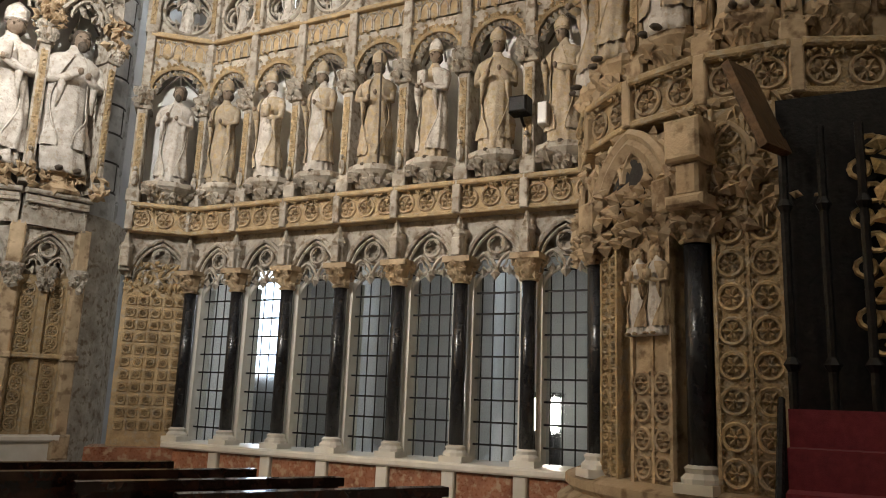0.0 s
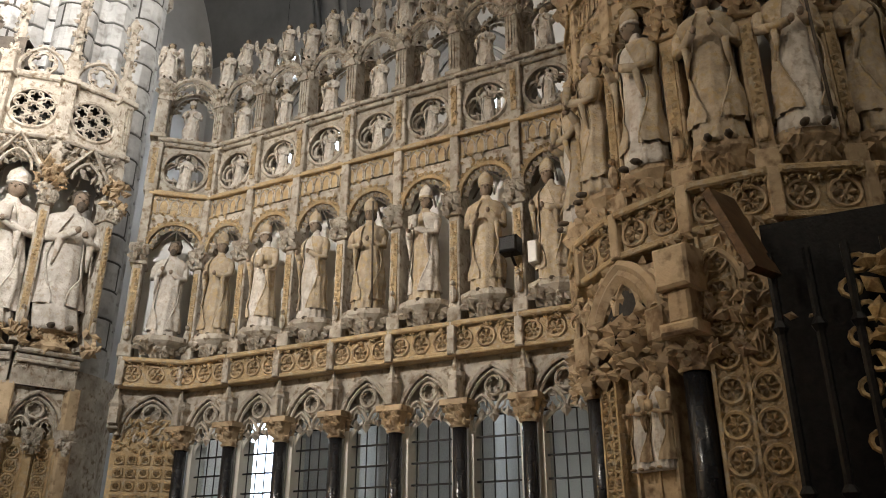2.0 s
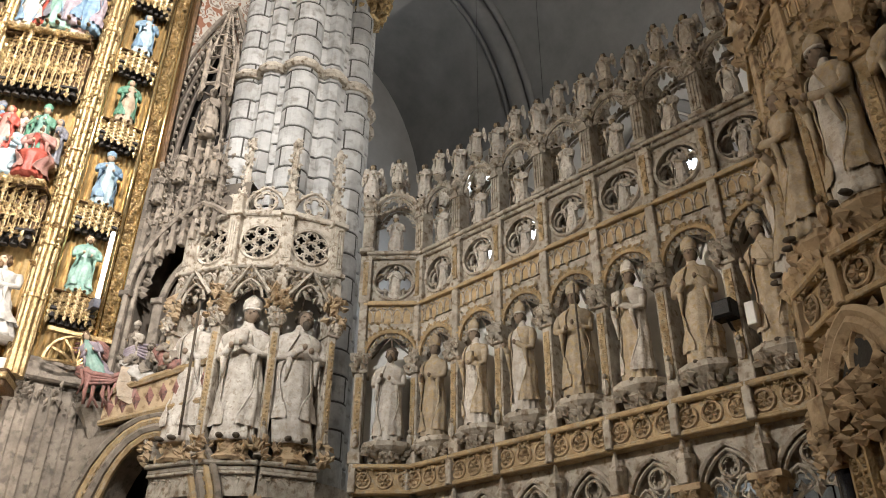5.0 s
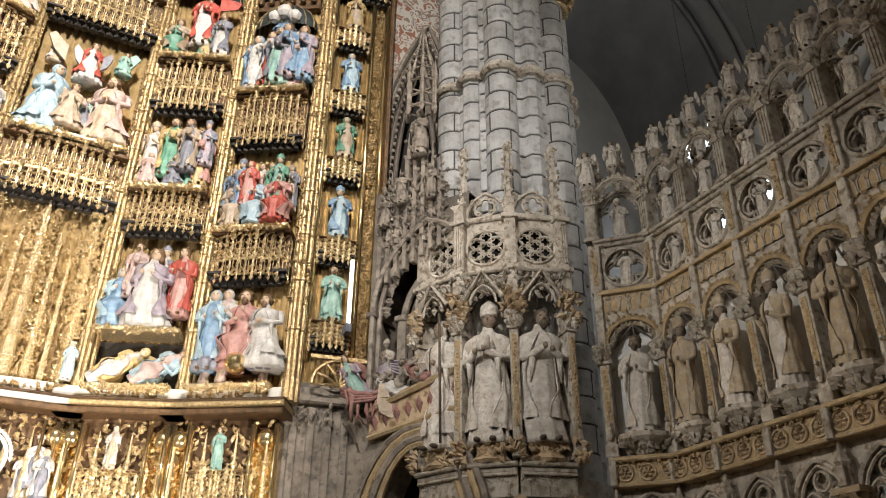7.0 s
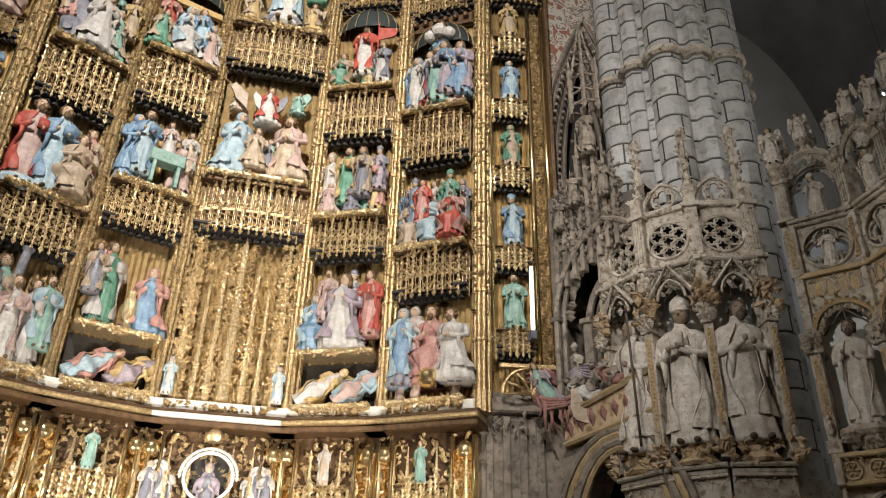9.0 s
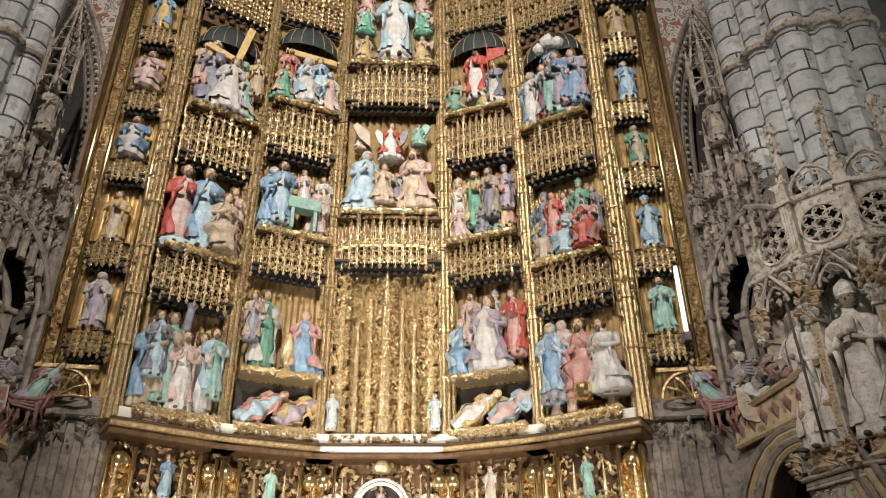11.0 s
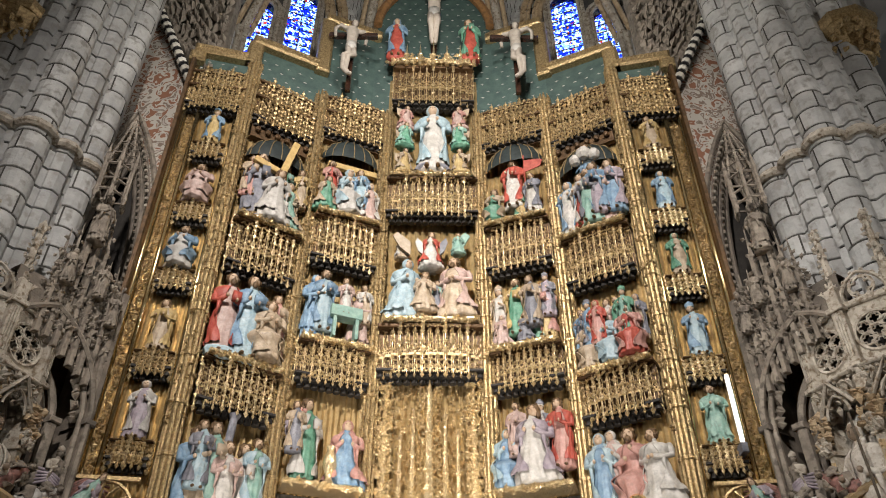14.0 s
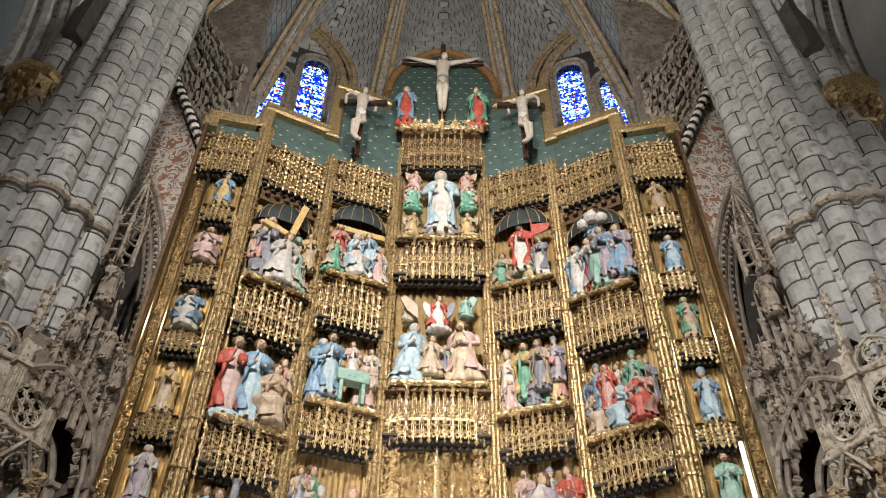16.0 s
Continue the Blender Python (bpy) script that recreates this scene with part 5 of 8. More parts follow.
for x0, x1, z0, z1 in STEPS:
    ya, yb = depth_at(x0), depth_at(x1)
    fm, fw = facet((x0, ya), (x1, yb))
    g = G()
    if x0 == -1.5:
        g.plate(pointed(-fw / 2, fw / 2, 18.9, 2.05) + [(fw / 2, z0), (-fw / 2, z0)], 0.0, 0.08)
    else:
        g.box(-fw / 2, fw / 2, 0.0, 0.08, z0, z1)
    rnd = random.Random(int(x0 * 7))
    part("board", g, DARKGREEN, board, m=fm)
    st = G()
    zz = z0 + 0.2
    row = 0
    while zz < z1 - 0.1:
        u = -fw / 2 + 0.12 + 0.14 * (row % 2)
        while u < fw / 2 - 0.1:
            st.nub((u, -0.008, zz), 0.05, 0.004, 0.016).nub((u, -0.008, zz), 0.01, 0.004, 0.03)
            u += 0.29
        zz += 0.24
        row += 1
    part("painted_stars", st, TINT["white"], board, m=fm, kind="stuff")
    frame_mat = OLDGOLD if x0 != -1.5 else GABLEWOOD
    if x0 == -1.5:
        line = flat(pointed(-fw / 2, fw / 2, 18.9, 2.05), -0.1)
        part("arched_frame", G().tube(line, 0.12, 6), frame_mat, board, m=fm)
    else:
        inward = 1 if x0 < 0 else -1
        b = G().box(-fw / 2 - 0.1, fw / 2 + 0.1, -0.22, 0.12, z1 - 0.02, z1 + 0.26, 0, 0.05)
        e = (fw / 2) * -inward
        drop = 2.0 if abs(x0) < 3 and abs(x1) < 3 else (0.7 if abs(x0) < 4.4 and abs(x1) < 4.4 else 0.3)
        b.box(e - 0.17, e + 0.17, -0.22, 0.12, z1 - drop, z1, 0, 0.05)
        for k in range(int(fw / 0.1)):
            b.nub((-fw / 2 + 0.1 * k, -0.23, z1 + 0.12), 0.035, 0.03, 0.05)
        part("gilded_frame", b, frame_mat, board, "gilt carved frame moulding", m=fm)

# the calvary on top
cross = thing("calvary_cross", at(0.0, 12.75, 0), "dark wooden cross with a pale carved figure", "crucifix", "calvary")
part("beam", G().box(-0.07, 0.07, -0.05, 0.05, 17.3, 21.0, 0, 0.01).box(-1.15, 1.15, -0.052, 0.052, 20.05, 20.2, 0, 0.01), DARKWOOD, cross)


def hanged(m, s, mat, label, bent=0.0, bound=False):
    g = G()
    g.lathe([(0.06, 0.95), (0.1, 1.0), (0.12, 1.15), (0.115, 1.3), (0.15, 1.5), (0.14, 1.58), (0.04, 1.64), (0.035, 1.68)], 10, sy=0.7)
    g.lathe([(0.11, 0.85), (0.125, 0.98), (0.105, 1.08)], 12, sy=0.85, mat=1)
    for q in (-1, 1):
        g.tube([(0.05 * q, 0, 0.95), (0.06 * q, -0.07, 0.62), (0.05 * q + bent, -0.05, 0.58), (0.03 * q + bent, 0.0, 0.2), (0.02 * q, -0.02, 0.06), (0.02 * q, -0.1, 0.0)], 0.075, 7, taper=0.5)
        if bound:
            g.tube([(0.12 * q, 0, 1.55), (0.26 * q, 0.05, 1.66), (0.36 * q, 0.14, 1.62), (0.34 * q, 0.16, 1.38)], 0.06, 7, taper=0.6)
        else:
            g.tube([(0.11 * q, 0, 1.56), (0.3 * q, 0, 1.62), (0.52 * q, 0.01, 1.7), (0.72 * q, 0.02, 1.8)], 0.055, 7, taper=0.55)
    g.ball((0.03, -0.04, 1.75), 0.085, 0, 9, 6, (0.85, 0.95, 1.15)).ball((0.03, -0.01, 1.78), 0.09, 2, 8, 5)
    thing("crucified_statue", m @ Matrix.Scale(s, 4), label, "statue", "calvary", data=g.mesh("crucified", [mat, TINT["white"], HAIR], True))


PALEFLESH = make("pale_painted_flesh", (0.55, 0.47, 0.38), (0.70, 0.62, 0.54), 8, 0.5)
GREYFLESH = make("grey_painted_flesh", (0.30, 0.26, 0.22), (0.44, 0.39, 0.33), 8, 0.5)
hanged(at(0.0, 12.63, 17.7), 1.42, PALEFLESH, "pale carved figure stretched on a cross")
for s in (-1, 1):
    tc = thing("side_cross", at(2.0 * s, 12.2, 0), "short dark wooden cross", "crucifix", "calvary")
    part("beam", G().box(-0.06, 0.06, -0.05, 0.05, 15.4, 18.0, 0, 0.01).box(-0.6, 0.6, -0.06, 0.06, 17.4, 17.54, 0, 0.01), DARKWOOD, tc)
    hanged(at(2.0 * s, 12.0, 15.7, -20 * s), 1.12, GREYFLESH, "greyish carved figure bound to a side cross", 0.1 * s, True)
figure(at(-0.95, 12.5, 16.92), 1.65, "stand", 2, TINT["red"], TINT["blue"], label="mourning painted statue in blue mantle and red robe", group="calvary")
figure(at(0.92, 12.5, 16.92), 1.65, "stand", 3, TINT["red"], TINT["green"], label="mourning painted statue in green mantle and red robe", group="calvary")
crown = G()
rnd = random.Random(12)
for k in range(7):
    u = -1.0 + 2.0 * k / 6
    crown.lathe([(0.05, 16.7), (0.05, 17.05), (0.08, 17.08), (0.03, 17.15), (0.005, 17.5 + 0.3 * (k == 3))], 6, (u, 12.45))
    crown.leaves(u - 0.15, u + 0.15, 16.7, 17.1, 12.45, 16, 0.07, rnd)
thing("crown_cresting", at(), "bright gilded leaf cresting below the calvary", "tracery", "retable tracery", data=crown.mesh("crown_cresting", GOLD))


# ---- props of the painted scenes ----
WOODYELLOW = make("yellow_painted_wood", (0.42, 0.28, 0.10), (0.62, 0.45, 0.20), 9, 0.5)


def prop(name, m, label, category, g, mat):
    return thing(name, m, label, category, "scene props", data=g.mesh(name, mat))


m, w = BAY_A
prop("carved_cross", m @ pose(0.02, -0.42, 12.0, 0, 12, 0), "yellow wooden cross carried in the scene", "cross", G().box(-0.07, 0.07, -0.05, 0.05, -0.6, 1.15, 0, 0.01).box(-0.62, -0.02, -0.05, 0.05, 0.1, 0.24, 0, 0.01), WOODYELLOW)
prop("painted_cloth", m @ at(0.05, -0.5, 11.0), "white cloth held up with a dark face mark", "cloth", G().plate([(-0.16, 0.0), (0.18, 0.02), (0.2, 0.42), (-0.12, 0.46)], -0.02, 0.02), TINT["white"])
prop("carved_post", m @ pose(-0.12, -0.3, 5.15, 0, 4, 0), "dark grey whipping column in the scene", "column", G().lathe([(0.1, 0), (0.08, 0.08), (0.065, 1.7), (0.1, 1.78)], 10), TINT["grey"])
prop("carved_rock", m @ at(-0.2, -0.3, 7.92), "pale painted rock mound under the figures", "rock", G().ball((-0.2, 0, 0), 0.22, 0, 9, 6, (1.6, 0.8, 0.7)).ball((0.2, -0.05, 0), 0.2, 0, 9, 6, (1.6, 0.8, 0.6)), TINT["sky"])
m, w = BAY_B
prop("carved_cross", m @ at(0.05, -0.1, 12.6), "brown wooden cross behind the mourning group", "cross", G().box(-0.08, 0.08, -0.04, 0.04, -0.9, 0.7, 0, 0.01).box(-0.55, 0.55, -0.05, 0.05, 0.55, 0.7, 0, 0.01), WOODYELLOW)
prop("carved_altar", m @ at(0.12, -0.4, 8.75), "green covered table in the scene", "table", G().box(-0.3, 0.3, -0.12, 0.12, 0.42, 0.66, 0, 0.01).box(-0.24, -0.18, -0.1, 0.1, 0.0, 0.42).box(0.18, 0.24, -0.1, 0.1, 0.0, 0.42), TINT["mint"])
prop("gilded_vase", m @ at(0.08, -0.4, 6.05), "tall gilded vase with lilies", "vase", G().lathe([(0.09, 0), (0.05, 0.08), (0.12, 0.3), (0.1, 0.45), (0.05, 0.55), (0.08, 0.62)], 10), GOLD)
prop("carved_wing", m @ pose(-0.5, -0.15, 6.7, 0, -40, 0), "raised grey wing of the announcing angel", "wing", G().plate([(0, 0), (0.15, 0.2), (0.2, 0.6), (0.05, 0.75), (-0.08, 0.4)], -0.03, 0.03), TINT["violet"])
m, w = BAY_D
prop("painted_banner", m @ pose(0.28, -0.35, 12.2, 0, 0, 0), "red banner on a thin staff", "banner", G().tube([(0, 0, -0.5), (0, 0, 1.2)], 0.015, 6).plate([(0.0, 0.7), (0.35, 0.78), (0.42, 0.95), (0.3, 1.0), (0.0, 1.05)], -0.01, 0.01), TINT["red"])
m, w = BAY_E
prop("gilded_orb", m @ at(0.1, -0.5, 5.42), "gilded globe at the feet of the seated figure", "globe", G().ball((0, 0, 0), 0.17, 0, 16, 10), POLISHED)
for k, x in enumerate((-0.42, 0.44)):
    prop("carved_cloud", m @ at(x, -0.42, 5.42), "grey carved clouds beneath the figures", "cloud", G().ball((-0.12, 0, 0), 0.1, 0, 8, 5).ball((0.02, -0.03, 0.03), 0.12, 0, 8, 5).ball((0.14, 0, 0), 0.09, 0, 8, 5), TINT["grey"])
prop("carved_cloud", m @ at(0.05, -0.35, 12.75), "pale carved clouds round the rising figure", "cloud", G().ball((-0.2, 0, 0), 0.14, 0, 8, 5).ball((0.0, -0.03, 0.08), 0.17, 0, 8, 5).ball((0.2, 0, 0), 0.14, 0, 8, 5), TINT["white"])
m, w = CENTRE
for x in (-0.5, 0.5):
    prop("gilded_column", m @ at(x, -0.12, 9.4), "short gilded column behind the kneeling figures", "column", G().lathe([(0.12, 0), (0.08, 0.1), (0.075, 1.15), (0.12, 1.25), (0.14, 1.36)], 12), GOLD)
for s, c in ((-1, "tan"), (1, "mint"), (-0.4, "white"), (0.4, "grey")):
    prop("carved_wing", m @ pose(0.42 * s, -0.35, 10.9, 0, -25 * s, 0), "spread painted wing of a hovering angel", "wing", G().plate([(0, 0), (0.3 * s, 0.1), (0.55 * s, 0.3), (0.5 * s, 0.42), (0.15 * s, 0.3)], -0.03, 0.03), TINT[c])
for s in (-1, 1):
    for k in range(3):
        prop("carved_wing", m @ pose(0.72 * s, -0.28, 13.5 + 0.75 * k, 0, -20 * s, 0), "small painted wing beside the central statue", "wing", G().plate([(0, 0), (0.16 * s, 0.1), (0.26 * s, 0.3), (0.1 * s, 0.28)], -0.02, 0.02), TINT["tan"])
prop("lower_crescent", m @ at(0.0, -0.42, 13.18), "dark crescent moon under the central statue", "crescent", G().tube([(0.35 * math.cos(t), 0, 0.02 + 0.2 * math.sin(t)) for t in [math.pi * i / 8 for i in range(9)]], 0.06, 7), TINT["grey"])

# stone jambs below the wings of the retable
for mm, ww_ in (WING_L, WING_R):
    g = G().box(-ww_ / 2, ww_ / 2, 0.0, 0.4, 0.0, 5.3)
    for k in range(5):
        x = -ww_ / 2 + ww_ * (k + 0.5) / 5
        g.box(x - 0.06, x + 0.06, -0.06, 0.0, 0.6, 4.9, 0, 0.015)
    g.box(-ww_ / 2, ww_ / 2, -0.12, 0.0, 4.95, 5.2, 0, 0.03).leaves(-ww_ / 2, ww_ / 2, 4.6, 4.95, -0.08, 60, 0.07, random.Random(2))
    thing("wall_jamb", mm, "grey moulded stone jamb beside the predella", "wall", kind="structure", data=g.mesh("wall_jamb", SHADEDST))


# ---- the carved screen wall ----
def holed(g, x0, x1, z0, z1, c, r, y0, y1, mat=0, n=12):
    """A panel with a round opening."""
    up = [(c[0] - r * math.cos(math.pi * i / n), c[1] + r * math.sin(math.pi * i / n)) for i in range(n + 1)]
    g.spandrel(x0, x1, z1, [(x0, c[1])] + up + [(x1, c[1])], y0, y1, mat)
    for (xa, za), (xb, zb) in zip([(x0, c[1])] + up + [(x1, c[1])], (up + [(x1, c[1])])[0:] + [(x1, c[1])]):
        if xb - xa < 1e-4:
            continue
        la, lb = 2 * c[1] - za, 2 * c[1] - zb
        g.add([(xa, y0, z0), (xb, y0, z0), (xb, y0, lb), (xa, y0, la), (xa, y1, z0), (xb, y1, z0), (xb, y1, lb), (xa, y1, la)], [(0, 1, 2, 3), (7, 6, 5, 4), (3, 2, 6, 7)], mat)
    return g


SHARED = {}


def shared(key, maker, mats):
    full = (key, tuple(q.name for q in (mats if isinstance(mats, (list, tuple)) else [mats])))
    if full not in SHARED:
        SHARED[full] = maker().mesh(key, mats)
    return SHARED[full]


def roundel(r=0.1):
    g = G().tube(ring((0, 0), r, -0.012, 14), 0.014, 5, closed=True)
    for k in range(6):
        a = math.pi * k / 3
        g.nub((0.5 * r * math.cos(a), -0.012, 0.5 * r * math.sin(a)), r * 0.22, 0.03, r * 0.36, a - math.pi / 2)
    return g.nub((0, -0.02, 0), r * 0.2, 0.03, r * 0.2)


def square_flower(r=0.1):
    g = roundel(r * 0.9)
    for sx in (-1, 1):
        for sz in (-1, 1):
            g.nub((sx * r * 0.9, -0.01, sz * r * 0.9), r * 0.22, 0.02, r * 0.22)
    return g


def corbel(w):
    g = G().lathe([(0.03, 0.0), (0.1, 0.08), (w * 0.36, 0.2), (w * 0.42, 0.24), (w * 0.42, 0.3)], 10, (0, 0), sy=0.8)
    rnd = random.Random(2)
    for i in range(26):
        a = rnd.uniform(math.pi, 2 * math.pi)
        z = rnd.uniform(0.04, 0.22)
        r = 0.05 + z * w * 1.6
        g.nub((r * math.cos(a), 0.8 * r * math.sin(a), z), 0.05, 0.05, 0.06, rnd.uniform(0, 3))
    return g


def post_mesh(h):
    """A niche post: a panelled shaft with a bracket and carved strip."""
    g = G().box(-0.065, 0.065, -0.13, 0.25, 0.0, h, 0, 0.01)
    g.box(-0.085, 0.085, -0.15, 0.25, 0.0, 0.16, 0, 0.012).box(-0.1, 0.1, -0.17, 0.25, h * 0.8, h * 0.8 + 0.05, 0, 0.01)
    g.box(-0.04, 0.04, -0.142, -0.13, 0.22, h * 0.76, 1)
    rnd = random.Random(4)
    z = 0.24
    while z < h * 0.76:
        g.nub((0.012 * (-1) ** int(z * 40), -0.145, z), 0.03, 0.02, 0.035, rnd.uniform(0, 3), 1)
        z += 0.06
    for i in range(22):
        g.nub((rnd.uniform(-0.1, 0.1), -0.16 - rnd.uniform(0, 0.06), h * 0.82 + rnd.uniform(0.0, 0.22)), 0.05, 0.05, 0.06, rnd.uniform(0, 3))
    # little figure on its front foot
    g.ball((0, -0.17, 0.3), 0.045, 0, 6, 5, (1, 0.8, 2.2)).ball((0, -0.17, 0.43), 0.03, 0, 6, 4)
    return g


def niche_hood(w):
    """The arch over a niche, with hanging cusps and a small ribbed vault."""
    g = G()
    a = pointed(-w / 2 + 0.04, w / 2 - 0.04, 0.0, w * 0.46, 7)
    g.spandrel(-w / 2, w / 2, 0.52, [(-w / 2, 0.0)] + a + [(w / 2, 0.0)], -0.06, 0.3)
    g.tube(flat(a, -0.07), 0.035, 6, 1)
    g.tube(flat(pointed(-w / 2 + 0.1, w / 2 - 0.1, 0.0, w * 0.38, 6), -0.02), 0.022, 5, 1)
    rnd = random.Random(6)
    for x, z in a[1:-1]:
        g.nub((x * 0.82, -0.02, z - 0.05), 0.045, 0.06, 0.06, rnd.uniform(0, 3), 0)
        g.nub((x, -0.1, z + 0.03), 0.03, 0.03, 0.035, rnd.uniform(0, 3), 1)
    g.leaves(-w / 2, w / 2, 0.36, 0.52, -0.07, 16, 0.04, rnd, 1)
    for a_ in (-0.5, 0.0, 0.5):
        g.tube([(a_ * w * 0.8, 0.2, 0.02), (a_ * w * 0.4, 0.1, w * 0.22), (0, -0.02, w * 0.36)], 0.014, 4, 2)
    return g


def arcading(w):
    g = G().box(-w / 2, w / 2, -0.06, 0.3, 0.0, 0.29)
    n = 6
    for i in range(n):
        x0 = -w / 2 + w * i / n
        x1 = x0 + w / n
        g.tube(flat([(x0 + 0.012, 0.02)] + pointed(x0 + 0.012, x1 - 0.012, 0.13, w / n * 0.7, 3) + [(x1 - 0.012, 0.02)], -0.066), 0.011, 4, 1)
    g.leaves(-w / 2, w / 2, 0.2, 0.28, -0.07, 26, 0.03, random.Random(8), 1)
    return g.box(-w / 2, w / 2, -0.13, 0.3, 0.27, 0.31, 0, 0.01).box(-w / 2, w / 2, -0.1, 0.3, 0.31, 0.35, 0, 0.01)


def tracery_head(w):
    """The arch over an opening: outer arch, two lancets, a pierced rose, cusps."""
    g = G()
    a = pointed(-w / 2 + 0.05, w / 2 - 0.05, 0.0, w * 0.62, 8)
    g.spandrel(-w / 2, w / 2, 0.58, [(-w / 2, 0.0)] + a + [(w / 2, 0.0)], -0.02, 0.3)
    g.tube(flat(a, -0.03), 0.03, 6)
    g.tube(flat(pointed(-w / 2 + 0.1, w / 2 - 0.1, 0.0, w * 0.54, 7), 0.0), 0.02, 5)
    for s in (-1, 1):
        x0, x1 = (-w / 2 + 0.09, 0.0) if s < 0 else (0.0, w / 2 - 0.09)
        g.tube(flat(pointed(x0, x1, -0.06, w * 0.3, 6), 0.03), 0.022, 5)
        g.tube(flat(foil(((x0 + x1) / 2, 0.03), 0.09, 3, 4, math.pi / 2), 0.04), 0.012, 4)
        g.nub(((x0 + x1) / 2, 0.02, -0.02), 0.04, 0.04, 0.06)
    g.tube(ring((0, w * 0.34), w * 0.13, 0.02, 14), 0.018, 5, closed=True)
    g.tube(flat(foil((0, w * 0.34), w * 0.12, 4, 4), 0.03) + [], 0.012, 4, closed=True)
    g.plate([(x, z) for x, z in pointed(-w / 2 + 0.06, w / 2 - 0.06, 0.12, w * 0.46, 6)], 0.10, 0.16)
    g.nub((0, 0.0, -0.06), 0.06, 0.06, 0.07)
    return g


def parapet_panel(w):
    g = holed(G(), -w / 2, w / 2, 0.0, 0.76, (0, 0.38), w * 0.37, -0.02, 0.14)
    g.tube(ring((0, 0.38), w * 0.37, -0.03, 20), 0.028, 5, closed=True)
    g.tube(flat(foil((0, 0.38), w * 0.36, 4, 5), 0.03), 0.022, 5, closed=True)
    g.tube(flat(foil((0, 0.38), w * 0.33, 4, 5), 0.09), 0.03, 5, closed=True)
    for sx in (-1, 1):
        for sz in (0.08, 0.68):
            g.nub((sx * w * 0.36, -0.02, sz), 0.05, 0.02, 0.05)
    g.box(-w / 2, w / 2, -0.08, 0.2, 0.74, 0.80, 0, 0.015).box(-w / 2, w / 2, -0.12, 0.22, 0.80, 0.86, 0, 0.015)
    g.leaves(-w / 2, w / 2, 0.75, 0.79, -0.08, 12, 0.03, random.Random(5))
    return g


def pinnacle_post(h):
    g = G().box(-0.08, 0.08, -0.1, 0.12, 0.0, h, 0, 0.012).box(-0.11, 0.11, -0.14, 0.16, 0.0, 0.06, 0, 0.01)
    for s in (-0.04, 0.0, 0.04):
        g.box(s - 0.009, s + 0.009, -0.115, -0.1, 0.1, h * 0.72)
    g.plate([(-0.08, h * 0.72), (0.08, h * 0.72), (0.0, h * 0.98)], -0.13, -0.1)
    rnd = random.Random(3)
    for i in range(18):
        g.nub((rnd.uniform(-0.12, 0.12), -0.1 - rnd.uniform(-0.05, 0.05), h + rnd.uniform(-0.2, 0.02)), 0.045, 0.045, 0.05, rnd.uniform(0, 3))
    return g.lathe([(0.07, h), (0.12, h + 0.05), (0.12, h + 0.1), (0.09, h + 0.12)], 8)


def ogee(w):
    g = G()
    a = pointed(-w / 2 + 0.08, w / 2 - 0.08, 0.0, w * 0.42, 6)
    for rr, y, off in ((0.035, -0.06, 0.0), (0.02, -0.02, 0.05)):
        g.tube(flat(pointed(-w / 2 + 0.08 + off, w / 2 - 0.08 - off, 0.0, w * 0.42 - off, 6), y), rr, 5)
    for x, z in a[1:-1:1]:
        g.nub((x, -0.07, z + 0.045), 0.035, 0.035, 0.05, x * 4)
        g.nub((x * 0.75, -0.02, z - 0.06), 0.03, 0.03, 0.05, x * 4)
    return g.lathe([(0.05, w * 0.42), (0.035, w * 0.42 + 0.12), (0.1, w * 0.42 + 0.18), (0.1, w * 0.42 + 0.22)], 7, (0, -0.04))


SANDY = make("weathered_pale_statue_stone", (0.30, 0.23, 0.15), (0.56, 0.47, 0.35), 7, 0.7, 0, 0.5, 38, 0.02, (0.42, 0.31, 0.16))
PALEST = make("pale_statue_stone", (0.42, 0.37, 0.31), (0.70, 0.66, 0.60), 7, 0.75, 0, 0.5, 38, 0.02, (0.41, 0.35, 0.28))
BRONZED = make("darkened_face_stone", (0.18, 0.13, 0.09), (0.34, 0.26, 0.19), 8, 0.7)


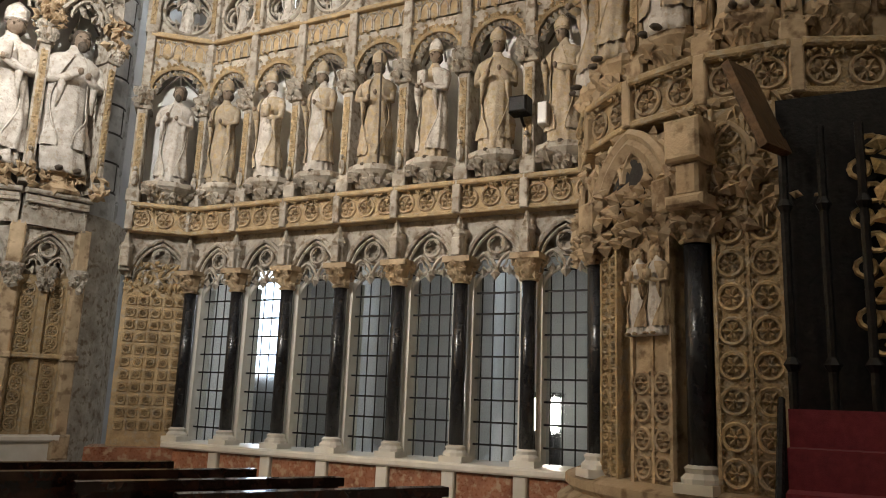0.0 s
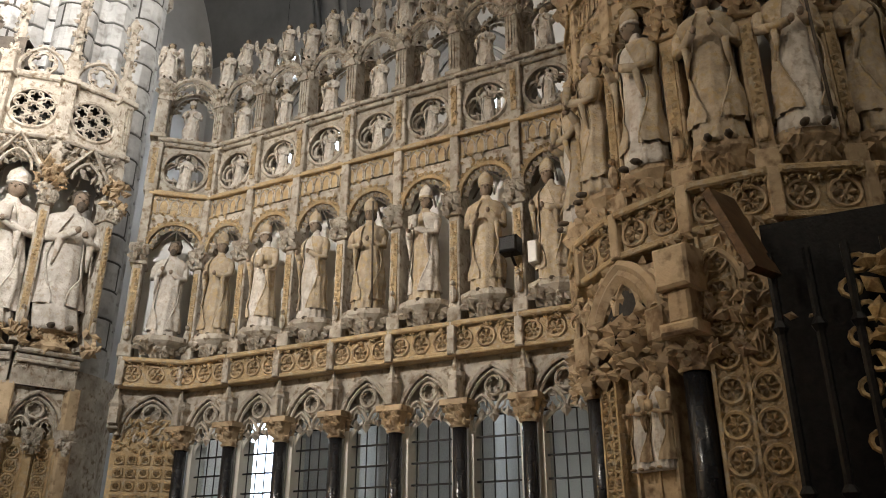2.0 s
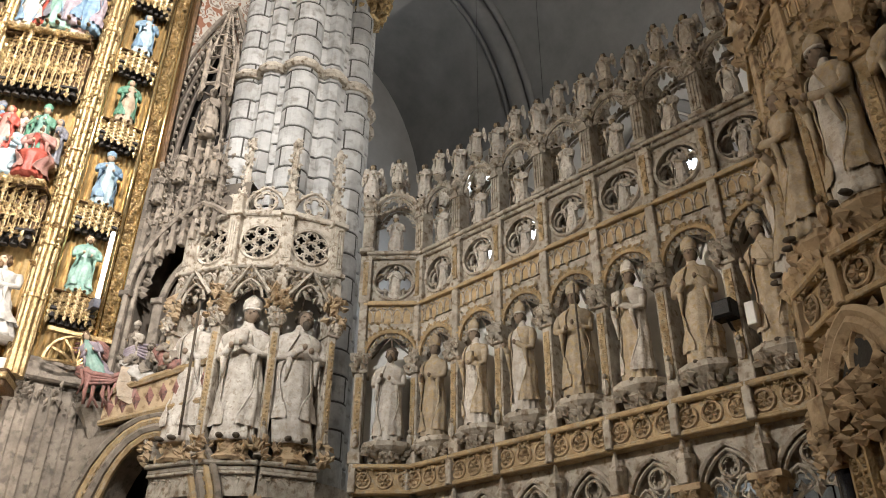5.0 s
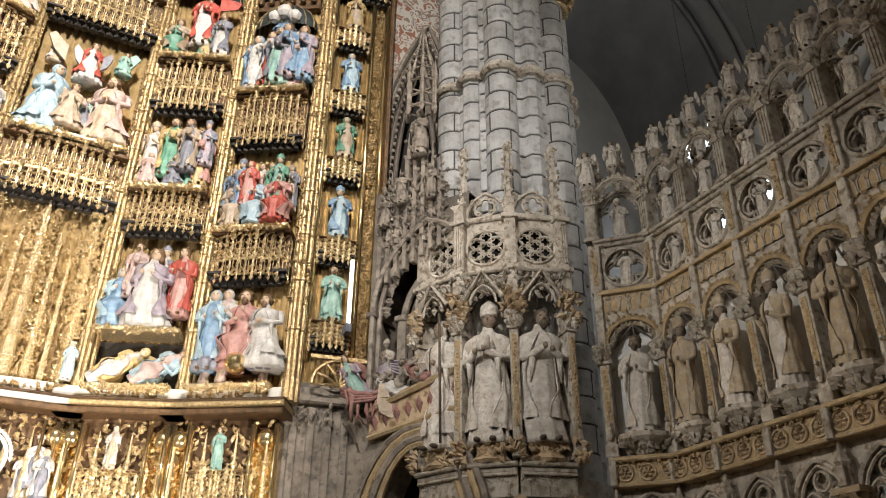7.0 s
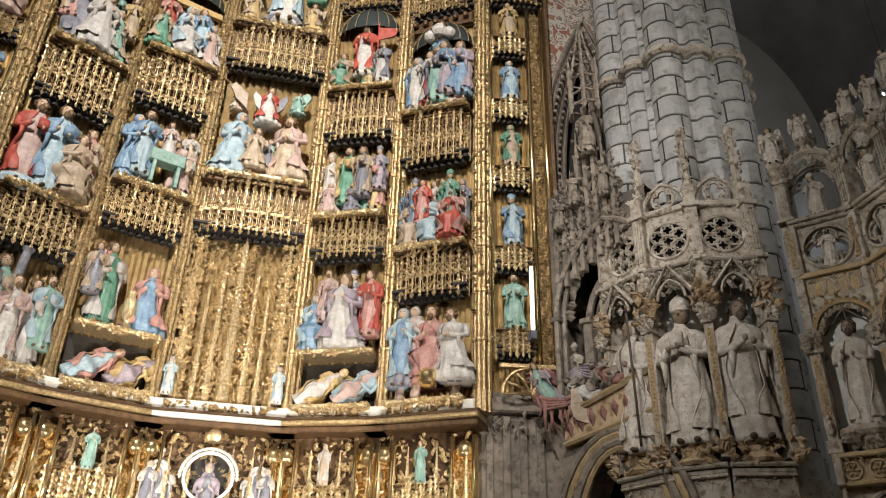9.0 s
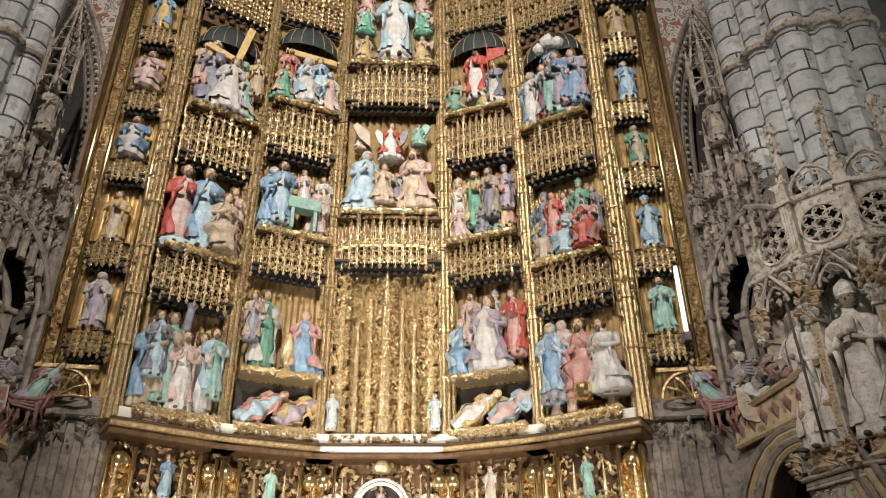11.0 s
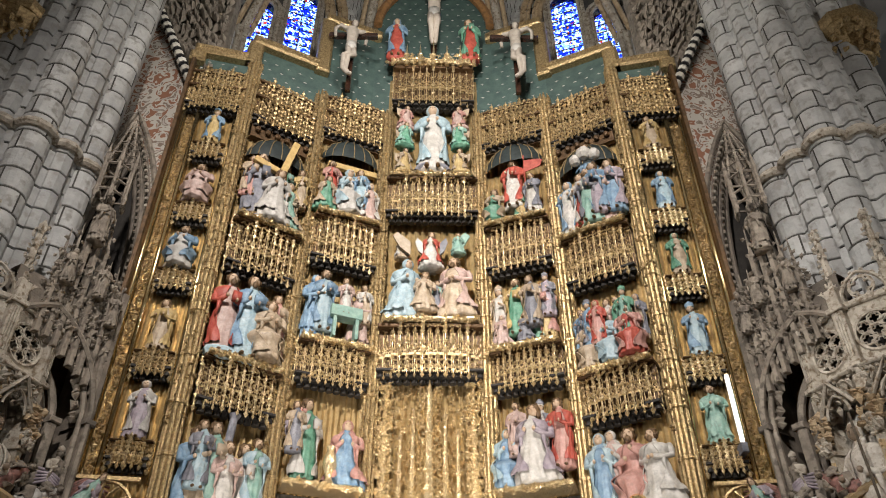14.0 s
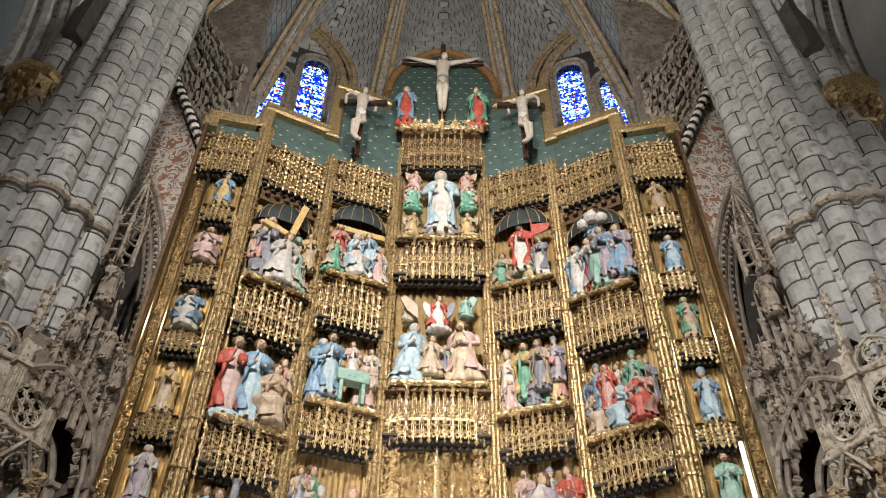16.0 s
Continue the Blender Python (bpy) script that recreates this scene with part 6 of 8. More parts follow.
def screen_storeys(m, w, k, statue=None, top=True, stone=None, sheight=1.5, frieze=True, warm=None):
    """All storeys of one bay above the openings, from the tracery to the angels."""
    stone, warm = stone or STONE, warm or OCHRE
    bay = thing("screen_bay", m, "carved limestone screen bay with niche, frieze and tracery", "screen wall", "screen bays", "structure")
    if frieze:
        fz = part("frieze", G().box(-w / 2, w / 2, -0.16, 0.5, 3.40, 3.66, 0).box(-w / 2, w / 2, -0.2, 0.5, 3.35, 3.40, 0, 0.01).box(-w / 2, w / 2, -0.24, 0.5, 3.66, 3.72, 0, 0.015).leaves(-w / 2, w / 2, 3.6, 3.67, -0.2, 24, 0.03, random.Random(k)), warm, bay, "ochre carved frieze with roundels")
        n = max(2, round(w / 0.256))
        for i in range(n):
            part("roundel", shared("roundel", roundel, WARM), None, fz, m=at(-w / 2 + w * (i + 0.5) / n, -0.16, 3.52))
    part("niche_back", G().box(-w / 2, w / 2, 0.17, 0.5, 3.72, 5.8), NICHE, bay)
    part("corbel", shared("corbel%.2f" % w, lambda: corbel(w), stone), None, bay, m=at(0, -0.06, 3.70))
    part("niche_arch", shared("niche_hood%.2f" % w, lambda: niche_hood(w), [stone, warm, DARKST]), None, bay, m=at(0, 0, 5.26 + sheight - 1.5))
    part("blind_arcade", shared("arcading%.2f" % w, lambda: arcading(w), [warm, stone]), None, bay, m=at(0, 0, 5.76 + sheight - 1.5))
    if top:
        part("quatrefoil_panel", shared("parapet%.2f" % w, lambda: parapet_panel(w), stone), None, bay, m=at(0, 0, 6.08))
        part("ogee_arch", shared("ogee%.2f" % w, lambda: ogee(w), stone), None, bay, m=at(0, 0, 7.62))
        part("ogee_arch", shared("ogee%.2f" % w, lambda: ogee(w), stone), None, bay, m=at(0, 0.42, 7.62))
    if statue is not None:
        robe, mantle, style = statue
        figure(m @ at(0.0, -0.10, 3.98, random.Random(k).uniform(-18, 18)), sheight - 0.13, "stand", style, robe, mantle, BRONZED, DARKHAIR, "life-size stone bishop statue with worn gilding in a niche", "niche statues", 1.0)
    if top:
        figure(m @ at(0, 0.05, 6.16), 0.6, "stand", 3 + k % 3, PALEST, PALEST, PALEST, DARKHAIR, "small stone figure inside a quatrefoil opening", "gallery figures", 1.1)
        figure(m @ at(0, 0.02, 6.94), 0.66, "stand", k % 3, PALEST, PALEST, SANDY, DARKHAIR, "small pale stone statue in the upper gallery", "gallery figures", 1.25)
        for y in (-0.04, 0.4):
            figure(m @ at(0.0, y, 8.14), 0.52, "stand", 23 + (k % 2) * 4, PALEST, PALEST, SANDY, DARKHAIR, "small stone angel standing on the gallery top", "gallery angels", 1.3)
    return bay


WINGS = G().plate([(0.03, 0.0), (0.1, 0.1), (0.14, 0.32), (0.1, 0.4), (0.04, 0.3)], 0.0, 0.02).plate([(-0.03, 0.0), (-0.1, 0.1), (-0.14, 0.32), (-0.1, 0.4), (-0.04, 0.3)], 0.0, 0.02)
WINGMESH = WINGS.mesh("angel_wings", PALEST)


def screen_post(m, k, top=True, stone=None, hh=1.56, warm=None):
    stone, warm = stone or STONE, warm or OCHRE
    post = thing("niche_post", m, "panelled stone post with carved strip between two niches", "post", "niche posts", "structure")
    part("post_shaft", shared("post%.2f" % hh, lambda: post_mesh(hh), [stone, warm]), None, post, m=at(0, 0, 3.74))
    part("pilaster_strip", G().box(-0.055, 0.055, -0.12, 0.3, 5.3, 6.1, 0, 0.01).box(-0.045, 0.045, -0.235, 0.0, 3.36, 3.72, 0, 0.01), stone, post)
    part("lower_pinnacle", shared("lowpin", lambda: G().box(-0.07, 0.07, -0.14, 0.3, 2.85, 3.2, 0, 0.015).box(-0.05, 0.05, -0.2, 0.0, 2.9, 3.1, 0, 0.01).lathe([(0.07, 3.1), (0.09, 3.14), (0.04, 3.22), (0.01, 3.38)], 6, (0, -0.12)), stone), None, post)
    if top:
        part("parapet_post", G().box(-0.085, 0.085, -0.1, 0.2, 6.08, 6.86, 0, 0.012).box(-0.035, 0.035, -0.112, -0.1, 6.2, 6.75, 1).leaves(-0.03, 0.03, 6.2, 6.75, -0.112, 20, 0.03, random.Random(k), 1), [stone, warm], post)
        part("rear_post", G().box(-0.09, 0.09, 0.3, 0.52, 5.8, 6.93, 0, 0.01), stone, post)
        for y in (0.0, 0.42):
            part("pinnacle_post", shared("pinpost", lambda: pinnacle_post(0.86), stone), None, post, m=at(0, y, 6.92))
            figure(m @ at(0, y, 7.92), 0.66, "stand", 23 + (k % 2) * 4, PALEST, PALEST, SANDY, DARKHAIR, "small stone angel standing on the gallery top", "gallery angels", 1.3)
            part("angel_wings", WINGMESH, None, post, m=at(0, y + 0.09, 8.2))
    return post


def black_column(m, r=0.075, z0=0.78, z1=2.62, stone=None, kind="structure"):
    col = thing("column", m, "slender polished black marble column with carved capital", "column", "screen columns")
    part("base", G().box(-0.13, 0.13, -0.13, 0.13, z0, z0 + 0.06).lathe([(0.13, z0 + 0.06), (0.13, z0 + 0.09), (0.1, z0 + 0.12), (0.11, z0 + 0.15), (r, z0 + 0.17)], 12), MARBLE, col)
    part("shaft", G().lathe([(r, z0 + 0.15), (r, z1 + 0.03)], 14), BLACKMARBLE, col, smooth=True)
    cap = G().lathe([(r + 0.02, z1), (r + 0.03, z1 + 0.02), (r + 0.01, z1 + 0.04), (0.12, z1 + 0.16), (0.15, z1 + 0.22)], 10).box(-0.16, 0.16, -0.16, 0.16, z1 + 0.22, z1 + 0.28)
    rnd = random.Random(1)
    for i in range(34):
        a = rnd.uniform(0, 6.28)
        z = rnd.uniform(0.05, 0.22)
        q = r + 0.02 + 0.3 * z
        cap.nub((q * math.cos(a), q * math.sin(a), z1 + z), 0.035, 0.035, 0.05, rnd.uniform(0, 3))
    part("capital", cap, stone or WARM, col, "carved honey stone capital")
    return col


def grille_window(m, w, k):
    win = thing("window_%d" % (20 + k), m, "tall glazed opening behind a wrought-iron grille", "window", "screen windows", "structure")
    part("pane", G().box(-w / 2, w / 2, 0.20, 0.206, 0.80, 3.0), GLASS, win).visible_shadow = False
    fr = G()
    for s in (-1, 1):
        fr.box(s * (w / 2 - 0.035) - 0.03, s * (w / 2 - 0.035) + 0.03, 0.05, 0.3, 0.8, 2.7)
    fr.tube(flat(rounded(-w / 2 + 0.04, w / 2 - 0.04, 2.55, 0.24), 0.1), 0.03, 6)
    part("window_frame", fr, MARBLE, win)
    bars = G()
    for i in range(9):
        z = 0.95 + i * 0.225
        bars.box(-w / 2, w / 2, 0.12, 0.14, z, z + 0.02)
    for i in range(4):
        x = -w / 2 + w * (i + 1) / 5
        bars.lathe([(0.008, 0.8), (0.008, 2.8)], 5, (x, 0.13))
    part("grille", bars, IRON, win)


# plinth of red marble panels with white blocks
plinth = thing("wall_plinth", WALLM, "red marble plinth with white marble blocks and sill", "plinth", kind="structure")
part("sill", G().box(-7.5, -1.9, -0.24, 0.5, 0.70, 0.78, 0, 0.02).box(-7.5, -1.9, -0.2, 0.5, 0.34, 0.40, 0, 0.02), MARBLE, plinth)
for k in range(-1, 7):
    u = -(FIRST + BAY * k)
    part("white_block", shared("wblock", lambda: G().box(-0.07, 0.07, -0.2, 0.4, 0.40, 0.70, 0, 0.012), MARBLE), None, plinth, m=at(u, 0, 0))
    if k < 6:
        part("red_panel", shared("rpanel", lambda: G().box(-0.31, 0.31, -0.17, 0.4, 0.41, 0.69, 0, 0.02), REDMARBLE), None, plinth, m=at(u - BAY / 2, 0, 0))
palette = [(SANDY, SANDY, 1), (SANDY, SANDY, 5), (SANDY, PALEST, 9), (SANDY, SANDY, 13), (PALEST, SANDY, 17), (PALEST, SANDY, 21), (SANDY, SANDY, 25)]
for k in range(-1, 6):
    u = -(FIRST + BAY * (k + 0.5))
    m = WALLM @ at(u, 0, 0)
    b = screen_storeys(m, BAY, k, palette[k + 1])
    part("tracery_arch", shared("tracery%.2f" % BAY, lambda: tracery_head(BAY), STONE), None, b, m=at(0, 0, 2.78))
    grille_window(m, BAY - 0.12, k + 2)
for k in range(-1, 7):
    m = WALLM @ at(-(FIRST + BAY * k), 0, 0)
    screen_post(m, k)
    black_column(m @ at(0, -0.02, 0))

# the angled return beside the pier: gilded carved door panel below
RM, RW = facet((7.44, 8.07), (8.0, 7.45))
b = screen_storeys(RM, RW, 7, (PALEST, PALEST, 4))
part("tracery_arch", tracery_head(RW), STONE, b, m=at(0, 0, 2.78))
door = thing("carved_relief", RM, "gilded door-like panel densely carved in small squares", "panel", "screen panels")
part("panel_board", G().box(-RW / 2, RW / 2, 0.05, 0.3, 0.7, 3.0), OCHRE, door)
for i in range(5):
    for j in range(11):
        part("flower", shared("sqf", lambda: square_flower(0.055), OCHRE), None, door, m=at(-0.3 + 0.15 * i, 0.05, 0.95 + 0.155 * j))
part("upper_carving", G().leaves(-RW / 2, RW / 2, 2.6, 3.0, 0.03, 90, 0.05, random.Random(1)), OCHRE, door, kind="stuff")
thing("step_block", RM, "red marble plinth under the carved panel", "plinth", kind="structure", data=G().box(-RW / 2 - 0.2, RW / 2 + 0.1, -0.2, 0.4, 0.3, 0.7).mesh("step_block", REDMARBLE))
screen_post(RM @ at(-RW / 2, 0, 0), 9)

# ---- cladding of the great piers beside the retable ----
def clad_pier(cx, cy, face, side):
    r, step = 1.72, 25.0
    w = 2 * r * math.tan(radians(step / 2)) + 0.01
    thing("pier_cladding_core", at(cx, cy), "limestone core of the pier cladding", "pier", kind="structure", data=G().lathe([(1.5, 0.0), (1.5, 3.4), (1.5, 3.72), (1.3, 3.73), (1.3, 6.6)], 28).mesh("clad_core", STONE))
    for k in range(-2, 1) if side > 0 else range(-1, 2):
        phi = face + step * (k + 0.5)
        m = pose(cx + r * math.cos(radians(phi)), cy + r * math.sin(radians(phi)), 0, 0, 0, phi + 90)
        bay = thing("pier_bay", m, "pier facet with panelled base, statue niche and rosette gallery", "pier cladding", "pier bays", "structure")
        bz = part("base_course", G().box(-w / 2, w / 2, -0.1, 0.4, 0.3, 0.78, 0, 0.02).box(-w / 2, w / 2, -0.16, 0.4, 0.72, 0.8, 0, 0.02), MARBLE, bay)
        pn = part("lower_panel", G().box(-w / 2, w / 2, 0.0, 0.3, 0.8, 2.75).box(-w / 2, -w / 2 + 0.1, -0.08, 0.1, 0.8, 2.6, 0, 0.01).box(w / 2 - 0.1, w / 2, -0.08, 0.1, 0.8, 2.6, 0, 0.01).box(-0.05, 0.05, -0.06, 0.1, 0.8, 2.6, 0, 0.01).box(-w / 2, w / 2, -0.1, 0.1, 1.72, 1.78, 0, 0.01), OCHRE, bay, "gilded lower panel with carved flowers")
        for s in (-1, 1):
            for j in range(11):
                part("flower", shared("pflower", lambda: square_flower(0.08), OCHRE), None, pn, m=at(s * w * 0.22, 0.0, 0.92 + 0.165 * j))
        capl = G()
        rnd = random.Random(k + 9)
        for u in (-w / 2, 0.0, w / 2):
            capl.lathe([(0.06, 2.55), (0.1, 2.7), (0.13, 2.8), (0.13, 2.86)], 8, (u, -0.05))
            for i in range(16):
                capl.nub((u + rnd.uniform(-0.1, 0.1), -0.13 - rnd.uniform(0, 0.05), rnd.uniform(2.58, 2.84)), 0.04, 0.04, 0.05, rnd.uniform(0, 3))
        part("capital_row", capl, STONE, bay)
        part("tracery_arch", shared("tracery%.2f" % w, lambda: tracery_head(w), STONE), None, bay, m=at(0, 0, 2.84))
        part("frieze", G().box(-w / 2, w / 2, -0.1, 0.4, 3.36, 3.66).box(-w / 2, w / 2, -0.18, 0.4, 3.66, 3.74, 0, 0.02).box(-w / 2 - 0.02, w / 2 + 0.02, -0.24, 0.4, 3.74, 3.80, 0, 0.02), STONE, bay)
        part("blind_arcade", shared("arcadingp%.2f" % w, lambda: arcading(w), [STONE, STONE]), None, bay, m=at(0, -0.05, 3.36))
        part("pedestal", G().lathe([(0.26, 3.8), (0.3, 3.84), (0.22, 3.92), (0.22, 4.02), (0.27, 4.06)], 8, (0, -0.02)).leaves(-0.25, 0.25, 3.8, 4.05, -0.2, 30, 0.07, rnd), WARM, bay)
        part("niche_back", G().box(-w / 2, w / 2, 0.26, 0.4, 3.8, 6.6), NICHE, bay)
        part("niche_arch", shared("gableh", lambda: niche_hood(w).box(-w / 2, w / 2, -0.16, 0.3, 0.5, 0.56, 0, 0.02).leaves(-w / 2, w / 2, 0.3, 0.54, -0.1, 40, 0.05, random.Random(7), 0), [STONE, WARM, DARKST]), None, bay, m=at(0, -0.1, 6.15))
        gal = G()
        for (dx, dz) in [(0, 0)] + [(0.19 * math.cos(math.pi * q / 3 + 0.5), 0.19 * math.sin(math.pi * q / 3 + 0.5)) for q in range(6)]:
            gal.tube(ring((dx, 7.18 + dz), 0.098, -0.06, 10), 0.016, 4, closed=True)
            gal.tube(flat(foil((dx, 7.18 + dz), 0.085, 4, 3), -0.05), 0.014, 4, closed=True)
        gal.tube(ring((0, 7.18), 0.31, -0.07, 22), 0.03, 5, closed=True)
        holed(gal, -w / 2, w / 2, 6.72, 7.64, (0, 7.18), 0.3, -0.07, 0.0)
        gal.box(-w / 2, w / 2, -0.13, 0.05, 7.64, 7.74, 0, 0.02).box(-w / 2, w / 2, -0.15, 0.1, 6.64, 6.74, 0, 0.02)
        cr = pointed(-w / 2 + 0.06, w / 2 - 0.06, 7.74, 0.44, 7)
        gal.tube(flat(cr, -0.06), 0.03, 5).tube(flat(foil((0, 7.92), 0.17, 4, 4), -0.06), 0.025, 4, closed=True).tube(ring((0, 7.92), 0.18, -0.06, 14), 0.02, 4, closed=True)
        for x, z in cr[::2]:
            gal.nub((x, -0.06, z + 0.04), 0.04, 0.03, 0.05, x * 5)
        part("rosette_gallery", gal, STONE, bay, "pierced gallery of seven small rosettes")
        # dark sheet that paints the shade behind the pierced rosettes
        part("gallery_shadow", G().box(-w / 2, w / 2, 0.2, 0.24, 6.6, 7.64), SHADEBLACK, bay)
        gb = G().tube([(-w / 2 + 0.08, -0.3, 6.2), (0, -0.36, 6.62), (w / 2 - 0.08, -0.3, 6.2)], 0.035, 5).leaves(-w / 2 + 0.05, w / 2 - 0.05, 6.2, 6.6, -0.24, 50, 0.07, rnd, 0, 0.9)
        gb.tube(flat(pointed(-0.2, 0.2, 6.12, 0.3, 5), -0.3), 0.022, 5)
        part("canopy_gable", gb, STONE, bay)
        figure(m @ at(0, -0.08, 4.06), 2.0, "stand", (2, 1, 0, 3)[k + 2] + 8, PALEST, PALEST, BRONZED, DARKHAIR, "large pale stone king or bishop statue on the pier", "pier statues", 1.12)
    # posts on either side with tall crocketed pinnacles
    for k in range(-2, 2) if side > 0 else range(-1, 3):
        phi = face + step * k
        rr = r / math.cos(radians(step / 2)) - 0.02
        m = pose(cx + rr * math.cos(radians(phi)), cy + rr * math.sin(radians(phi)), 0, 0, 0, phi + 90)
        post = thing("pier_post", m, "panelled stone post topped by a crocketed pinnacle", "post", "pier posts", "structure")
        part("post_shaft", shared("post2.3", lambda: post_mesh(2.3), [STONE, OCHRE]), None, post, m=at(0, -0.1, 3.86))
        part("lower_shaft", G().box(-0.09, 0.09, -0.12, 0.3, 0.5, 3.4, 0, 0.02).box(-0.12, 0.12, -0.16, 0.3, 0.5, 0.8, 0, 0.02).box(-0.11, 0.11, -0.15, 0.3, 1.7, 1.78, 0, 0.02), WARM, post)
        pin = G().box(-0.09, 0.09, -0.2, 0.1, 6.2, 8.0, 0, 0.012).box(-0.13, 0.13, -0.25, 0.13, 6.7, 6.78, 0, 0.012).box(-0.13, 0.13, -0.25, 0.13, 7.6, 7.68, 0, 0.012).box(-0.1, 0.1, -0.22, 0.1, 6.3, 6.6, 0, 0.02)
        for s in (-0.04, 0, 0.04):
            pin.box(s - 0.011, s + 0.011, -0.22, -0.2, 6.85, 7.55)
        pin.lathe([(0.1, 8.0), (0.12, 8.05), (0.07, 8.12), (0.05, 9.0), (0.07, 9.05), (0.08, 9.12), (0.01, 9.25)], 6)
        rnd = random.Random(k + 3)
        for i in range(34):
            a = rnd.uniform(0, 6.28)
            pin.nub((0.09 * math.cos(a), 0.09 * math.sin(a), 8.0 + 0.035 * i), 0.035, 0.035, 0.05, rnd.uniform(0, 3))
        part("pinnacle", pin, STONE, post)
        part("leaf_bracket", G().leaves(-0.18, 0.18, 5.85, 6.35, -0.24, 46, 0.08, rnd, 0, 0.9).leaves(-0.12, 0.12, 3.8, 4.1, -0.24, 16, 0.08, rnd, 0, 0.9), WARM, post)


clad_pier(*PIER_S, 237.8, 1)
clad_pier(*PIER_N, 302.2, -1)

# ---- the rounded pier at the west end of the screen ----
WC, WR = (7.3, 0.2), 1.64
RC, RR = (7.15, 0.42), 1.34              # the gallery ring above, set a little apart
thing("west_pier_core", at(*WC), "rounded limestone pier behind its carved cladding", "pier", kind="structure", data=G().lathe([(1.66, 0.0), (1.66, 3.3)], 40).lathe([(1.0, 3.3), (1.0, 28.0)], 32, (RC[0] - WC[0], RC[1] - WC[1])).mesh("west_core", WARM))


def on_pier(phi, r=WR):
    return pose(WC[0] + r * math.cos(radians(phi)), WC[1] + r * math.sin(radians(phi)), 0, 0, 0, phi + 90)


def on_ring(phi, r=RR):
    return pose(RC[0] + r * math.cos(radians(phi)), RC[1] + r * math.sin(radians(phi)), 0, 0, 0, phi + 90)


wstep = 22.0
ww = 2 * RR * math.tan(radians(wstep / 2)) + 0.01
for k in range(6):
    phi = 112 + wstep * k
    b = screen_storeys(on_ring(phi), ww, 30 + k, (SANDY if k % 2 else PALEST, SANDY, (0, 9, 1, 5, 13, 17)[k]), top=False, stone=WARM)
    figure(on_ring(phi) @ at(0, -0.02, 6.4), 1.5, "stand", 4 * k + 1, SANDY, WARM, BRONZED, DARKHAIR, "stone bishop statue in the upper tier of the pier", "niche statues", 1.2)
    part("niche_arch", shared("niche_hood%.2f" % ww, lambda: niche_hood(ww), [WARM, OCHRE, DARKST]), None, b, m=at(0, 0, 7.7))
    part("corbel", shared("corbel%.2f" % ww, lambda: corbel(ww), WARM), None, b, m=at(0, -0.02, 6.1))
for k in range(7):
    phi = 101 + wstep * k
    screen_post(on_ring(phi, RR / math.cos(radians(wstep / 2)) - 0.02), 40 + k, top=False, stone=WARM)
basem = thing("west_pier_base", at(*WC), "stepped honey stone base moulding of the pier", "plinth", kind="structure",
              data=G().lathe([(2.1, 0.0), (2.1, 0.5), (2.0, 0.56), (1.98, 0.7), (1.88, 0.76), (1.92, 0.8), (1.92, 0.86), (1.82, 0.9), (1.7, 0.92)], 40).mesh("west_base", WARM))
for phi in (127.0, 159.8, 181.0):
    black_column(on_pier(phi, 1.78), 0.085, 0.88, 2.42)
for phi, wd, mat in ((170.2, 0.42, OCHRE), (148.4, 0.36, WARM), (134.0, 0.24, OCHRE)):
    pm = on_pier(phi, 1.72)
    panel = thing("carved_relief", pm, "tall stone panel carved with rows of flower roundels", "panel", "screen panels")
    top_z = 3.3 if phi > 165 else 2.6
    body = part("panel_board", G().box(-wd / 2, wd / 2, -0.06, 0.1, 0.9, top_z, 0, 0.01).box(-0.012, 0.012, -0.075, -0.05, 0.9, top_z).box(-wd / 2, -wd / 2 + 0.025, -0.09, 0.0, 0.9, top_z).box(wd / 2 - 0.025, wd / 2, -0.09, 0.0, 0.9, top_z), mat, panel)
    cols = 2
    step = wd / cols
    z = 0.9 + step * 0.55
    while z < top_z - 0.1:
        if not (140 < phi < 160 and 1.55 < z < 2.5):
            for c in range(cols):
                part("flower", shared("wflower%.2f" % step, lambda: square_flower(step * 0.42), mat), None, body, m=at(-wd / 2 + step * (c + 0.5), -0.06, z))
        z += step
    if 140 < phi < 160:
        for s in (-1, 1):
            figure(pm @ at(0.08 * s, -0.1, 1.85), 0.6, "stand", 3, PALEST, WARM, WARM, WARM, "small relief figure on the pier panel", "relief figures", 1.1)
            part("little_arch", G().tube(flat(pointed(0.08 * s - 0.08, 0.08 * s + 0.08, 2.42, 0.14), -0.08), 0.016, 5), WARM, panel)
arch = G()
for rr, off in ((0.07, 0.0), (0.045, 0.08)):
    arch.tube([(x, -0.14 - off * 0.3, z) for x, z in pointed(-0.34 - off, 0.34 + off, 2.72, 0.5 + off, 8)], rr, 6)
for x, z in pointed(-0.24, 0.24, 2.72, 0.38, 6):
    arch.nub((x, -0.1, z), 0.07, 0.07, 0.09, x * 6)
for x in (-0.4, 0.4):
    arch.box(x - 0.08, x + 0.08, -0.28, 0.05, 2.62, 2.86, 0, 0.02)
    arch.leaves(x - 0.13, x + 0.13, 2.5, 2.9, -0.2, 26, 0.075, random.Random(3))
thing("projecting_arch", on_pier(143), "projecting cusped arch over the pier's shadowed recess", "arch", "pier arches", data=arch.mesh("projecting_arch", WARM))
# flat dark plate painted as the shade under the projecting arch
thing("dark_recess", on_pier(143, 1.79), "flat dark sheet painted as shade under the cusped arch", "niche", data=G().plate(pointed(-0.26, 0.26, 2.72, 0.4) , -0.01, 0.02).mesh("dark_recess", SHADEBLACK))
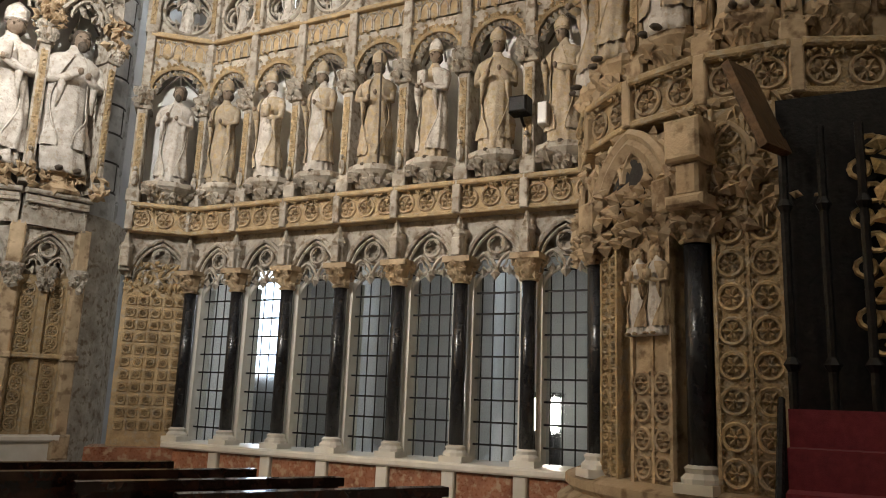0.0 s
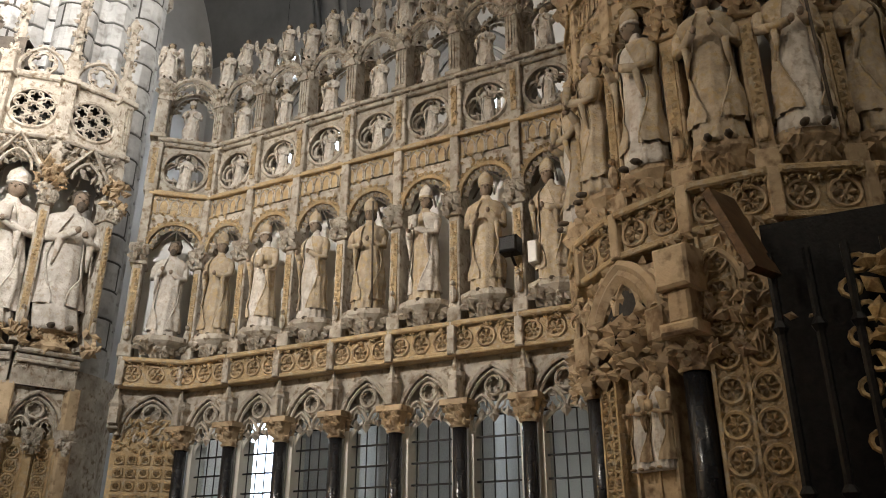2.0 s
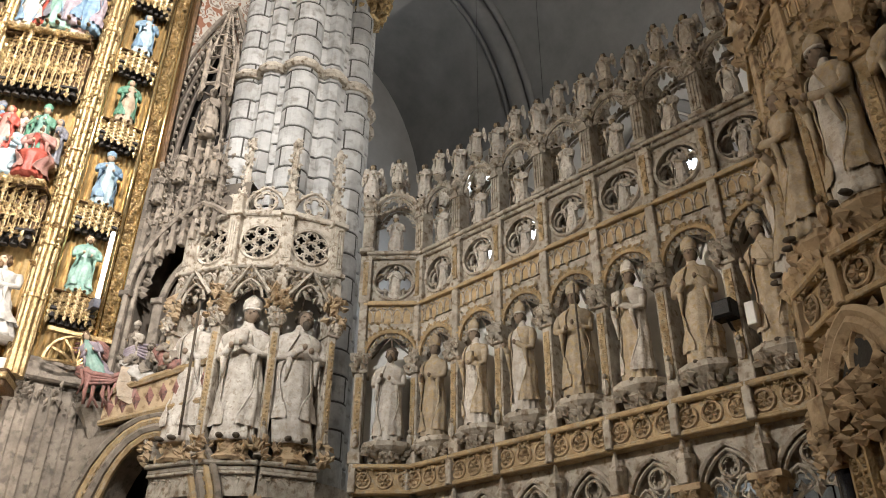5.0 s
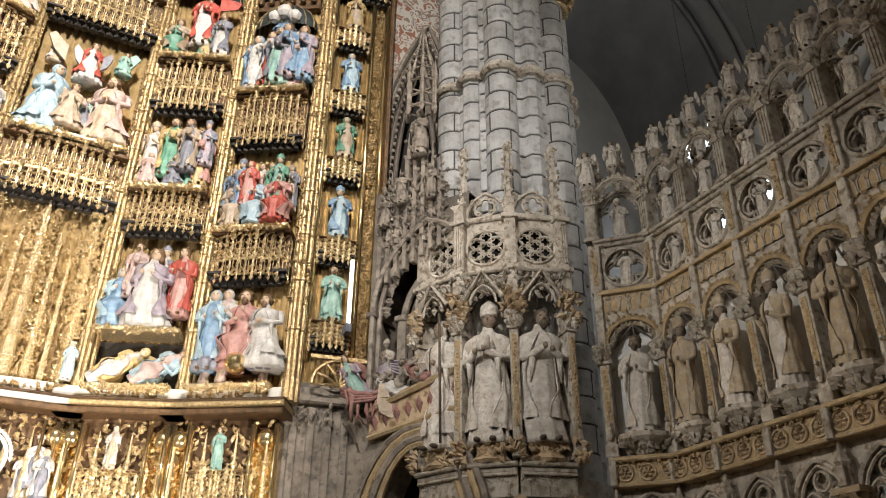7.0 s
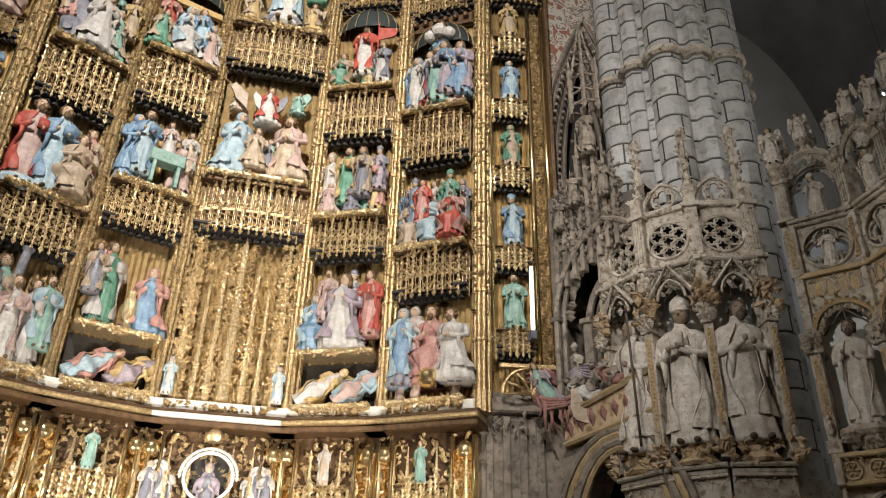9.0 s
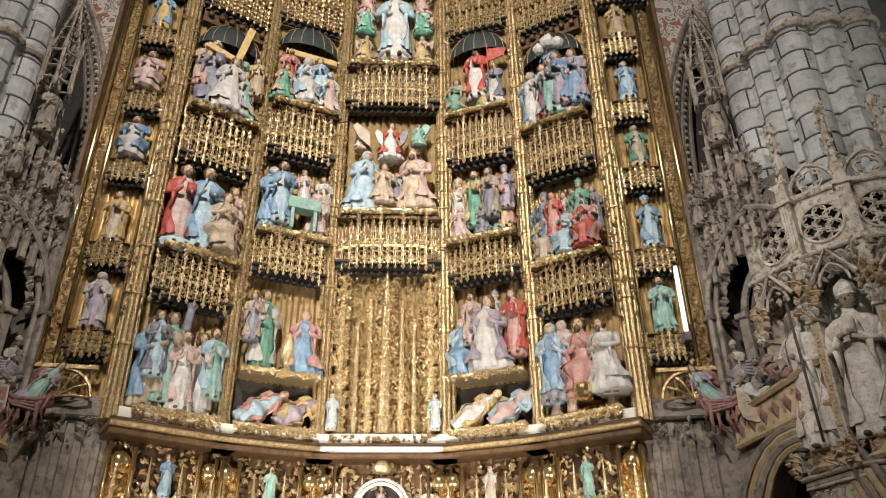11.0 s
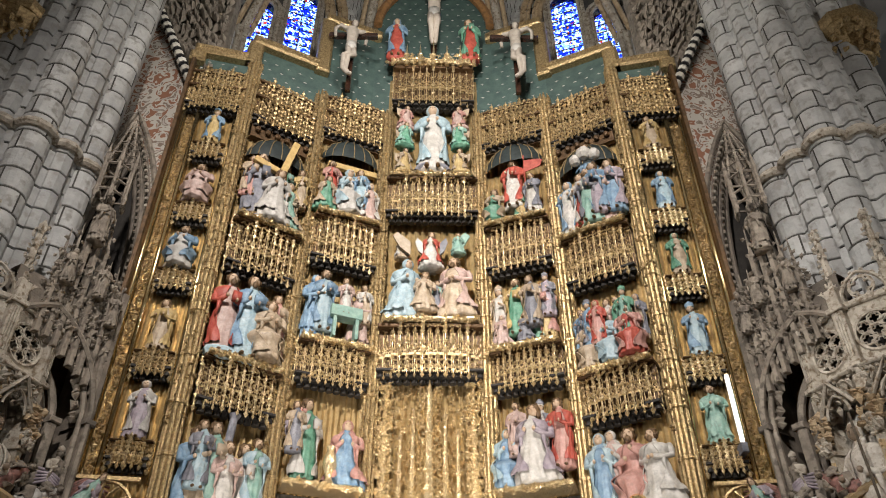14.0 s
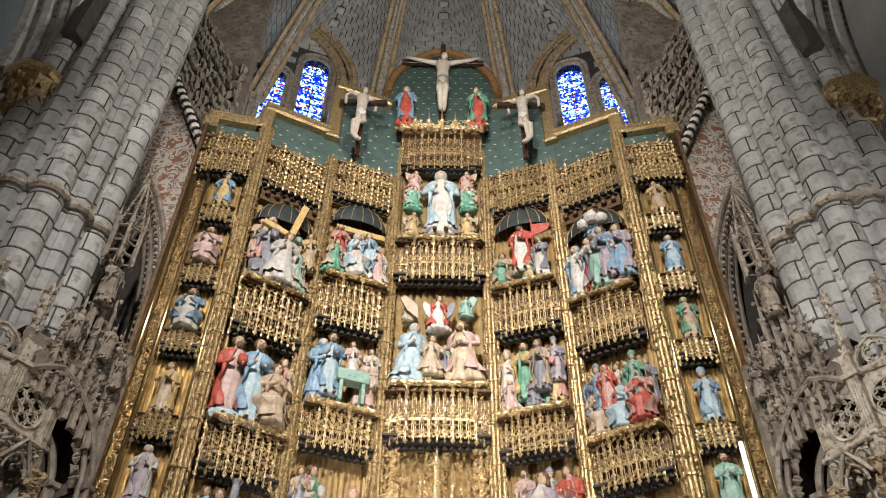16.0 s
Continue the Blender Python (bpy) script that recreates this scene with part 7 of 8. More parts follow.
thing("wooden_plank", look((5.25, 0.50, 3.42), (5.15, 0.30, 2.85)) @ pose(0, 0, 0, 0, 0, 0), "rough brown wooden plank leaning against the pier", "plank", data=G().box(-0.13, 0.13, -0.03, 0.03, -0.62, 0.0, 0, 0.01).mesh("wooden_plank", BROWNWOOD))
bx = thing("bracket_block", on_pier(161, 1.86), "plain stone bracket block on the pier", "bracket", data=G().box(-0.12, 0.12, -0.18, 0.1, 2.92, 3.2, 0, 0.02).box(-0.08, 0.08, -0.12, 0.1, 2.7, 2.92, 0, 0.02).box(-0.13, 0.13, -0.17, 0.1, 2.62, 2.7, 0, 0.02).mesh("bracket_block", WARM))
# gilded iron gate screen standing beside the pier
reja = thing("gate_screen", pose(5.3, 0.27, 0, 0, 0, -90), "dark wrought-iron gate screen with gilded scrolls", "gate", "gate")
# solid dark sheet added behind the bars to hide the lit pier stone
part("gate_board", G().box(-0.03, 2.4, 0.05, 0.12, 1.2, 3.22), IRON, reja)
for i in range(8):
    part("bar", shared("gatebar", lambda: G().lathe([(0.025, 0.9), (0.025, 1.6), (0.05, 1.64), (0.025, 1.68), (0.025, 2.5), (0.045, 2.54), (0.025, 2.58), (0.025, 3.0)], 7), IRON), None, reja, m=at(0.0 + 0.2 * i, -0.03, 0))
gs = G()
rnd = random.Random(2)
for i in range(9):
    z = 1.75 + 0.14 * i
    gs.tube(ring((0.42 + 0.03 * (-1) ** i, z), 0.05, -0.02, 10), 0.016, 5, closed=True)
    gs.leaves(0.5, 0.95, z - 0.08, z + 0.08, -0.03, 7, 0.07, rnd)
    gs.nub((0.5, -0.03, z), 0.05, 0.04, 0.08, i)
part("gilded_scrolls", gs, OLDGOLD, reja, "gilded scrolls on the gate", kind="stuff")
# red carpeted steps
stair = thing("pulpit_steps", at(), "short flight of steps covered in dark red carpet", "steps")
for i in range(7):
    part("step", G().box(3.7 + 0.25 * i, 5.6, -2.2, 0.30, 0.2 * i, 0.2 * i + 0.2, 0, 0.012), CARPET, stair)
part("carpet_edge", G().box(4.5, 4.54, -2.2, 0.34, 0.0, 0.06), DARKWOOD, stair)
thing("hand_rail", at(), "dark iron stair rail", "rail", data=G().tube([(4.5, 0.33, 0.75), (5.2, 0.33, 1.45)], 0.02, 6).tube([(4.5, 0.33, 0.0), (4.5, 0.33, 0.75)], 0.018, 6).tube([(5.2, 0.33, 0.0), (5.2, 0.33, 1.42)], 0.018, 6).mesh("hand_rail", IRON))

# floodlight and its box on the wall
lampt = thing("flood_lamp_fixture", WALLM @ at(-2.86, -0.28, 4.42), "small black floodlight clamped on the screen", "floodlight", "fixtures")
part("housing", G().box(-0.1, 0.1, -0.1, 0.08, -0.08, 0.1, 0, 0.02), IRON, lampt)
part("bracket", G().tube([(0, 0.0, -0.08), (0.0, 0.1, -0.16), (0, 0.28, -0.16)], 0.015, 6), IRON, lampt)
thing("junction_box", WALLM @ at(-2.62, -0.25, 4.33), "white plastic electrical box on the screen", "box", "fixtures", data=G().box(-0.05, 0.05, -0.04, 0.25, -0.12, 0.12, 0, 0.01).mesh("junction_box", MARBLE))

# ---- the dim aisle beyond the grilles ----
aw = thing("window_40", pose(15.55, 12.3, 0, 0, 0, -90), "bright daylit aisle window with bluish glass", "window", "aisle windows", "structure")
part("pane", G().plate(pointed(-0.42, 0.42, 4.3, 0.8) + [(0.42, 1.9), (-0.42, 1.9)], -0.02, 0.0), DAYGLOW, aw)
part("window_frame", G().tube(flat([(-0.45, 1.9)] + pointed(-0.45, 0.45, 4.3, 0.85) + [(0.45, 1.9)], -0.04), 0.06, 6).box(-0.02, 0.02, -0.05, -0.03, 1.9, 5.0), STONE, aw)
for y in (2.2, 5.2, 8.4):
    col = G().lathe([(0.5, 0), (0.5, 0.5), (0.36, 0.6), (0.34, 6.5), (0.5, 7.0), (0.52, 7.3)], 14, (12.6, y + 2.6))
    thing("aisle_column", at(), "plain grey stone column in the aisle", "column", "aisle columns", data=col.mesh("aisle_column", PLASTER, True))
al = thing("aisle_lamp_box", at(12.8, 4.35, 0), "lit reading lamp box in the aisle", "lamp", "fixtures")
part("lamp_body", G().box(-0.2, 0.2, -0.25, 0.25, 0.0, 1.0).box(-0.2, 0.2, -0.3, 0.3, 1.52, 1.6), IRON, al)
part("lamp_glass", G().box(-0.14, 0.14, -0.22, 0.22, 1.0, 1.5), LAMPGLOW, al)
for x, y, z, r in ((10.6, 8.6, 3.9, 0.09), (10.6, 6.9, 4.0, 0.09)):
    pl = thing("hanging_lamp", at(x, y, z), "bright hanging lamp glass in the aisle", "lamp", "hanging lamps")
    part("bulb", G().lathe([(0.4 * r, -1.5 * r), (r, -r), (1.1 * r, r), (0.5 * r, 1.6 * r)], 10), LAMPGLOW, pl)
    part("cord", G().tube([(0, 0, 1.5 * r), (0, 0, (18.84 if x < 10.8 else 19.12) - z)], 0.004, 4), IRON, pl)

# high daylit windows in the far aisle wall
for i, (y, z, hw, hh) in enumerate(((14.35, 11.75, 0.5, 1.1), (12.7, 11.75, 0.5, 1.1), (11.15, 11.7, 0.5, 1.1), (6.55, 11.55, 0.45, 1.0), (13.3, 14.9, 0.2, 0.4), (12.55, 14.8, 0.2, 0.4))):
    hwin = thing("window_%d" % (41 + i), pose(15.56, y, z, 0, 0, -90), "small high aisle window bright with daylight", "window", "aisle windows", "structure")
    part("pane", G().plate(pointed(-hw, hw, hh * 0.35, hh * 0.6) + [(hw, -hh), (-hw, -hh)], -0.02, 0.0), DAYGLOW, hwin)
    part("window_frame", G().tube(flat([(-hw, -hh)] + pointed(-hw, hw, hh * 0.35, hh * 0.62) + [(hw, -hh)], -0.04), 0.05, 6).box(-0.025, 0.025, -0.05, -0.03, -hh, hh * 0.9), STONE, hwin)

far = thing("aisle_arcade", at(), "pale stone wall arches along the far aisle wall", "arch", "aisle arches", "structure")
for y in (-1.0, 4.2, 9.4):
    for rr, off in ((0.16, 0.0), (0.08, 0.35)):
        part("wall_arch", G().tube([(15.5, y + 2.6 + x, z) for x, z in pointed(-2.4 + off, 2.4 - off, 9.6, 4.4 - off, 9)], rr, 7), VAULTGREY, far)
    part("wall_shaft", G().lathe([(0.16, 0.0), (0.16, 9.5), (0.26, 9.8)], 8, (15.4, y)), PLASTER, far)

# ---- benches ----
for i, (ex, ey) in enumerate(((4.18, 3.70), (4.18, 3.07), (4.15, 2.46), (4.14, 1.84))):
    bn = thing("bench", pose(ex, ey, 0, 0, 0, 148 + 0.0), "dark polished walnut pew with a rounded top rail", "bench", "pews")
    L = 1.3 + 0.5 * (i == 0)
    part("top_rail", G().box(0, L, -0.035, 0.06, 0.91, 0.955, 0, 0.012), DARKWOOD, bn)
    part("backrest", G().box(0.02, L - 0.02, 0.0, 0.03, 0.45, 0.91, 0, 0.004), DARKWOOD, bn)
    part("seat", G().box(0.02, L - 0.02, 0.03, 0.42, 0.42, 0.46, 0, 0.008), DARKWOOD, bn)
    for x in (0.0, L - 0.05):
        part("end_panel", G().box(x, x + 0.05, -0.02, 0.44, 0.0, 0.62, 0, 0.008), DARKWOOD, bn)


ROSEDIM = make("faded_rose_paint", (0.20, 0.09, 0.075), (0.36, 0.19, 0.16), 6, 0.6, 0, 0.4, 40, 0.015, (0.12, 0.08, 0.07))


# ---- the bays between the retable and the piers ----
def side_bay(s):
    """A tomb front below, with a great beaded arch in the wall behind it; s is 1 south, -1 north."""
    def plane(a, b):
        return facet(a, b) if s > 0 else facet((-b[0], b[1]), (-a[0], a[1]))

    m, w = plane((5.2, 10.95), (6.05, 9.6))
    rnd = random.Random(21)

    def X(v):
        # v runs from the retable towards the pier
        return s * (v - w / 2)

    def line(pts, y):
        return [(X(v), y, z) for v, z in pts]

    def block(g, v0, v1, y0, y1, z0, z1, b=0.0):
        return g.box(min(X(v0), X(v1)), max(X(v0), X(v1)), y0, y1, z0, z1, 0, b)

    bay = thing("side_bay", m, "limestone tomb bay, darkened for shade, with arches, tracery and statues", "tomb wall", "side bays", "structure")
    # the wide lower arch with gilded edge mouldings
    low = G()
    ar = rounded(0.12, 1.66, 2.7, 1.5, 16)
    out = sorted((X(v), z) for v, z in [(-0.42, 2.7), (0.1199, 2.7)] + ar)
    for (xa, za), (xb, zb) in zip(out, out[1:]):
        if xb - xa > 1e-4:
            low.spandrel(xa, xb, 4.36, [(xa, za), (xb, zb)], -0.02, 0.5)
    block(low, -0.42, 0.12, -0.02, 0.5, 0.3, 2.7)
    part("lower_arch", low, SHADEDST, bay)
    for off, rr, mt in ((0.02, 0.05, OCHRE), (0.15, 0.065, SHADEDST), (0.28, 0.05, OCHRE), (0.40, 0.05, SHADEDST)):
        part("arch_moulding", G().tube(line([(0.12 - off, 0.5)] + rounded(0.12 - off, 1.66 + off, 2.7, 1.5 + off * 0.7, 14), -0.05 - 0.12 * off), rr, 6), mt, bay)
    orn = G()
    for v, z in rounded(-0.10, 1.88, 2.7, 1.66, 40):
        orn.nub((X(v), -0.09, z), 0.045, 0.04, 0.05, rnd.uniform(0, 3))
    part("arch_carving", orn, OCHRE, bay, kind="stuff")
    # near-black sheet set behind the lower arch as its shade
    part("archway_shadow", block(G(), -0.3, w, 0.9, 1.0, 0, 4.7), SHADEBLACK, bay)
    for i in range(3):
        part("jamb_shaft", G().lathe([(0.075, 0.3), (0.055, 0.5), (0.05, 4.15), (0.085, 4.3), (0.09, 4.4)], 8, (X(-0.56 - 0.13 * i), 0.06 + 0.06 * i)), SHADEDST, bay)
    # sloping parapet with a row of carved shields
    par = [(0.0, 4.36), (w, 4.62), (w, 5.2), (0.0, 4.80)]
    part("sloping_parapet", G().plate([(X(v), z) for v, z in par], -0.1, 0.4), WARM, bay, "honey stone parapet carved with shields")
    cop = G()
    for z0, z1, r in ((4.82, 5.22, 0.06), (4.38, 4.64, 0.045)):
        cop.tube([(X(0.0), -0.12, z0), (X(w), -0.12, z1)], r, 6)
    part("parapet_moulding", cop, OCHRE, bay)
    for i in range(8):
        t = (i + 0.5) / 8
        part("shield", shared("tombshield", lambda: G().nub((0, 0, 0), 0.07, 0.07, 0.15, 0.15), ROSEDIM), None, bay, m=at(X(w * t), -0.1, 4.60 + 0.33 * t))
    # reclining figures on the parapet
    for i, (v, z) in enumerate(((0.55, 4.98), (1.05, 5.12))):
        figure(m @ at(X(v), 0.02, z) @ pose(0, 0, 0, 0, -52 * s, 0), 0.75, "sit", 3 + i, (TINT["white"], ROSEDIM)[i], SHADEDST, SHADEDST, DARKHAIR, "faded reclining figure on the tomb parapet", "tomb statues", 1.1)
    # the deep double arch of the tomb niche
    outer = pointed(-0.08, 2.0, 6.45, 1.5, 10)
    inner = pointed(0.32, 1.75, 6.35, 0.95, 10)
    wall = G()
    run = sorted((X(v), z) for v, z in outer if v <= w + 0.2)
    for (xa, za), (xb, zb) in zip(run, run[1:]):
        if xb - xa > 1e-4:
            wall.spandrel(xa, xb, 8.3, [(xa, za), (xb, zb)], 0.0, 0.25)
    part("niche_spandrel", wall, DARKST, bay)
    for pts, y, r, mt in ((outer, -0.05, 0.05, SHADEDST), ([(v + 0.07, z - 0.05) for v, z in outer], 0.05, 0.045, SHADEDST), (inner, 0.28, 0.06, SHADEDST), ([(v + 0.12, z - 0.08) for v, z in inner], 0.34, 0.05, DARKST)):
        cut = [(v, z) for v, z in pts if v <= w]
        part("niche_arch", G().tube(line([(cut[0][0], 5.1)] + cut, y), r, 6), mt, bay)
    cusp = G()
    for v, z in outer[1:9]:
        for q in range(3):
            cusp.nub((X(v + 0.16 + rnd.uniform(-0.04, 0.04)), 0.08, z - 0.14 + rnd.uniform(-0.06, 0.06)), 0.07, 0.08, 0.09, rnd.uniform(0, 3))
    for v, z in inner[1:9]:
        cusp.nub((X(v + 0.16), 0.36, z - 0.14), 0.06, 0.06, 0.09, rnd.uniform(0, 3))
    part("cusp_carving", cusp, SHADEDST, bay, kind="stuff")
    part("inner_jamb", block(block(G(), 0.22, 0.34, 0.22, 0.5, 5.0, 6.45, 0.02), 0.18, 0.38, 0.18, 0.5, 6.36, 6.46, 0.02), SHADEDST, bay)
    # dark brown sheet that paints the shade at the back of the tomb niche
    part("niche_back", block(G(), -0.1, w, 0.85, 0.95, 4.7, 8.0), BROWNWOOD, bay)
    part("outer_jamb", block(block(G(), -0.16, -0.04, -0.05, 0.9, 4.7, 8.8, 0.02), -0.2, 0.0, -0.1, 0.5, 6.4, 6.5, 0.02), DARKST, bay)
    figure(m @ at(X(0.08), 0.16, 5.2), 0.8, "stand", 5, SHADEDST, STONE, SHADEDST, DARKHAIR, "stone statue in the tomb's jamb, darkened for shade", "tomb statues", 1.2)
    # openwork of pinnacles, lancets and little statues climbing over the arch
    for i in range(8):
        v = -0.02 + 0.17 * i
        h = 8.9 + 1.5 * math.exp(-((v - 0.72) / 0.32) ** 2) + 0.25 * (i % 2)
        pn = G().box(X(v) - 0.04, X(v) + 0.04, -0.06, 0.06, 6.9 + 0.5 * min(1, v), h - 0.7, 0, 0.01).lathe([(0.07, h - 0.7), (0.035, h - 0.6), (0.006, h)], 5, (X(v), 0.0))
        for j in range(14):
            pn.nub((X(v) + 0.055 * (-1) ** j, -0.03, 7.5 + (h - 7.6) * j / 14), 0.04, 0.04, 0.055, rnd.uniform(0, 3))
        part("pinnacle", pn, SHADEDST, bay)
        if i < 7:
            x0, x1 = sorted((X(v), X(v + 0.17)))
            part("lancet", G().tube(flat(pointed(x0, x1, 8.0 + 0.2 * (i % 3), 0.2), 0.0), 0.022, 5).tube(flat(pointed(x0, x1, 8.6, 0.2), 0.02), 0.02, 5).box(x0 + 0.05, x1 - 0.05, 0.06, 0.1, 7.6, 8.5), SHADEDST, bay)
    lo, hi = sorted((X(-0.05), X(1.35)))
    part("tracery_foliage", G().leaves(lo, hi, 7.6, 8.9, -0.03, 240, 0.06, rnd, 0, 0.9), SHADEDST, bay, kind="stuff")
    for i, (v, z, h) in enumerate(((0.12, 8.0, 0.62), (0.45, 8.35, 0.66), (0.80, 9.25, 0.95), (1.05, 8.3, 0.66))):
        figure(m @ at(X(v), -0.14, z), h, "stand", 3 + i, SHADEDST, SHADEDST, SHADEDST, DARKHAIR, "stone statue among the tomb tracery, darkened for shade", "tomb statues", 1.15)
    spire = thing("tomb_spire", m @ at(X(0.80), -0.1, 0), "pierced stone spire canopy over a statue", "canopy", "tomb spires")
    sp = G()
    for k in range(6):
        a2 = 2 * math.pi * k / 6
        ca, sa = math.cos(a2), math.sin(a2)
        sp.tube([(0.25 * ca, 0.2 * sa, 10.2), (0.25 * ca, 0.2 * sa, 10.95), (0.0, 0.0, 12.3)], 0.022, 5)
        for z in (10.3, 10.55, 10.9):
            sp.tube([(0.25 * ca, 0.2 * sa, z), (0.25 * math.cos(a2 + 1.05), 0.2 * math.sin(a2 + 1.05), z)], 0.024, 5)
        sp.lathe([(0.02, 10.1), (0.05, 10.2), (0.03, 10.3), (0.03, 10.9), (0.05, 10.95), (0.005, 11.35)], 5, (0.29 * ca, 0.24 * sa))
        for j in range(9):
            t = j / 9
            sp.nub((0.25 * (1 - t) * ca, 0.2 * (1 - t) * sa, 10.95 + 1.35 * t), 0.04, 0.04, 0.055, j)
        for z in (11.2, 11.5, 11.8):
            f_ = (12.3 - z) / 1.35
            sp.tube([(0.25 * f_ * ca, 0.2 * f_ * sa, z), (0.25 * f_ * math.cos(a2 + 1.05), 0.2 * f_ * math.sin(a2 + 1.05), z)], 0.016, 4)
    part("spire", sp, SHADEDST, spire)
    # the wall behind: a great arch with beaded mouldings under painted plaster
    m2, w2 = plane((5.32, 11.5), (7.6, 11.62))

    def Y(v):
        return s * (v - w2 / 2)

    back = thing("arched_wall", m2, "painted plaster wall over a deep moulded arch", "wall", "side bays", "structure")
    ga = pointed(-0.02, 1.9, 9.5, 4.1, 12)
    up = G()
    run = sorted((Y(v), z) for v, z in ga + [(1.9001, 9.5), (w2, 9.5)])
    for (xa, za), (xb, zb) in zip(run, run[1:]):
        if xb - xa > 1e-4:
            up.spandrel(xa, xb, 14.7, [(xa, za), (xb, zb)], 0.0, 0.3)
    up.plate([(Y(0.0), 14.7), (Y(w2), 14.7), (Y(w2), 19.4), (Y(0.0), 14.72)], 0.0, 0.3)
    part("painted_wall", up, DAMASK, back, "white plaster painted with terracotta damask")
    for off, rr, y, mt in ((-0.16, 0.06, -0.02, SHADEDST), (-0.04, 0.06, 0.05, DARKST), (0.10, 0.05, 0.14, SHADEDST), (0.22, 0.06, 0.22, DARKST), (0.34, 0.05, 0.30, SHADEDST), (0.46, 0.06, 0.38, DARKST)):
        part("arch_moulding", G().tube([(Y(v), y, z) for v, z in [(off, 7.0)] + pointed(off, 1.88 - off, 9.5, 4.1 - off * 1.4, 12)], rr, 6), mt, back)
    for off, y, mt in ((0.03, 0.04, STONE), (0.28, 0.22, SHADEDST)):
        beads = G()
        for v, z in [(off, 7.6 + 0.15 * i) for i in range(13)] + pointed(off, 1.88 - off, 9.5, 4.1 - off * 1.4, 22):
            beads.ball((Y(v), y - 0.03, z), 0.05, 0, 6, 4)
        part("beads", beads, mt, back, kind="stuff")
    # flat near-black sheet in place of the shade inside the great arch
    part("dark_opening", G().box(-w2 / 2, w2 / 2, 0.75, 0.85, 4.0, 14.4), SHADEBLACK, back)
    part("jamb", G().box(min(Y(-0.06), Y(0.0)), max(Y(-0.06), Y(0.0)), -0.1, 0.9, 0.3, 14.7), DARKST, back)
    # the striped scroll coping
    sc = thing("striped_coping", m2, "black and white striped scroll along the sloping wall top", "coping", "copings")
    p0, p1 = Vector((Y(0.02), -0.12, 14.75)), Vector((Y(1.9), -0.12, 18.75))
    for i in range(30):
        c0, c1 = p0.lerp(p1, i / 30), p0.lerp(p1, (i + 0.93) / 30)
        part("stripe", G().tube([c0, c0.lerp(c1, 0.5) + Vector((0, -0.03, 0)), c1], 0.11, 8), BLACKMARBLE if i % 2 else MARBLE, sc)
    # carved mass above the coping
    rub = G().plate([(Y(-0.35), 14.9), (Y(0.0), 14.9), (Y(1.95), 19.1), (Y(1.95), 22.0), (Y(-0.35), 22.0)], 0.3, 0.6)
    for i in range(26):
        v, t = -0.3 + 0.085 * i, i / 25
        for q in range(9):
            z = 15.1 + 2.05 * max(0.0, v) + 0.36 * q + rnd.uniform(-0.08, 0.08)
            rub.nub((Y(v + rnd.uniform(-0.04, 0.04)), 0.22 - 0.12 * rnd.random(), z), 0.09, 0.16, 0.17, rnd.uniform(-0.5, 0.5))
            if q % 3 == 0:
                rub.ball((Y(v), 0.12, z + 0.1), 0.07, 0, 6, 5, (1, 1, 1.5))
    part("carved_corbel_mass", rub, SHADEDST, back, kind="stuff")
    # angel with rose drapery and a shield at the foot
    am = pose(5.12 * s, 10.98, 0, 0, 0, -24 * s)
    figure(am @ pose(-0.05 * s, 0.0, 4.95, 0, 28 * -s, 0), 0.85, "kneel", 3, TINT["mint"], TINT["violet"], label="painted angel leaning over a shield", group="tomb angels", width=0.9)
    folds = G()
    rn = random.Random(14)
    for i in range(13):
        u, dz = -0.36 + 0.055 * i + rn.uniform(-0.02, 0.02), rn.uniform(-0.08, 0.08)
        z = 5.12 - 0.12 * math.sin(math.pi * i / 12)
        folds.tube([(u * s, -0.12, z + 0.05), ((u + 0.03) * s, -0.2 - rn.uniform(0, 0.05), z - 0.08), ((u + rn.uniform(-0.02, 0.08)) * s, -0.19, z - 0.24 + dz), ((u + rn.uniform(0.0, 0.12)) * s, -0.14, z - 0.40 + dz)], rn.uniform(0.022, 0.05), 6, taper=0.5)
    for i in range(4):
        z = 5.14 - 0.03 * i
        folds.tube([(-0.42 * s, -0.1, z), (-0.2 * s, -0.24, z - 0.1 - 0.02 * i), (0.06 * s, -0.25, z - 0.12), (0.34 * s, -0.12, z + 0.08 + 0.02 * i)], rn.uniform(0.02, 0.04), 6)
    thing("carved_drapery", am, "hanging swag of rose painted drapery", "drapery", "tomb angels", data=folds.mesh("carved_drapery", ROSEDIM, True))
    sh = G().plate([(-0.2, 0.25), (0.2, 0.25), (0.22, -0.05), (0.15, -0.22), (0.0, -0.28), (-0.15, -0.22), (-0.22, -0.05)], -0.05, 0.03)
    for i, (x, z) in enumerate(((-0.1, 0.12), (0.1, 0.12), (-0.1, -0.1), (0.1, -0.1))):
        sh.box(x - 0.085, x + 0.085, -0.058, -0.05, z - 0.09, z + 0.09, i % 2)
    thing("painted_shield", am @ at(0.36 * s, -0.28, 4.92, 0), "faded tan and rose quartered shield", "shield", "tomb angels", data=sh.mesh("painted_shield", [TINT["tan"], ROSEDIM]))
    for k, (x0, dirn, tint) in enumerate(((-0.05, -1, ROSEDIM), (0.1, 1, TINT["violet"]))):
        wg = G()
        for j in range(5):
            wg.tube([(0, 0, 0.04 * j), (0.2 * dirn * s, -0.03, 0.16 + 0.035 * j), (0.5 * dirn * s, 0.0, 0.05 + 0.075 * j)], 0.035, 6, taper=0.5)
        thing("carved_wing", am @ at(x0 * s, 0.05, 5.35), "spread painted wing of the shield angel", "wing", "tomb angels", data=wg.mesh("carved_wing", tint, True))
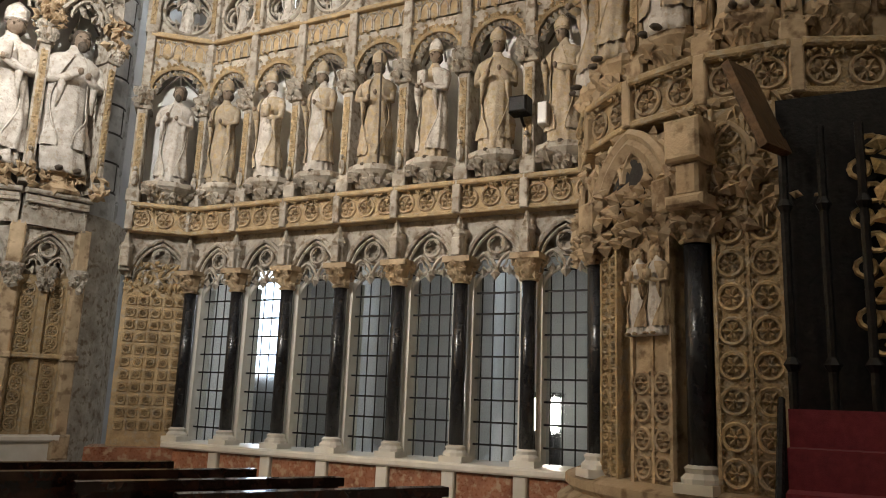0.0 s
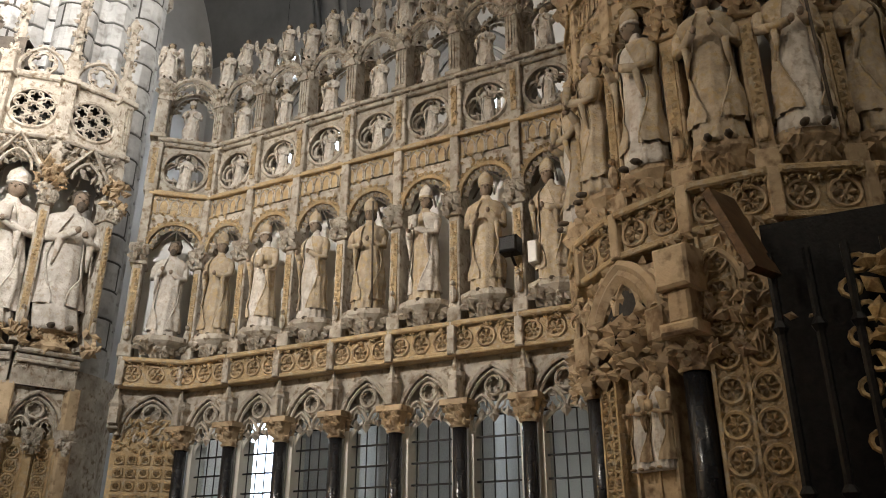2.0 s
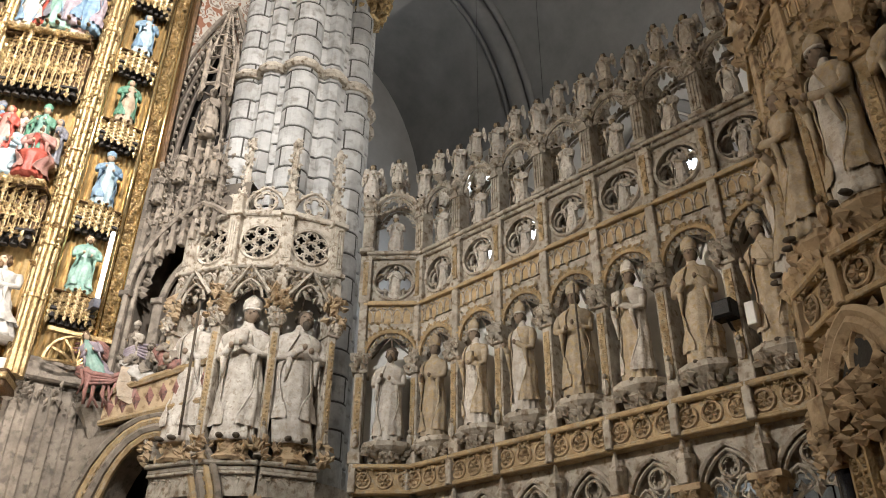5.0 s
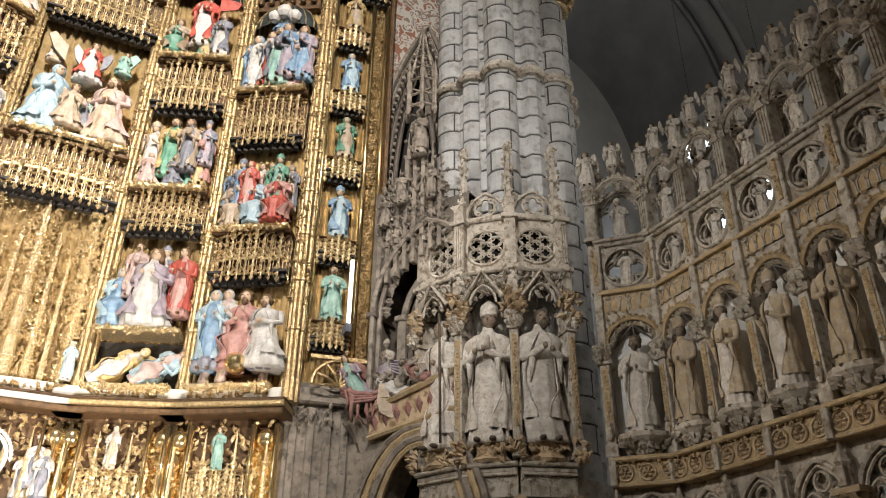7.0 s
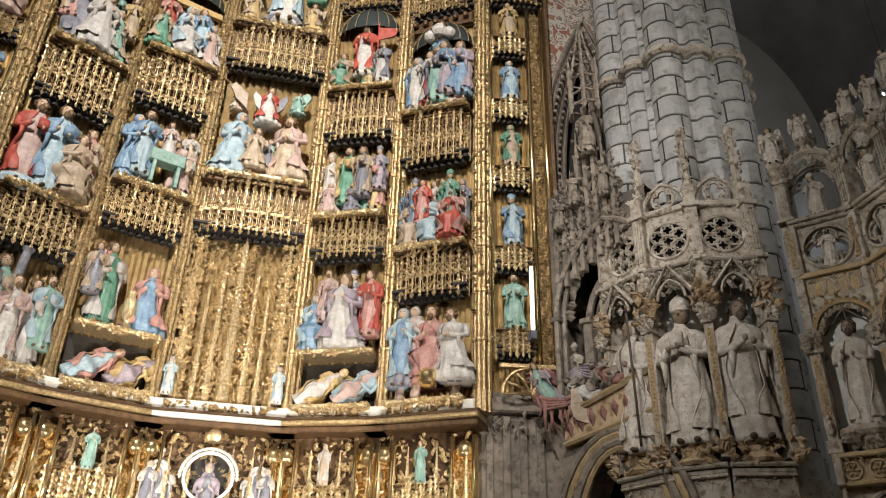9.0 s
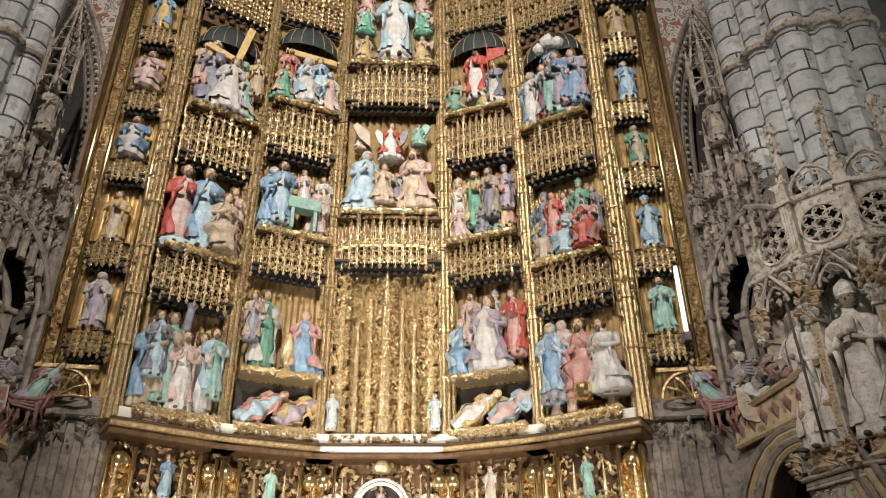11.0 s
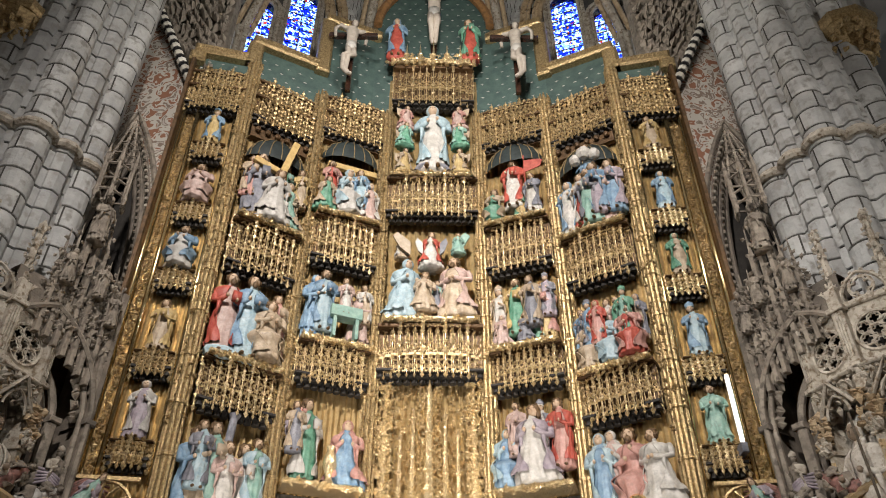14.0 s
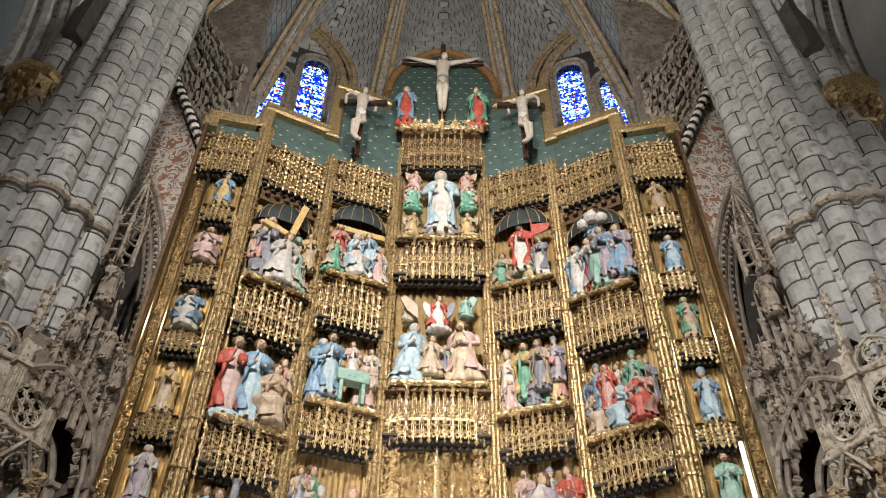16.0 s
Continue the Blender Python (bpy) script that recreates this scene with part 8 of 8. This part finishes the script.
    thing("wall_bracket", am, "stone bracket carrying the shield angel", "bracket", "tomb angels", data=G().lathe([(0.1, 4.2), (0.22, 4.45), (0.34, 4.62), (0.34, 4.7)], 10, (0, 0.12), sy=0.6).mesh("wall_bracket", SHADEDST))


side_bay(1)
side_bay(-1)


# carved leaf clusters round the heads of the west pier's columns
rnd = random.Random(31)
for phi in range(112, 184, 8):
    lm = on_pier(phi, 1.74)
    g = G().leaves(-0.13, 0.13, 2.5, 2.9, -0.06, 26, 0.075, rnd, 0, 0.9).leaves(-0.13, 0.13, 3.0, 3.34, -0.02, 14, 0.06, rnd, 0, 0.8)
    g.tube(flat(pointed(-0.12, 0.12, 2.95, 0.22, 4), -0.06), 0.022, 5)
    thing("foliage_boss", lm, "carved honey stone foliage under the pier frieze", "carving", "pier foliage", data=g.mesh("foliage_boss", WARM))
